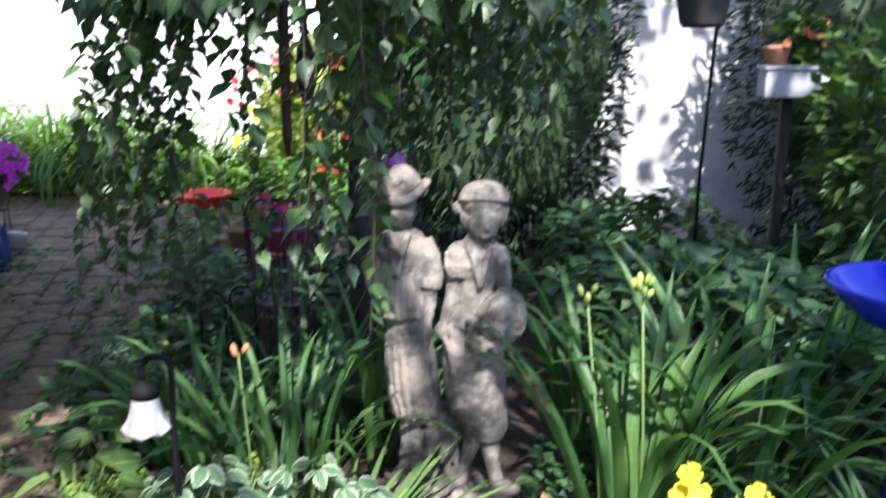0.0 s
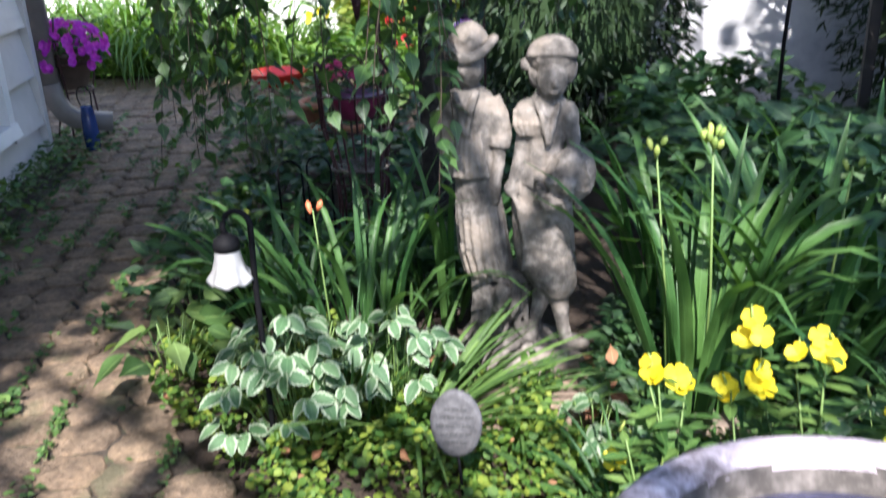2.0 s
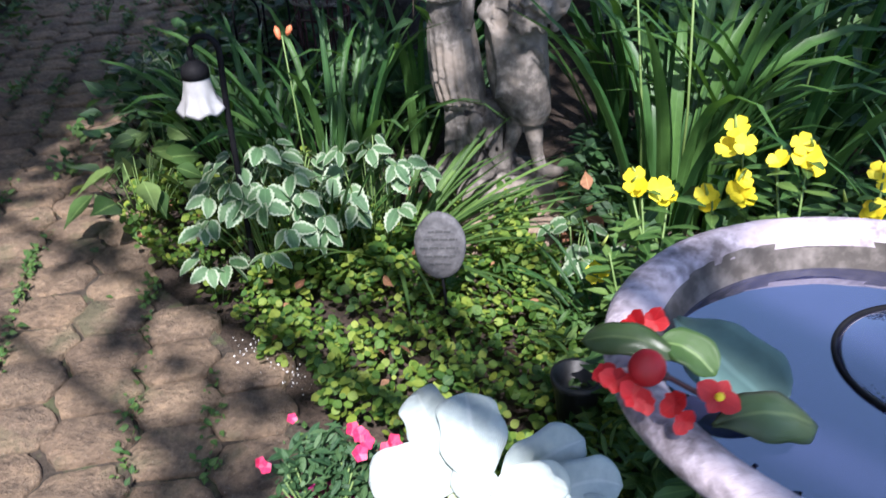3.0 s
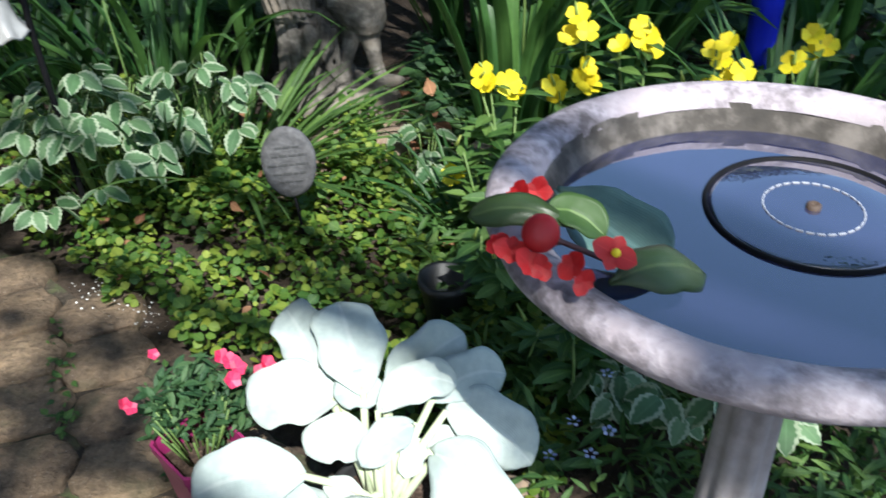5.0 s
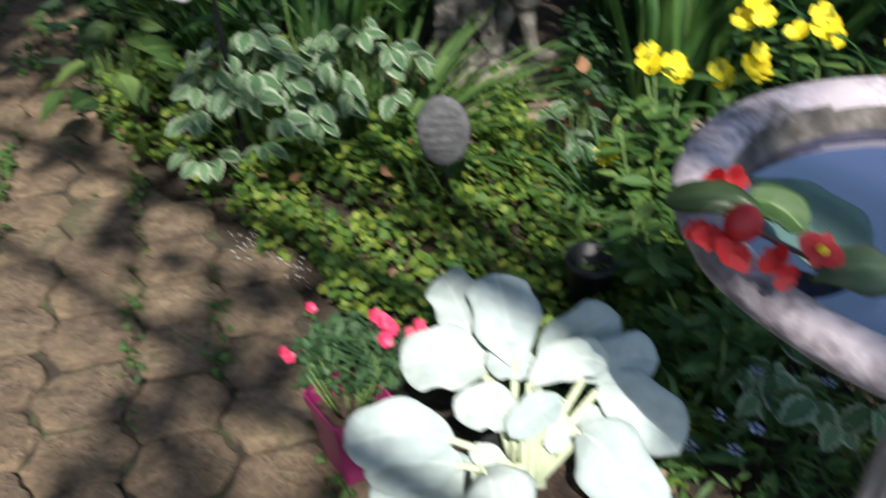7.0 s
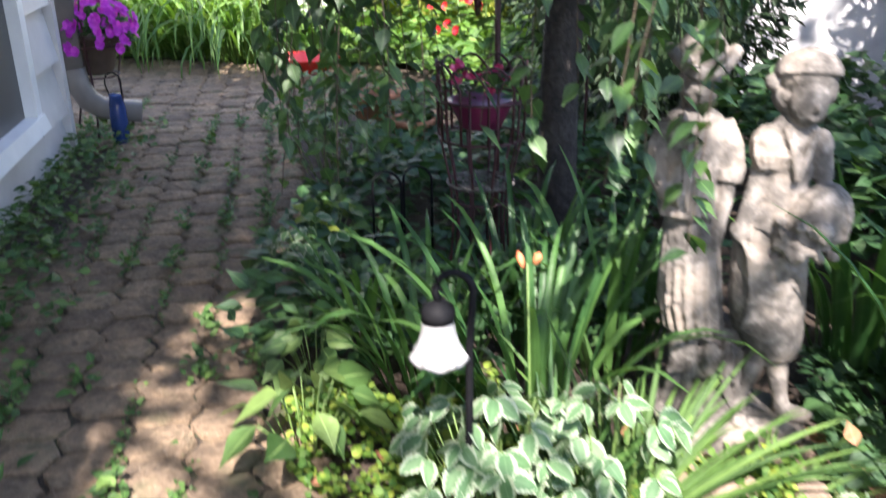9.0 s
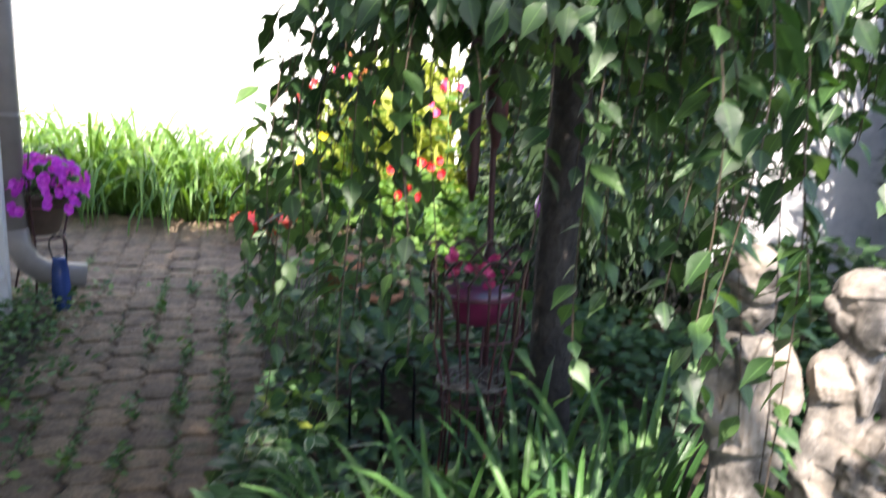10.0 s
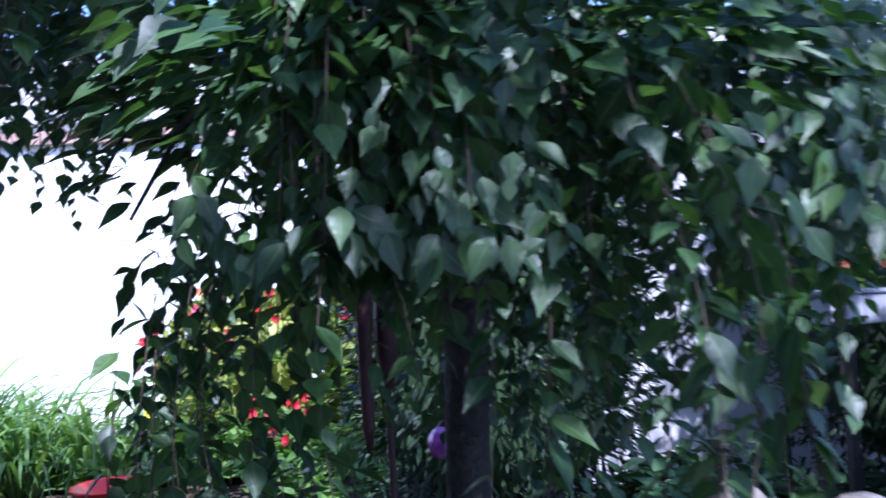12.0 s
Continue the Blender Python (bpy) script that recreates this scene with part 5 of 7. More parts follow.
def make_jenny():
    n = 44000
    x, y = rng.uniform(-1.15, 0.6, n), rng.uniform(0.9, 2.5, n)
    wob = np.array([noise.noise_vector(Vector((a * 9, b * 9, 4)))[:2] for a, b in zip(x, y)]) * 0.09
    k = inside(JENNY, x + wob[:, 0], y + wob[:, 1])
    x, y = x[k], y[k]
    lump = np.array([noise.noise(Vector((a * 6, b * 6, 0))) for a, b in zip(x, y)])
    thin = rng.random(len(x)) < np.clip(0.55 + 1.1 * lump, 0.10, 1)
    x, y, lump = x[thin], y[thin], lump[thin]
    n = len(x)
    z = np.clip(0.024 + 0.10 * (lump + 0.25), 0.006, 0.10) * rng.uniform(0.15, 1.3, n)
    v, f, uv = spread_leaves(ROUND, np.column_stack([x, y, z]), flat_dirs(n, 0.15, 0.35), up_ish(n, 0.6), rng.uniform(0.010, 0.025, n))
    tagged(build("creeping_groundcover", v, f, M_JENNY, uv=uv), "yellow-green round-leaved groundcover carpeting the bed", "groundcover", kind="stuff")
    n = 110
    x, y = rng.uniform(-1.0, 0.6, n), rng.uniform(1.0, 2.3, n)
    k = inside(JENNY, x, y)
    x, y = x[k], y[k]
    n = len(x)
    v, f, uv = spread_leaves(OVATE, np.column_stack([x, y, rng.uniform(0.035, 0.065, n)]), flat_dirs(n, 0.05, 0.2), up_ish(n, 0.5), rng.uniform(0.018, 0.04, n))
    tagged(build("dry_leaves", v, f, M_DEAD, uv=uv), "scattered dry brown leaves on the groundcover", "leaves", kind="stuff")


make_jenny()


def lily_clump(x, y, n, length, width, material=M_LILY, radius=0.09, lean=(0.05, 0.5), bend=(0.5, 2.6), label="clump of arching strap-shaped daylily leaves", az=None, name="daylily_clump", z=0.0, group="daylilies", late=2.3):
    ob = thing(name, label, "plant", (x, y, z), group)
    a = rng.uniform(0, 2 * np.pi, n) if az is None else rng.normal(az[0], az[1], n)
    r = radius * np.sqrt(rng.random(n))
    base = np.column_stack([r * np.cos(a), r * np.sin(a), np.full(n, -0.01)])
    v, f, uv = blades(base, a, rng.uniform(*lean, n), rng.uniform(*bend, n), rng.uniform(0.6, 1.0, n) * length, rng.uniform(0.7, 1.1, n) * width, twist=0.5, late=late)
    for k in range(n):
        build("leaf", v[27 * k:27 * k + 27], f[:16], material, ob, uv=uv[27 * k:27 * k + 27])
    return ob


def scape(parent, base, tip, buds=5, bud_mat=M_BUDS, size=0.034, r=0.0035):
    """Flower stalk with a cluster of buds at its tip."""
    b, t = Vector(base), Vector(tip)
    bm = bmesh.new()
    tube(bm, [b, b.lerp(t, 0.5) + Vector((0.01, 0, 0)), t], [r, r * 0.9, r * 0.7], 7)
    st = part("flower_stalk", bm, M_STEM, parent)
    for k in range(buds):
        a = 2.4 * k
        d = Vector((0.5 * math.cos(a), 0.5 * math.sin(a), 1.0)).normalized()
        p = t + Vector((0.012 * math.cos(a), 0.012 * math.sin(a), -0.012 * (k % 3)))
        s = size * (0.7 + 0.3 * ((k * 7) % 5) / 4)
        bm = bmesh.new()
        tube(bm, [p, p + d * s * 0.3, p + d * s * 0.7, p + d * s], [0.003, 0.0065, 0.0075, 0.002], 7)
        part("bud", bm, bud_mat, st)


c = lily_clump(0.45, 2.14, 54, 0.80, 0.036, radius=0.11, lean=(0.02, 0.35), bend=(0.4, 2.8), az=(0.15, 1.25))
scape(c, (0.02, 0, 0), (0.0, -0.02, 0.72), 8)
scape(c, (-0.06, 0.03, 0), (-0.115, 0.06, 0.68), 3)
c = lily_clump(0.72, 2.30, 45, 0.84, 0.034, radius=0.12, lean=(0.05, 0.5))
scape(c, (0.0, 0, 0), (0.05, -0.02, 0.62), 2)
lily_clump(0.40, 2.75, 36, 0.78, 0.032, radius=0.14)
lily_clump(0.95, 2.75, 40, 0.88, 0.034, radius=0.16)
lily_clump(1.30, 2.25, 40, 0.80, 0.032, radius=0.14)
lily_clump(1.55, 2.85, 40, 0.80, 0.032, radius=0.14)
lily_clump(0.98, 1.85, 45, 0.55, 0.020, radius=0.10)
c = lily_clump(-0.42, 2.32, 30, 0.66, 0.026, radius=0.12, lean=(0.05, 0.5), bend=(0.5, 2.4))
scape(c, (-0.01, -0.25, 0), (-0.013, -0.28, 0.555), 2, M_CORAL, 0.036, 0.0026)
lily_clump(-0.70, 2.46, 26, 0.58, 0.024, radius=0.11, lean=(0.05, 0.5), bend=(0.5, 2.2))
lily_clump(-0.26, 2.70, 28, 0.66, 0.026, radius=0.12, lean=(0.05, 0.5), bend=(0.5, 2.2))
lily_clump(-0.52, 2.80, 28, 0.60, 0.024, radius=0.12)
lily_clump(-0.95, 2.75, 30, 0.46, 0.018, radius=0.10)
lily_clump(-0.21, 2.02, 70, 0.52, 0.013, M_SHRUB, radius=0.06, lean=(0.72, 1.25), bend=(0.4, 1.0), label="low arching tuft of narrow grassy leaves", az=(0.75, 0.95), name="grass_tuft", group="grassy tufts", late=1.5)
lily_clump(0.04, 2.08, 34, 0.30, 0.011, M_SHRUB, radius=0.06, lean=(0.8, 1.3), bend=(0.4, 0.9), label="low arching tuft of narrow grassy leaves", name="grass_tuft", group="grassy tufts", late=1.5)
lily_clump(-0.36, 1.98, 34, 0.42, 0.010, radius=0.05, lean=(0.1, 0.6), bend=(0.3, 1.0), label="thin upright grassy leaves among variegated plants", name="grass_tuft", group="grassy tufts", late=1.5)
lily_clump(0.30, 1.72, 26, 0.34, 0.010, radius=0.04, lean=(0.2, 0.8), bend=(0.8, 1.6), label="small tuft of yellowing grass leaves", name="grass_tuft", group="grassy tufts", late=1.5)


def leaf_clump(name, label, x, y, n, radius, zlo, zhi, material, shape, size, trios=True, stalks=M_STEM, group="", droop=0.0):
    """Stalks from one root, each with a leaf or a trio of leaves."""
    ob = thing(name, label, "plant", (x, y, 0), group)
    pos, dirs, ups, sz = [], [], [], []
    bm = bmesh.new()
    for k in range(n):
        a, r = rng.uniform(0, 2 * math.pi), radius * math.sqrt(rng.random())
        h = zlo + (zhi - zlo) * (1 - 0.6 * (r / radius) ** 2) * rng.uniform(0.6, 1.05)
        p = np.array([r * math.cos(a), r * math.sin(a), h])
        tube(bm, [(p[0] * 0.35, p[1] * 0.35, -0.01), (p[0] * 0.7, p[1] * 0.7, h * 0.65), tuple(p)], 0.0016, 5)
        for j in range(3 if trios else 1):
            b = a + (j - 1) * 1.15 if trios else a
            pos.append(p + 0.006 * np.array([math.cos(b), math.sin(b), 0]))
            dirs.append((math.cos(b), math.sin(b), rng.normal(-0.15 - droop, 0.25)))
            ups.append((rng.normal(0, 0.5), rng.normal(-0.2, 0.5), 1))
            sz.append(rng.uniform(*size))
    part("stalk_tuft", bm, stalks, ob)
    step = 3 if trios else 1
    for k in range(0, len(pos), step):
        v, f, uv = spread_leaves(shape, np.array(pos[k:k + step]), np.array(dirs[k:k + step]), np.array(ups[k:k + step]), np.array(sz[k:k + step]), 1.1)
        build("leaf", v, f, material, ob, uv=uv)
    return ob


VL = "green leaves with creamy white margins in loose trios"
for x, y, n, r, z0, z1 in ((-0.48, 1.95, 52, 0.19, 0.08, 0.33), (-0.26, 2.03, 30, 0.15, 0.08, 0.33), (-0.60, 1.82, 4, 0.06, 0.05, 0.14), (0.62, 1.18, 16, 0.16, 0.06, 0.17), (0.92, 1.20, 16, 0.16, 0.06, 0.2), (0.45, 1.24, 10, 0.10, 0.05, 0.15),
                          (0.23, 1.98, 9, 0.09, 0.06, 0.14), (0.80, 1.75, 18, 0.16, 0.12, 0.30), (1.05, 1.5, 16, 0.16, 0.12, 0.3), (-1.18, 3.0, 16, 0.14, 0.08, 0.26)):
    leaf_clump("variegated_plant", VL, x, y, n, r, z0, z1, M_VARIEG, TOOTHED, (0.036, 0.062), group="variegated plants", droop=0.3)
leaf_clump("hosta", "light green broad-leaved hosta at the path edge", -0.93, 2.15, 26, 0.14, 0.05, 0.20, M_HOSTA, OVATE, (0.08, 0.13), False, group="hostas", droop=0.2)
leaf_clump("hosta", "light green broad-leaved hosta at the path edge", -1.02, 2.48, 20, 0.11, 0.05, 0.17, M_HOSTA, OVATE, (0.07, 0.11), False, group="hostas", droop=0.2)
leaf_clump("bright_plant", "small yellow-green leafy plant by the path", -1.24, 3.34, 20, 0.10, 0.06, 0.20, M_JENNY, OVATE, (0.05, 0.08), group="edge plants")
leaf_clump("edge_plant", "bushy green plant spilling over the path edge", -1.40, 3.95, 40, 0.20, 0.08, 0.42, M_SHRUB, OVATE, (0.05, 0.08), group="edge plants")
leaf_clump("edge_plant", "bushy green plant spilling over the path edge", -1.65, 4.6, 40, 0.22, 0.08, 0.42, M_SHRUB, OVATE, (0.05, 0.08), group="edge plants")


def flower(petals, p, face, size, material, parent, name="flower", cup=0.35, wide=1.0, shape=PETAL, small=1.0):
    """Open flower of a few petals facing the way given."""
    fz = Vector(face).normalized()
    x = fz.orthogonal().normalized()
    y = fz.cross(x)
    d, u = [], []
    turn = rng.uniform(0, 6.3)
    for k in range(petals):
        a = 2 * math.pi * k / petals + turn
        out = x * math.cos(a) + y * math.sin(a)
        d.append(tuple(out + fz * cup))
        u.append(tuple(fz - out * cup))
    v, f, uv = spread_leaves(shape, np.tile(np.array(p, float), (petals, 1)), np.array(d), np.array(u), size * np.where(np.arange(petals) % 2, small, 1.0), wide)
    return build(name, v, f, material, parent, uv=uv)


def primrose(x, y, z, dx=0.0, dy=0.0, blooms=2):
    if blooms:
        ob = thing("yellow_primrose", "yellow primrose flowers on leafy reddish stems", "flower", (x + dx, y + dy, 0), "yellow primroses")
    else:
        ob = thing("leafy_shoot", "leafy green primrose shoot without open flowers", "plant", (x + dx, y + dy, 0), "leafy shoots")
    bm = bmesh.new()
    tip = Vector((-dx, -dy, z))
    tube(bm, [(0, 0, -0.01), (tip.x * 0.4, tip.y * 0.4, z * 0.6), tip], [0.003, 0.0026, 0.002], 6)
    part("stem", bm, M_STEM, ob)
    n = 26
    s = rng.uniform(0.2, 0.95, n)
    a = 2.4 * np.arange(n)
    v, f, uv = spread_leaves(NARROW, np.column_stack([tip.x * s, tip.y * s, z * s]), np.column_stack([np.cos(a), np.sin(a), 0.35 + 0 * a]), up_ish(n, 0.2), rng.uniform(0.045, 0.075, n), 1.3)
    build("foliage", v, f, M_WEED, ob, uv=uv)
    for k in range(blooms):
        q = tip + Vector((rng.normal(0, 0.012), rng.normal(0, 0.012), 0.004 - 0.02 * k))
        flower(4, q, (rng.normal(-0.2, 0.4), -0.7 + rng.normal(0, 0.3), 0.9), rng.uniform(0.020, 0.027), M_YELLOW, ob, cup=rng.uniform(0.1, 0.5), wide=1.15)
    bm = bmesh.new()
    b = tip + Vector((rng.normal(0, 0.012), rng.normal(0, 0.012), 0.004))
    tube(bm, [b, b + Vector((rng.normal(0, 0.008), rng.normal(0, 0.008), 0.022))], [0.004, 0.0015], 6)
    part("bud", bm, M_BUDS, ob)


for x, y, z, n in ((0.515, 1.71, 0.485, 3), (0.628, 1.70, 0.465, 3), (0.578, 1.70, 0.435, 1), (0.514, 1.70, 0.395, 3), (0.345, 1.70, 0.393, 2), (0.325, 1.69, 0.385, 0), (0.398, 1.70, 0.372, 2), (0.475, 1.70, 0.360, 2), (0.760, 1.70, 0.430, 3),
                   (0.950, 1.70, 0.434, 3), (0.806, 1.70, 0.378, 2), (0.905, 1.70, 0.390, 1), (0.750, 1.69, 0.350, 2), (0.288, 1.70, 0.204, 2), (0.480, 1.45, 0.30, 2), (0.435, 1.40, 0.25, 2), (0.60, 1.42, 0.36, 2), (0.68, 1.50, 0.38, 2)):
    primrose(x, y, z, rng.normal(0.03, 0.03), rng.normal(0.0, 0.04), n)
for k in range(26):
    primrose(rng.uniform(0.29, 0.56), rng.uniform(1.22, 1.72), rng.uniform(0.13, 0.27), rng.normal(0.01, 0.02), rng.normal(0.0, 0.02), 0)

# tiny blue flowers under the birdbath
bm_pos = np.column_stack([rng.uniform(0.35, 0.85, 26), rng.uniform(1.0, 1.5, 26), rng.uniform(0.07, 0.12, 26)])
v, f, uv = joined([spread_leaves(ROUND, bm_pos + 0.004 * np.array([math.cos(a), math.sin(a), 0]), np.tile((math.cos(a), math.sin(a), 0.2), (26, 1)), up_ish(26, 0.3), 0.007) for a in np.arange(5) * 1.257])
tagged(build("forget_me_nots", v, f, M_BLUEFLOWER, uv=uv), "tiny pale blue flowers in the low foliage", "flowers", kind="stuff")


# ---- begonia cutting resting in the bowl ----
def make_begonia():
    o = np.array([0.315, 0.765, 0.645])
    ob = thing("begonia_sprig", "begonia sprig with red flowers and dark leaves on the bowl rim", "flower", tuple(o))
    for b, c, t, w, m, cup in (((0.318, 0.790, 0.668), (0.278, 0.800, 0.684), (0.236, 0.808, 0.672), 0.033, M_BEGLEAF, -0.2), ((0.296, 0.806, 0.674), (0.318, 0.800, 0.678), (0.342, 0.786, 0.662), 0.034, M_HOSTA, 0.2),
                               ((0.322, 0.895, 0.640), (0.362, 0.852, 0.626), (0.405, 0.812, 0.606), 0.076, M_BEGTEAL, 0.22), ((0.334, 0.734, 0.656), (0.375, 0.745, 0.664), (0.420, 0.768, 0.634), 0.046, M_BEGLEAF, -0.3)):
        v, f, uv = big_leaf(b, c, t, w, cup, 0.06, (0, -0.35, 0.9))
        lf = build("leaf", v - o, f, m, ob, uv=uv)
        so = lf.modifiers.new("thickness", 'SOLIDIFY')
        so.thickness = 0.0012
    bm = bmesh.new()
    tube(bm, [(0.07, 0.02, -0.022), (0.03, -0.01, 0.012), (-0.01, 0.0, 0.028), (-0.030, -0.008, 0.040)], 0.0022, 6)
    tube(bm, [(0.03, -0.01, 0.012), (0.020, -0.025, 0.024), (0.016, -0.032, 0.032)], 0.0016, 6)
    tube(bm, [(-0.01, 0.0, 0.028), (-0.040, -0.012, 0.034)], 0.0016, 6)
    tube(bm, [(-0.01, 0.0, 0.028), (-0.026, 0.045, 0.020), (-0.030, 0.078, 0.018)], 0.0016, 6)
    part("stem", bm, M_RUST, ob)
    # open flowers in loose groups
    for p, s, n in (((-0.032, 0.080, 0.020), 0.016, 5), ((-0.018, 0.084, 0.022), 0.014, 5), ((-0.044, 0.078, 0.018), 0.012, 4), ((-0.052, -0.014, 0.034), 0.015, 4), ((-0.040, -0.024, 0.028), 0.015, 4), ((-0.062, -0.008, 0.036), 0.011, 4), ((-0.030, -0.026, 0.026), 0.011, 4), ((-0.010, -0.036, 0.034), 0.014, 4), ((-0.004, -0.046, 0.026), 0.011, 4)):
        flower(n, p, (rng.normal(-0.1, 0.35), -0.8, 0.6 + rng.normal(0, 0.2)), s, M_RED, ob, cup=0.35, shape=ROUND, small=0.7, wide=1.1)
    flower(4, (0.020, -0.030, 0.038), (0.1, -0.8, 0.6), 0.018, M_RED, ob, cup=0.2, shape=ROUND, small=0.75, wide=1.0)
    bm = bmesh.new()
    ball(bm, (0.0205, -0.034, 0.041), 0.0035, 2)
    part("flower_eye", bm, M_YELLOW, ob, "yellow flower centre")
    # round hanging flower of two broad petals
    bm = bmesh.new()
    ball(bm, (0, 0, 0), (0.0145, 0.008, 0.0145), 3)
    hang = part("round_flower", bm, M_RED, ob, "round red flower still half closed")
    hang.matrix_local = pose(-0.030, -0.012, 0.046, -28, 0, 8)


make_begonia()


# ---- magenta pot with snapdragons ----
def make_magenta_pot():
    ob = thing("flower_pot", "square magenta plastic pot with pink snapdragons on the paving", "flower pot", (-0.117, 1.074, 0), turn=42)
    bm = bmesh.new()
    rows = []
    for h, z in ((0.032, 0.002), (0.034, 0.006), (0.0462, 0.132), (0.0492, 0.134), (0.0500, 0.150), (0.0462, 0.150), (0.0435, 0.12), (0.043, 0.112)):
        rows.append([bm.verts.new((sx * h, sy * h, z)) for sx, sy in ((-1, -0.86), (-0.86, -1), (0.86, -1), (1, -0.86), (1, 0.86), (0.86, 1), (-0.86, 1), (-1, 0.86))])
    for p, q in zip(rows, rows[1:]):
        for i in range(8):
            bm.faces.new((p[i], p[(i + 1) % 8], q[(i + 1) % 8], q[i]))
    bm.faces.new(rows[0][::-1])
    part("pot", bm, M_MAGENTA, ob, smooth=False)
    bm = bmesh.new()
    bmesh.ops.create_grid(bm, x_segments=10, y_segments=10, size=0.044, matrix=Matrix.Translation((0, 0, 0.118)))
    for v in bm.verts:
        v.co.z += 0.004 * noise.noise(v.co * 60)
    part("soil", bm, M_POTSOIL, ob)
    n = 560
    a, r = rng.uniform(0, 2 * np.pi, n), 0.074 * np.sqrt(rng.random(n))
    p = np.column_stack([r * np.cos(a) + 0.036, r * np.sin(a) + 0.042, 0.136 + rng.uniform(0.0, 0.085, n) * (1 - 0.35 * r / 0.09)])
    p = p[p[:, 0] + p[:, 1] > 0.012]
    n = len(p)
    v, f, uv = spread_leaves(NARROW, p, flat_dirs(n, 0.55, 0.3), up_ish(n, 0.4), rng.uniform(0.018, 0.034, n), 1.3)
    build("foliage", v, f, M_POTGREEN, ob, uv=uv)
    bm = bmesh.new()
    for k in range(16):
        a = 2.4 * k
        tube(bm, [(0.02 * math.cos(a), 0.02 * math.sin(a), 0.12), (0.05 * math.cos(a), 0.05 * math.sin(a), 0.20)], 0.0016, 5)
    part("stem_tuft", bm, M_STEM, ob)
    inv = ob.matrix_world.inverted()
    for x, y, z, s in ((-0.085, 1.158, 0.228, 0.011), (-0.072, 1.15, 0.226, 0.012), (-0.062, 1.14, 0.222, 0.012), (-0.066, 1.117, 0.220, 0.012), (-0.020, 1.135, 0.230, 0.012), (-0.010, 1.130, 0.222, 0.012), (-0.028, 1.128, 0.222, 0.012), (-0.014, 1.122, 0.218, 0.010),
                       (-0.206, 1.086, 0.216, 0.009), (-0.196, 1.084, 0.212, 0.009), (-0.186, 1.18, 0.22, 0.008)):
        flower(5, tuple(inv @ Vector((x, y, z))), (rng.normal(0, 0.3), -0.7, 0.7), s * 1.25, M_PINK, ob, cup=0.7, shape=ROUND)


make_magenta_pot()


# ---- things along the path and farther off ----
def make_petunias():
    x, y = -3.02, 4.84
    ob = thing("petunia_pot", "purple petunias in a brown pot on a red wire stand", "potted plant", (x, y, 0))
    bm = bmesh.new()
    lathe(bm, [(0, 0.27), (0.085, 0.27), (0.10, 0.285), (0.15, 0.43), (0.16, 0.435), (0.16, 0.455), (0.145, 0.455), (0.13, 0.42), (0, 0.415)], 32)
    part("pot", bm, M_BROWNPOT, ob)
    stand = ob
    ob.scale = (1, 1, 1.17)
    for k in range(3):
        a = 2 * math.pi * k / 3 + 0.9
        bm = bmesh.new()
        c, s = math.cos(a), math.sin(a)
        tube(bm, [(0.17 * c, 0.17 * s, 0.0), (0.13 * c, 0.13 * s, 0.12), (0.12 * c, 0.12 * s, 0.24), (0.165 * c, 0.165 * s, 0.40), (0.175 * c, 0.175 * s, 0.56), (0.12 * c, 0.12 * s, 0.63)], 0.006, 7)
        part("leg", bm, M_RUST, stand, "dark red wire leg")
    for z, r in ((0.26, 0.125), (0.40, 0.168)):
        bm = bmesh.new()
        tube(bm, [(r * math.cos(a), r * math.sin(a), z) for a in np.linspace(0, 2 * math.pi, 24, endpoint=False)], 0.005, 6, True)
        part("hoop", bm, M_RUST, stand)
    n = 240
    p = unit(rng.normal(0, 1, (n, 3))) * np.array([0.20, 0.20, 0.10]) * rng.uniform(0.7, 1.0, (n, 1))
    p[:, 2] = np.abs(p[:, 2]) * 1.2 + 0.44 - 0.05 * rng.random(n)
    v, f, uv = spread_leaves(OVATE, p, p - np.array([0, 0, 0.35]), up_ish(n, 0.4), 0.05)
    build("foliage", v, f, M_POTGREEN, ob, uv=uv)
    n = 190
    p = unit(rng.normal(0, 1, (n, 3)))
    p[:, 2] = np.abs(p[:, 2])
    q = p * np.array([0.235, 0.235, 0.13]) * rng.uniform(0.88, 1.05, (n, 1)) + np.array([0, 0, 0.47]) - np.array([0, 0, 0.09]) * (rng.random((n, 1)) < 0.35)
    sets = []
    for i in range(n):
        fz = Vector(p[i] + np.array([0, -0.3, 0.2])).normalized()
        x_, = (fz.orthogonal().normalized(),)
        y_ = fz.cross(x_)
        d = [tuple(x_ * math.cos(a) + y_ * math.sin(a) + fz * 0.3) for a in np.arange(5) * 1.257]
        sets.append(spread_leaves(PETAL, np.tile(q[i], (5, 1)), np.array(d), np.tile(tuple(fz), (5, 1)), rng.uniform(0.02, 0.029)))
    v, f, uv = joined(sets)
    build("blossom", v, f, M_PURPLE, ob, "purple petunia flowers", uv=uv)


make_petunias()

vase = thing("blue_lantern", "slim cobalt blue garden lantern with a wire handle", "lantern", (-2.775, 4.60, 0))
bm = bmesh.new()
lathe(bm, [(0, 0.0), (0.035, 0.0), (0.042, 0.02), (0.045, 0.10), (0.040, 0.20), (0.032, 0.245), (0.036, 0.255), (0.030, 0.26), (0, 0.258)], 28)
part("body", bm, M_BLUEGLASS, vase)
bm = bmesh.new()
tube(bm, [(-0.034, 0, 0.25), (-0.05, 0, 0.30)] + arc((-0.005, 0, 0.32), 0.045, 170, -10, 10) + [(0.034, 0, 0.25)], 0.004, 7)
part("handle", bm, M_BLACK, vase)

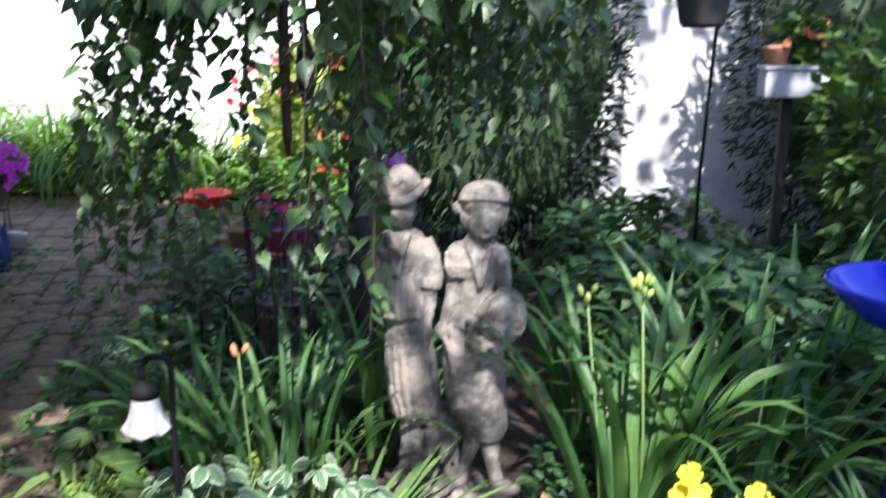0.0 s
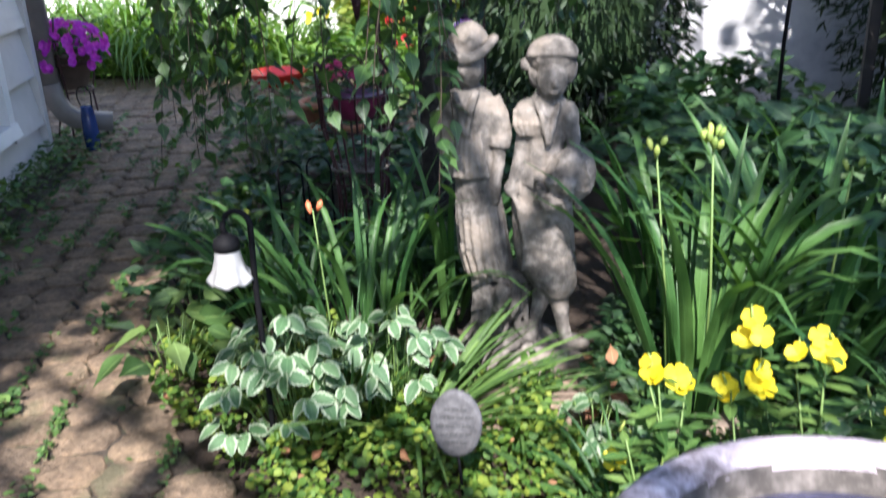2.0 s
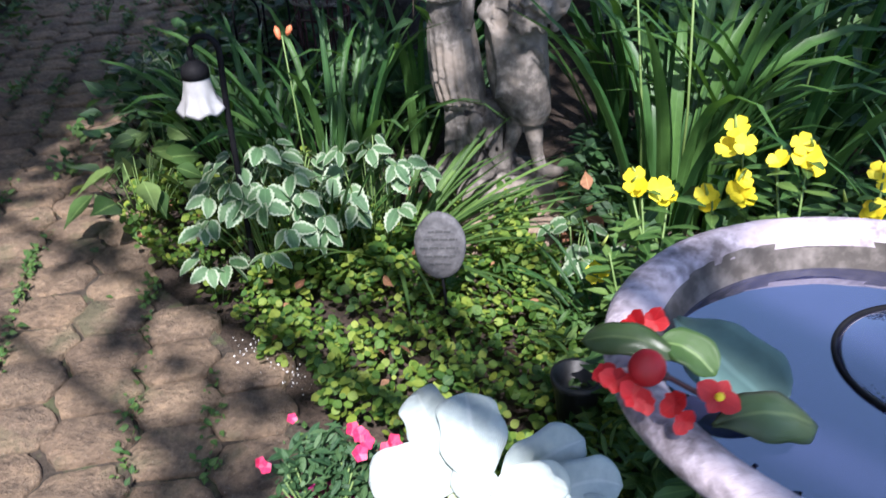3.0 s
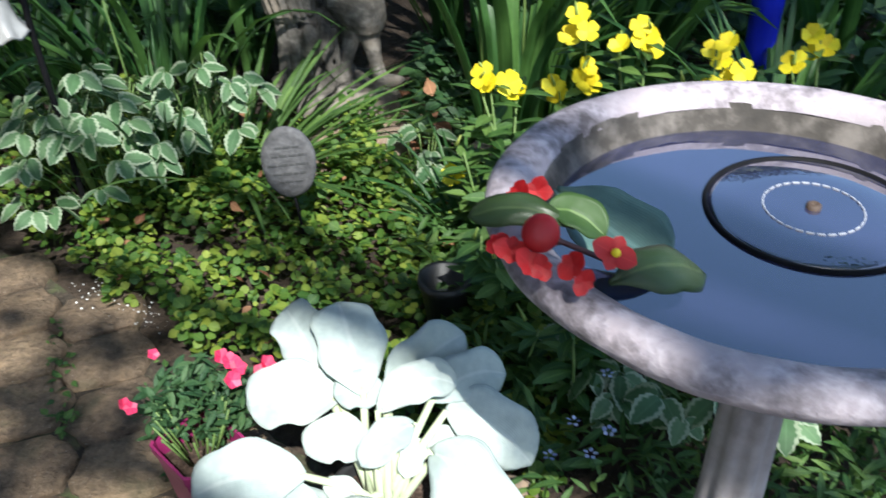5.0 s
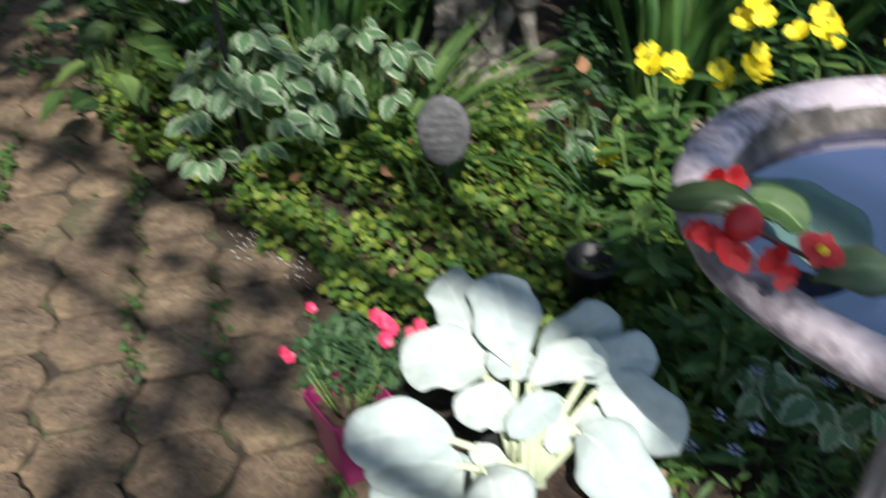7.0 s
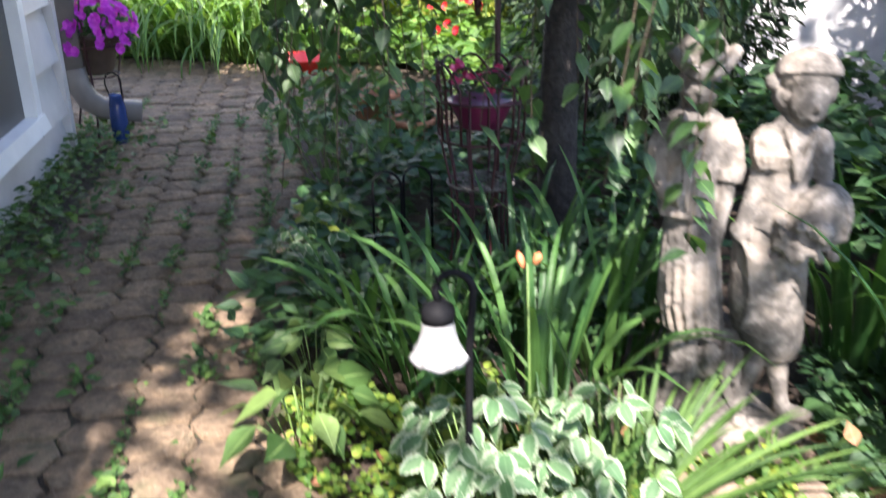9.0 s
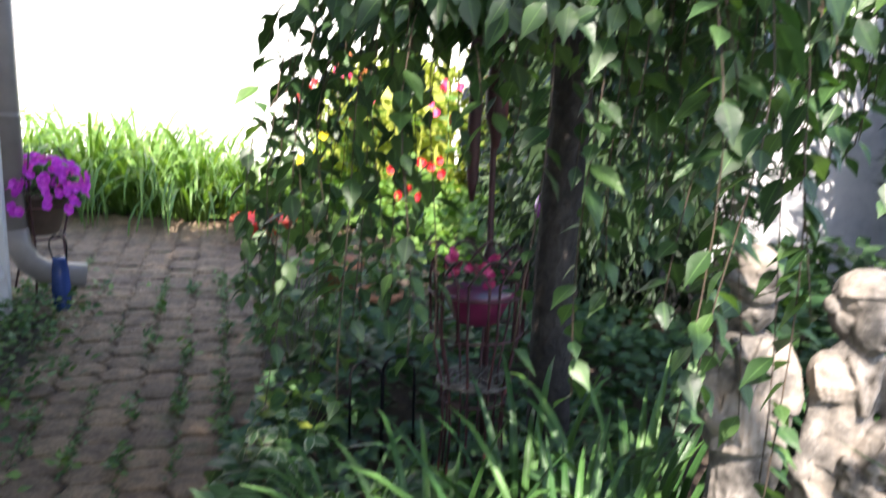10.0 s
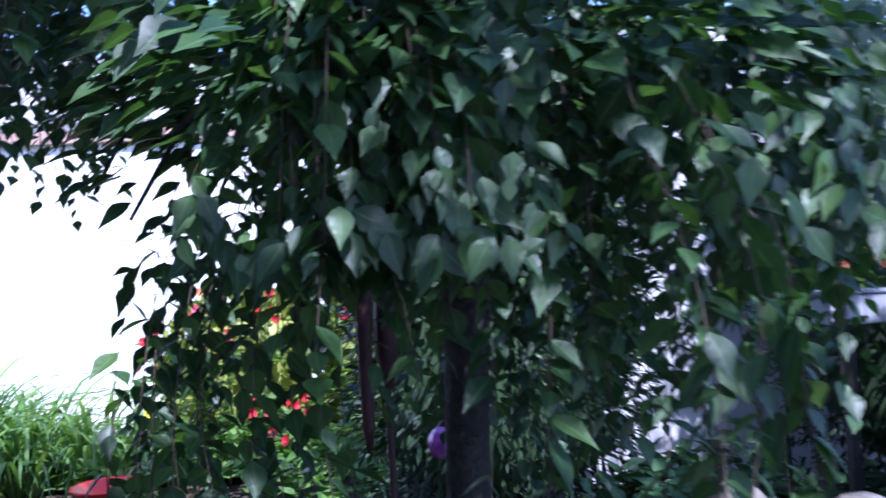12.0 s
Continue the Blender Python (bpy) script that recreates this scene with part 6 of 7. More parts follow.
# cobalt blue birdbath in the bed
blue = thing("blue_birdbath", "cobalt blue glazed bowl on a blue stand among leaves", "birdbath", (1.025, 2.12, -0.03))
bm = bmesh.new()
lathe(bm, [(0, 0.665), (0.06, 0.665), (0.13, 0.70), (0.18, 0.745), (0.196, 0.765), (0.20, 0.772), (0.196, 0.778), (0.187, 0.774), (0.17, 0.752), (0.11, 0.712), (0, 0.69)], 64)
part("bowl", bm, M_COBALT, blue)
bm = bmesh.new()
lathe(bm, [(0, 0), (0.11, 0), (0.12, 0.02), (0.045, 0.06), (0.035, 0.3), (0.04, 0.62), (0.07, 0.668), (0, 0.668)], 28)
part("stand", bm, M_COBALT, blue)

# red dish on pale bricks
stand = thing("brick_pillar", "short pillar of pale sunlit bricks", "pillar", (-2.33, 6.32, 0))
for r in range(1):
    for k in range(4):
        bm = bmesh.new()
        sx, sy = (-1, 1)[k % 2], (-1, 1)[k // 2]
        box(bm, (sx * 0.004 if sx > 0 else -0.124, sy * 0.004 if sy > 0 else -0.124, 0.002 + r * 0.066), (0.124 if sx > 0 else -0.004, 0.124 if sy > 0 else -0.004, 0.062 + r * 0.066), 0.004)
        part("brick", bm, M_BRICK, stand, smooth=False)
dish = thing("red_dish", "shallow bright red dish on a brick pillar", "dish", (-2.33, 6.32, 0.064))
bm = bmesh.new()
lathe(bm, [(0, 0), (0.10, 0), (0.15, 0.025), (0.215, 0.095), (0.225, 0.10), (0.225, 0.112), (0.21, 0.108), (0.14, 0.04), (0, 0.02)], 48, flute=lambda a, z: 1 + (0.02 * math.cos(12 * a) if z > 0.05 else 0))
part("bowl", bm, M_RED_DISH, dish)

# terracotta trough and pots under the tree
for x, y, s, lab in ((-1.55, 5.15, 1.0, "terracotta trough with a stone rim"), (-1.25, 4.75, 0.8, "small terracotta pot on the soil")):
    pot = thing("terracotta_pot", lab, "flower pot", (x, y, 0), "terracotta pots")
    bm = bmesh.new()
    lathe(bm, [(0, 0.0), (0.09 * s, 0.0), (0.13 * s, 0.15 * s), (0.145 * s, 0.152 * s), (0.147 * s, 0.19 * s), (0.13 * s, 0.19 * s), (0.12 * s, 0.16 * s), (0, 0.155 * s)], 32)
    part("pot", bm, M_TERRA, pot)
    n = 70
    p = np.column_stack([rng.normal(0, 0.07 * s, n), rng.normal(0, 0.07 * s, n), 0.17 * s + rng.uniform(0, 0.14, n)])
    v, f, uv = spread_leaves(OVATE, p, flat_dirs(n, 0.3), up_ish(n), 0.06)
    build("foliage", v, f, M_SHRUB, pot, uv=uv)


def make_wire_stand():
    ob = thing("wire_plant_stand", "tall dark red wire plant stand holding a pink flower bowl", "plant stand", (-0.675, 3.14, 0))
    for k in range(10):
        a = 2 * math.pi * k / 10 + 0.2
        c, s = math.cos(a), math.sin(a)
        bm = bmesh.new()
        tube(bm, [(0.10 * c, 0.10 * s, 0.0), (0.085 * c, 0.085 * s, 0.22), (0.095 * c, 0.095 * s, 0.36), (0.13 * c, 0.13 * s, 0.52), (0.135 * c, 0.135 * s, 0.66)] + [(0.135 * math.cos(a + 0.13 * t), 0.135 * math.sin(a + 0.13 * t), 0.66 + 0.07 * math.sin(math.pi * t / 8)) for t in range(1, 9)] + [(0.13 * math.cos(a + 1.047), 0.13 * math.sin(a + 1.047), 0.5)], 0.0042, 6)
        part("upright", bm, M_RUST, ob)
    for z, r in ((0.30, 0.09), (0.50, 0.128), (0.62, 0.137)):
        bm = bmesh.new()
        tube(bm, [(r * math.cos(t), r * math.sin(t), z) for t in np.linspace(0, 2 * math.pi, 24, endpoint=False)], 0.0042, 6, True)
        part("hoop", bm, M_RUST, ob)
    bm = bmesh.new()
    lathe(bm, [(0, 0.53), (0.06, 0.53), (0.095, 0.60), (0.105, 0.612), (0.098, 0.617), (0.08, 0.6), (0, 0.585)], 32)
    part("bowl", bm, M_ROSEBOWL, ob, "magenta flower bowl")
    bm = bmesh.new()
    for r in (0.03, 0.055, 0.08, 0.105):
        tube(bm, [(r * math.cos(t), r * math.sin(t), 0.375 - 0.02 * (r / 0.105) ** -0.3) for t in np.linspace(0, 2 * math.pi, 22, endpoint=False)], 0.004, 6, True)
    for k in range(10):
        t = 0.628 * k
        tube(bm, [(0.02 * math.cos(t), 0.02 * math.sin(t), 0.35), (0.105 * math.cos(t), 0.105 * math.sin(t), 0.357)], 0.003, 5)
    part("wire_tray", bm, M_STATUE, ob, "pale woven wire tray")
    n = 46
    for k in range(13):
        a, r = rng.uniform(0, 6.28), 0.11 * math.sqrt(rng.random())
        flower(5, (r * math.cos(a), r * math.sin(a), 0.64 + rng.uniform(0, 0.07)), (rng.normal(0, 0.5), -0.4, 0.8), 0.022, M_ROSE, ob, cup=0.5)
    p = np.column_stack([rng.normal(0, 0.06, n), rng.normal(0, 0.06, n), 0.62 + rng.uniform(0, 0.06, n)])
    v, f, uv = spread_leaves(OVATE, p, flat_dirs(n, 0.4), up_ish(n), 0.045)
    build("foliage", v, f, M_POTGREEN, ob, uv=uv)


make_wire_stand()

# small wire hoops at the bed edge
for x, y in ((-1.02, 3.3), (-0.93, 3.38)):
    ob = thing("wire_edging", "black wire hoop edging in the bed", "edging", (x, y, 0), "wire hoops")
    bm = bmesh.new()
    tube(bm, [(-0.05, 0, -0.03), (-0.05, 0, 0.26)] + arc((0, 0, 0.27), 0.05, 180, 0, 10) + [(0.05, 0, 0.26), (0.05, 0, -0.03)], 0.0045, 7)
    part("hoop", bm, M_BLACK, ob)

# dark red garden stake with a torch-like head
stake = thing("garden_stake", "dark red metal garden stake with a bulbous head", "garden stake", (-0.66, 3.42, 0))
bm = bmesh.new()
tube(bm, [(0, 0, -0.05), (0.0, 0, 0.5), (-0.005, 0, 1.0), (0, 0, 1.05)], 0.010, 8)
part("pole", bm, M_RUST, stake)
bm = bmesh.new()
lathe(bm, [(0, 0.98), (0.012, 0.99), (0.018, 1.03), (0.034, 1.08), (0.036, 1.16), (0.03, 1.22), (0.014, 1.26), (0.010, 1.42), (0, 1.45)], 20)
part("head", bm, M_RUST, stake)
bm = bmesh.new()
lathe(bm, [(0, 0.60), (0.015, 0.61), (0.022, 0.64), (0.015, 0.68), (0, 0.69)], 16)
part("knob", bm, M_RUST, stake)

chime = thing("wind_chime", "dark red tubular chime hanging from the tree", "wind chime", (-0.72, 3.36, 0))
bm = bmesh.new()
tube(bm, [(0, 0, 0.83), (0, 0, 0.90), (0.0, 0, 1.3), (0, 0, 1.52)], [0.006, 0.017, 0.022, 0.024], 12)
part("body", bm, M_RUST, chime)
bm = bmesh.new()
tube(bm, [(0, 0, 1.52), (0.01, 0, 1.7), (0.05, 0.02, 1.82)], 0.002, 5)
part("cord", bm, M_BLACK, chime)

# purple glass ball on a curled hook
M_GAZE = plain("purple_glass", [(0.20, 0.03, 0.22), (0.38, 0.08, 0.38), (0.55, 0.25, 0.5)], 22, 0.12, relief=0.1)
gaze = thing("gazing_ball", "swirled purple glass ball on a curled rusty hook", "garden ornament", (-0.472, 4.13, 0.03))
bm = bmesh.new()
ball(bm, (0, 0, 0.67), 0.062, 4)
for v in bm.verts:
    d = v.co - Vector((0, 0, 0.67))
    v.co += d.normalized() * 0.002 * math.sin(10 * math.atan2(d.y, d.x) + 40 * d.z)
part("ball", bm, M_GAZE, gaze)
bm = bmesh.new()
lathe(bm, [(0, 0.72), (0.02, 0.725), (0.018, 0.745), (0, 0.75)], 16)
part("cap", bm, M_RUST, gaze)
bm = bmesh.new()
tube(bm, [(0.09, 0, -0.05), (0.09, 0, 0.7), (0.085, 0, 0.86)] + arc((0.04, 0, 0.88), 0.045, -10, 190, 12) + [(0.0, 0, 0.82), (0, 0, 0.75)], 0.0055, 7)
part("hook", bm, M_RUST, gaze)

# shepherd's hook with a dark basket, and a wall planter
hook = thing("shepherd_hook", "tall black shepherd's hook with a dark hanging planter", "plant hook", (0.93, 4.45, 0))
bm = bmesh.new()
tube(bm, [(0, 0, -0.05), (0.0, 0, 0.6), (0.035, 0, 1.4), (0.05, 0, 1.8)] + arc((-0.04, 0, 1.82), 0.09, 0, 170, 10) + [(-0.12, 0, 1.76)], 0.009, 8)
part("pole", bm, M_BLACK, hook)
bm = bmesh.new()
lathe(bm, [(0, 1.31), (0.085, 1.31), (0.10, 1.33), (0.125, 1.47), (0.13, 1.475), (0.12, 1.48), (0, 1.46)], 28, (-0.04, -0.02, 0))
part("basket", bm, M_DARKBOX, hook)
bm = bmesh.new()
for k in range(3):
    a = 2.09 * k
    tube(bm, [(-0.04 + 0.125 * math.cos(a), -0.02 + 0.125 * math.sin(a), 1.475), (-0.12, 0, 1.76)], 0.002, 5)
part("hanger", bm, M_BLACK, hook)
n = 80
p = np.column_stack([-0.04 + rng.normal(0, 0.07, n), -0.02 + rng.normal(0, 0.07, n), 1.47 + rng.uniform(0, 0.16, n)])
v, f, uv = spread_leaves(OVATE, p, flat_dirs(n, 0.2), up_ish(n), 0.07)
build("foliage", v, f, M_SHRUB, hook, uv=uv)

planter = thing("window_box", "grey planter box with a clay pot and orange geraniums", "planter", (1.36, 4.70, 0))
bm = bmesh.new()
box(bm, (-0.13, -0.09, 0.99), (0.16, 0.09, 1.12), 0.008)
part("box", bm, M_GREYBOX, planter, smooth=False)
bm = bmesh.new()
box(bm, (-0.14, -0.10, 1.12), (0.17, 0.10, 1.14), 0.005)
part("rim", bm, M_GREYBOX, planter, smooth=False)
bm = bmesh.new()
box(bm, (-0.02, 0.02, -0.05), (0.03, 0.07, 0.99), 0.004)
part("post", bm, M_DARKBOX, planter, smooth=False)
bm = bmesh.new()
lathe(bm, [(0, 1.13), (0.045, 1.13), (0.06, 1.21), (0.065, 1.215), (0.065, 1.235), (0, 1.225)], 20, (-0.07, 0, 0))
part("clay_pot", bm, M_TERRA, planter)
n = 130
p = np.column_stack([rng.normal(0.05, 0.07, n), rng.normal(0, 0.05, n), 1.14 + rng.uniform(0, 0.22, n)])
v, f, uv = spread_leaves(ROUND, p, flat_dirs(n, 0.3), up_ish(n), 0.055)
build("foliage", v, f, M_SHRUB, planter, uv=uv)
for k in range(7):
    flower(5, (rng.normal(0.06, 0.05), -0.06, 1.22 + rng.uniform(0, 0.12)), (0, -1, 0.5), 0.022, M_CORAL, planter, cup=0.4)

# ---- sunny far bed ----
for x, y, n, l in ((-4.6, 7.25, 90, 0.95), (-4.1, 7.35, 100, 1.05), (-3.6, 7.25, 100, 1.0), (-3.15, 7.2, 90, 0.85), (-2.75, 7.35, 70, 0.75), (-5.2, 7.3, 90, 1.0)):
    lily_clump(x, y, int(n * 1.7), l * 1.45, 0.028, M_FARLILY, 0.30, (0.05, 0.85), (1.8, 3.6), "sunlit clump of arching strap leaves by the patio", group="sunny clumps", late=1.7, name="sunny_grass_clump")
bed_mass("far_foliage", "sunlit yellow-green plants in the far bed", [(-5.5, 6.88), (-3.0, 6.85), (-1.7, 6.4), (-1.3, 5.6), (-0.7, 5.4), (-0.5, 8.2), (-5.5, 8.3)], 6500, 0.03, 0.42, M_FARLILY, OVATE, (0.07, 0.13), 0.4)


def tall_flower(x, y, h, material, lab):
    ob = thing("tall_flower", lab, "flower", (x, y, 0), "tall far flowers")
    bm = bmesh.new()
    tube(bm, [(0, 0, -0.02), (0.02, 0, h * 0.6), (0.0, 0.01, h)], 0.006, 6)
    part("stem", bm, M_STEM, ob)
    n = 40
    s = rng.uniform(0.15, 0.9, n)
    a = 2.4 * np.arange(n)
    v, f, uv = spread_leaves(OVATE, np.column_stack([0 * s, 0 * s, h * s]), np.column_stack([np.cos(a), np.sin(a), 0.3 + 0 * a]), up_ish(n, 0.3), rng.uniform(0.09, 0.15, n))
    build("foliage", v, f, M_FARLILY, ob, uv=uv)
    for k in range(6):
        flower(6, (rng.normal(0, 0.08), rng.normal(0, 0.08), h - rng.uniform(0, 0.3)), (rng.normal(0, 0.5), -0.8, 0.4), 0.036, material, ob, cup=0.4)


for x, y, h, m in ((-2.25, 7.0, 1.05, M_RED), (-2.0, 7.3, 1.2, M_PINK), (-1.75, 7.0, 1.0, M_RED), (-1.5, 7.25, 1.25, M_RED), (-1.2, 7.0, 1.1, M_PINK), (-1.0, 7.3, 1.3, M_RED), (-2.1, 6.75, 0.75, M_YELLOW), (-1.45, 6.7, 0.7, M_RED), (-1.9, 7.6, 1.35, M_CORAL), (-1.3, 6.4, 0.6, M_RED)):
    tall_flower(x, y, h, m, "tall flowering plant with bright blooms in the far bed" if m is not M_YELLOW else "yellow flowering plant in the far sunny bed")

# ---- edging stones at the front of the bed ----
for x, y, sx, sy, a in ((0.375, 0.94, 0.075, 0.05, 10), (0.70, 0.84, 0.09, 0.06, -8), (0.88, 0.78, 0.11, 0.07, 5), (1.12, 0.80, 0.10, 0.06, 0), (0.30, 1.03, 0.06, 0.05, 40)):
    bm = bmesh.new()
    loft(bm, [(0, 0, -0.03, sx * 0.95, sy * 0.95), (0, 0, 0.01, sx, sy), (0, 0, 0.032, sx * 0.96, sy * 0.94), (0, 0, 0.040, sx * 0.82, sy * 0.8)], 14)
    for v in bm.verts:
        v.co += 0.012 * noise.noise_vector(Vector((v.co.x * 9 + x * 5, v.co.y * 9 + y, v.co.z * 9)))
    ob = part("edging_stone", bm, M_STONE, smooth=False)
    ob.matrix_world = pose(x, y, 0, 0, 0, a)
    tagged(ob, "flat brown edging stone at the front of the bed", "stone", "edging stones")

# glazed pot at the foot of the birdbath
foot_pot = thing("glazed_pot", "pale green and white glazed pot of soil beside the birdbath", "flower pot", (0.440, 0.766, 0))
bm = bmesh.new()
lathe(bm, [(0, 0.0), (0.06, 0.0), (0.066, 0.01), (0.078, 0.06), (0.086, 0.088), (0.093, 0.092), (0.094, 0.098), (0.090, 0.102), (0.082, 0.098), (0.076, 0.07), (0, 0.068)], 48)
part("pot", bm, M_CELADON, foot_pot)
bm = bmesh.new()
lathe(bm, [(0, 0.085), (0.04, 0.082), (0.079, 0.078)], 32)
for v in bm.verts:
    v.co.z += 0.006 * noise.noise(v.co * 60)
part("soil", bm, M_SOIL, foot_pot)

# dark half-buried cup beside the groundcover
cup = thing("dark_pot", "small dark plastic pot half hidden in the groundcover", "flower pot", (0.244, 1.456, 0))
bm = bmesh.new()
lathe(bm, [(0, 0.0), (0.030, 0.0), (0.044, 0.105), (0.048, 0.108), (0.048, 0.122), (0.040, 0.12), (0.037, 0.08), (0, 0.075)], 24)
part("pot", bm, M_NURSERY, cup)

# white grit and dry leaves on bare soil
n = 100
u = rng.random(n)
p = np.column_stack([-0.29 - 0.18 * u + rng.normal(0, 0.018, n), 1.50 + 0.15 * u + rng.normal(0, 0.018, n), rng.uniform(0.000, 0.006, n)])
v, f, uv = spread_leaves(DIAMOND, p, flat_dirs(n, 0, 0.3), up_ish(n, 0.4), rng.uniform(0.002, 0.0055, n))
tagged(build("white_grit", v, f, M_TRIM, uv=uv), "white grit scattered on dark soil by the path", "grit", kind="stuff")
for x, y, z, a, tilt in ((0.235, 2.20, 0.05, 0.4, 0.7), (0.26, 2.26, 0.09, 1.9, 0.9), (0.22, 2.32, 0.05, 2.8, 0.5), (-0.20, 2.30, 0.04, 4.0, 0.5), (-0.16, 2.24, 0.05, 5.2, 0.8), (0.30, 2.12, 0.06, 3.3, 0.6), (0.20, 2.05, 0.05, 1.0, 0.4)):
    v, f, uv = spread_leaves(OVATE, np.zeros((1, 3)), np.array([[math.cos(a), math.sin(a), tilt]]), np.array([[-0.3, -0.8, 0.6]]), np.array([0.055]), 1.1)
    ob = tagged(build("dry_leaf", v, f, M_DEAD, uv=uv), "curled orange-brown dry leaf beside the statue", "leaf", "dry leaves by the statue")
    ob.location = (x, y, z)
for x, y, sx, sy, a in ((0.44, 1.98, 0.06, 0.04, 20), (0.52, 2.06, 0.07, 0.05, -15), (0.36, 2.02, 0.05, 0.04, 50), (-0.02, 2.12, 0.07, 0.045, 5), (0.15, 2.10, 0.06, 0.05, 70)):
    bm = bmesh.new()
    loft(bm, [(0, 0, -0.03, sx * 0.95, sy * 0.95), (0, 0, 0.03, sx, sy), (0, 0, 0.06, sx * 0.9, sy * 0.88), (0, 0, 0.072, sx * 0.6, sy * 0.6)], 12)
    for v in bm.verts:
        v.co += 0.014 * noise.noise_vector(Vector((v.co.x * 12 + x * 9, v.co.y * 12 + y, v.co.z * 12)))
    ob = part("garden_stone", bm, M_STONE, smooth=False)
    ob.matrix_world = pose(x, y, 0, 0, 0, a)
    tagged(ob, "rough pinkish-brown stone among the plants", "stone", "stones in the bed")

# ---- weeds in the joints and along the house ----
n = 1500
s, d = rng.uniform(-0.4, 3.5, n), np.abs(rng.normal(0.10, 0.14, n)) + 0.05
xy = CORNER[None] - U[None] * s[:, None] + N[None] * d[:, None]
v1 = spread_leaves(OVATE, np.column_stack([xy, rng.uniform(0.01, 0.10, n)]), flat_dirs(n, 0.3), up_ish(n), rng.uniform(0.03, 0.06, n))
n = 9000
k = rng.integers(0, 170, n)
cx = rng.uniform(-3.3, 0.3, 170)
cy = rng.uniform(0.9, 5.6, 170)
col = (np.round((cx * N[0] + cy * N[1]) / 0.1545) + 0.5) * 0.1545
al = cx * U[0] + cy * U[1]
w = np.column_stack([col[k] + rng.normal(0, 0.012, n), al[k] + rng.normal(0, 0.10, n)])
xy = w[:, :1] * N[None] + w[:, 1:] * U[None]
keep = inside(PAVING, xy[:, 0], xy[:, 1])
xy = xy[keep]
n = len(xy)
v2 = spread_leaves(OVATE, np.column_stack([xy, rng.uniform(0.001, 0.012, n)]), flat_dirs(n, 0.25), up_ish(n), rng.uniform(0.008, 0.025, n))
cx, cy = rng.uniform(-2.6, -1.15, 46), rng.uniform(1.9, 5.6, 46)
col = (np.round((cx * N[0] + cy * N[1]) / 0.1545) + 0.5) * 0.1545
al = cx * U[0] + cy * U[1]
k = rng.integers(0, 46, 1300)
w = np.column_stack([col[k] + rng.normal(0, 0.018, 1300), al[k] + rng.normal(0, 0.045, 1300)])
xy = w[:, :1] * N[None] + w[:, 1:] * U[None]
xy = xy[inside(PAVING, xy[:, 0], xy[:, 1])]
n = len(xy)
v3 = spread_leaves(OVATE, np.column_stack([xy, rng.uniform(0.005, 0.05, n)]), flat_dirs(n, 0.45), up_ish(n), rng.uniform(0.018, 0.042, n))
v, f, uv = joined([v1, v2, v3])
tagged(build("weeds", v, f, M_WEED, uv=uv), "small green weeds in paver joints and along the house", "weeds", kind="stuff")
n = 60
al, col = rng.uniform(1.2, 6.2, n), rng.uniform(-1.4, 0.2, n)
xy = col[:, None] * N[None] + al[:, None] * U[None]
keep = inside(PAVING, xy[:, 0], xy[:, 1])
xy = xy[keep]
n = len(xy)
v, f, uv = spread_leaves(OVATE, np.column_stack([xy, np.full(n, 0.004)]), flat_dirs(n, 0.0, 0.1), up_ish(n, 0.2), rng.uniform(0.02, 0.045, n))
tagged(build("fallen_leaves", v, f, M_HOSTA, uv=uv), "a few fallen pale leaves on the pavers", "leaves", kind="stuff")


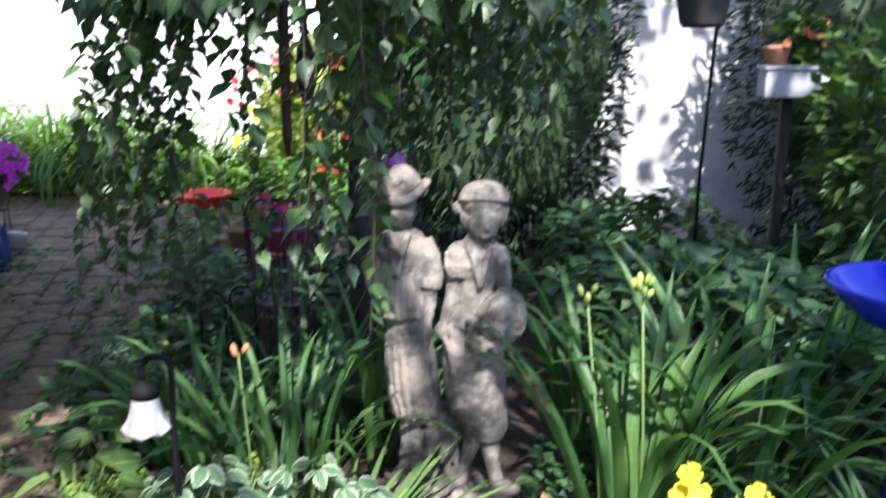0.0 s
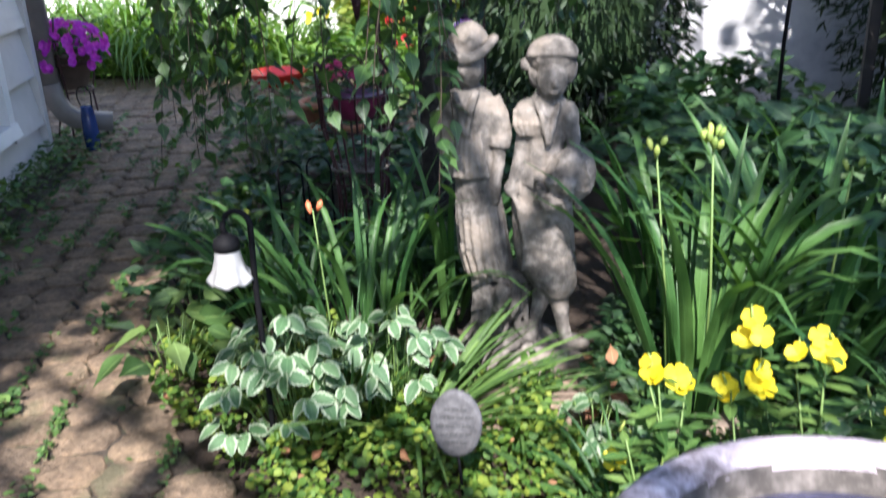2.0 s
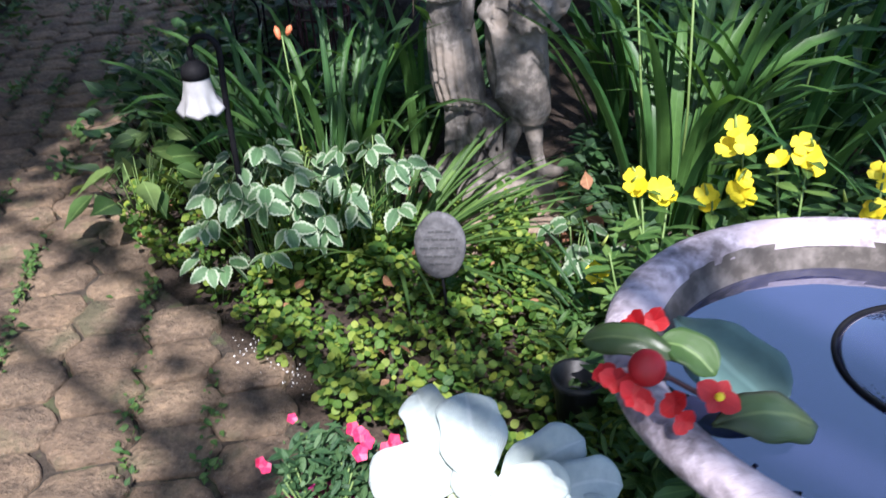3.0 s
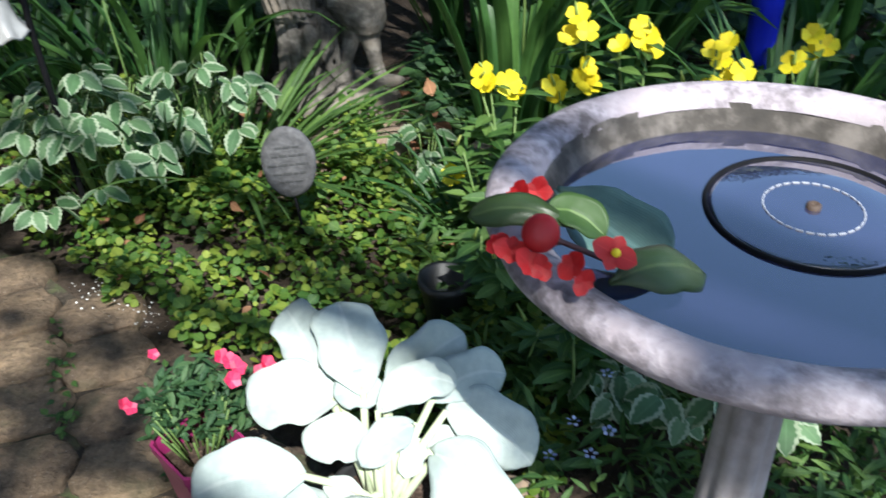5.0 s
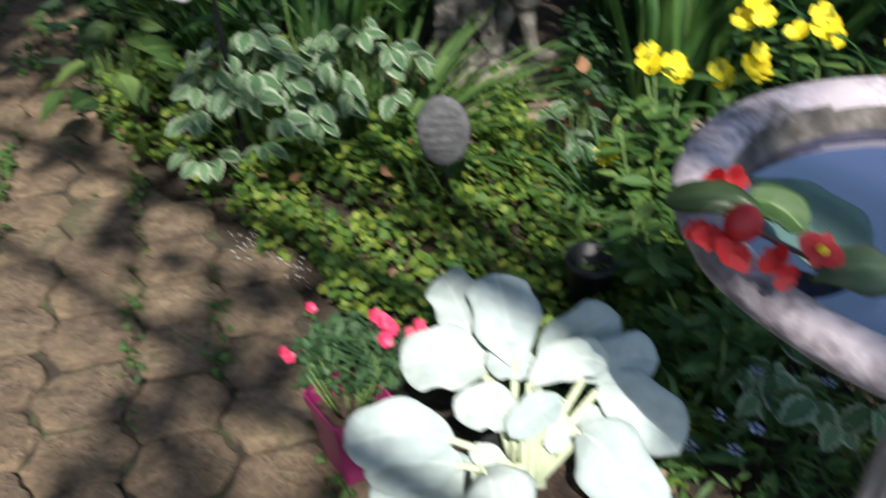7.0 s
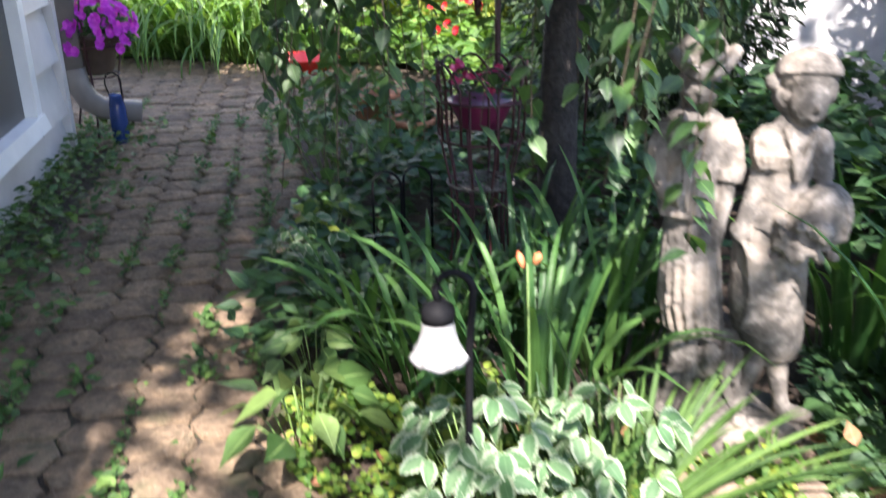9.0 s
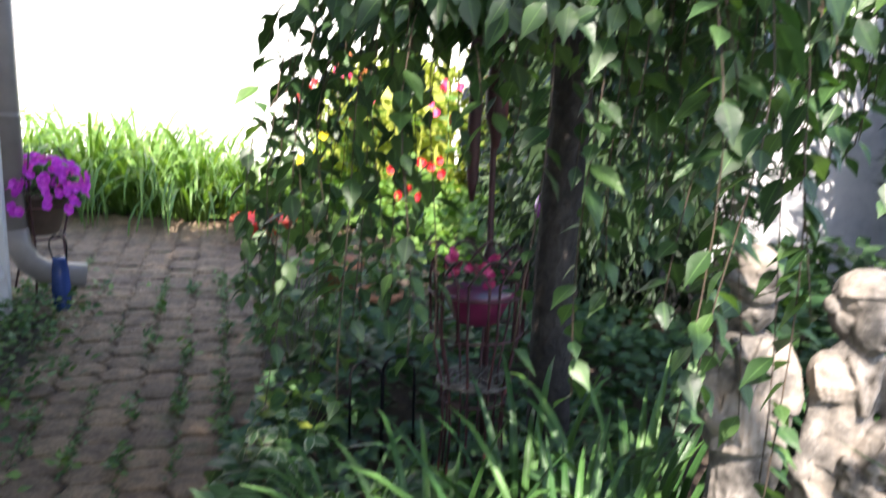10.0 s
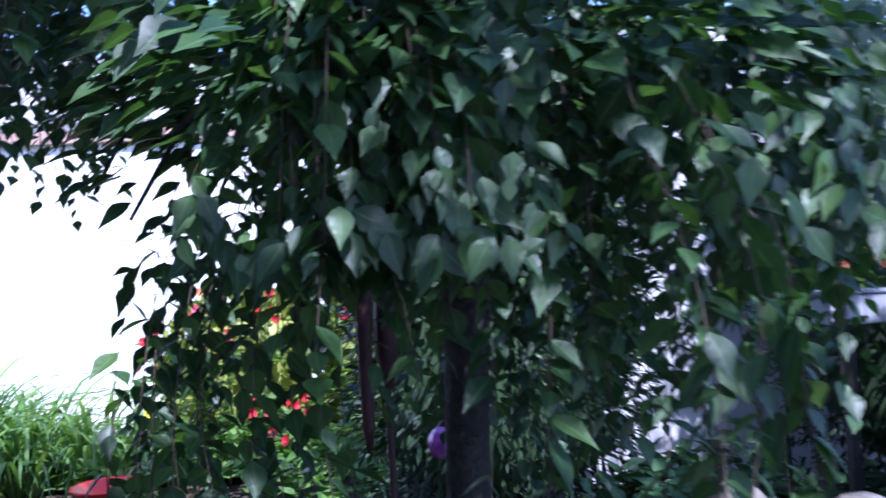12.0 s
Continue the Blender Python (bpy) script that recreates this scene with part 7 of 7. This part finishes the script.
# ---- six-sided pavers ----
def paver_mesh(k):
    """A worn paver with rounded rim, wider across the path than along it."""
    r = random.Random(k)
    a, b = 0.0935, 0.0680
    outline = [(-a, 0), (-a * 0.62, b), (a * 0.62, b), (a, 0), (a * 0.62, -b), (-a * 0.62, -b)]
    pts = []
    for i in range(6):
        p, q = Vector(outline[i]), Vector(outline[(i + 1) % 6])
        for t in (0.07, 0.28, 0.5, 0.72, 0.93):
            pts.append(p.lerp(q, t) * (r.uniform(0.90, 0.94) if r.random() < 0.16 else r.uniform(0.945, 1.0)))
    verts, faces, n = [], [], len(pts)
    for f, z in ((1.0, -0.05), (1.0, -0.009), (0.982, -0.002), (0.93, 0.001)):
        for p in pts:
            verts.append((p.x * f, p.y * f, z + (r.uniform(-0.003, 0.002) if z > -0.02 else 0)))
    verts.append((0, 0, 0.003))
    for row in range(3):
        for i in range(n):
            j = (i + 1) % n
            faces.append((row * n + i, row * n + j, (row + 1) * n + j, (row + 1) * n + i))
    for i in range(n):
        faces.append((3 * n + i, 3 * n + (i + 1) % n, 4 * n))
    return verts, faces


def make_paving():
    """The nearest pavers are pieces of their own; the rest, farther off, are joined."""
    path = thing("pavement", "worn six-sided brown concrete pavers with mossy joints", "pavement", kind="structure")
    kinds = []
    for k in range(14):
        vs, fs = paver_mesh(k)
        me = bpy.data.meshes.new("paver")
        me.from_pydata(vs, [], fs)
        me.materials.append(M_PAVER)
        me.polygons.foreach_set("use_smooth", [True] * len(me.polygons))
        kinds.append((me, np.array(vs), fs))
    spots = []
    for i in range(-60, 60):
        for j in range(-60, 80):
            c, a = i * 0.1545, j * 0.140 + (0.070 if i % 2 else 0)
            x, y = c * N[0] + a * U[0], c * N[1] + a * U[1]
            if inside(PAVING, np.array([x]), np.array([y]))[0]:
                spots.append((x, y))
    spots.sort(key=lambda p: (p[0] + 0.6) ** 2 + (p[1] - 1.6) ** 2)
    turn = math.degrees(math.atan2(N[1], N[0]))
    rest_v, rest_f, k0 = [], [], 0
    r = random.Random(3)
    for n, (x, y) in enumerate(spots):
        me, vs, fs = kinds[r.randrange(14)]
        m = pose(x + r.uniform(-0.004, 0.004), y + r.uniform(-0.004, 0.004), r.uniform(-0.006, 0.005), r.uniform(-2.0, 2.0), r.uniform(-2.0, 2.0), turn + r.uniform(-5, 5) + 180 * r.randrange(2))
        if n < 300:
            ob = new("paver", me)
            ob.parent = path
            ob.matrix_world = m
        else:
            rest_v.append(vs @ np.array(m.to_3x3()).T + np.array(m.translation))
            rest_f += [tuple(i + k0 for i in f) for f in fs]
            k0 += len(vs)
    if rest_v:
        far = build("far_pavers", np.concatenate(rest_v), rest_f, M_PAVER, path)
        tagged(far, kind="stuff")


make_paving()
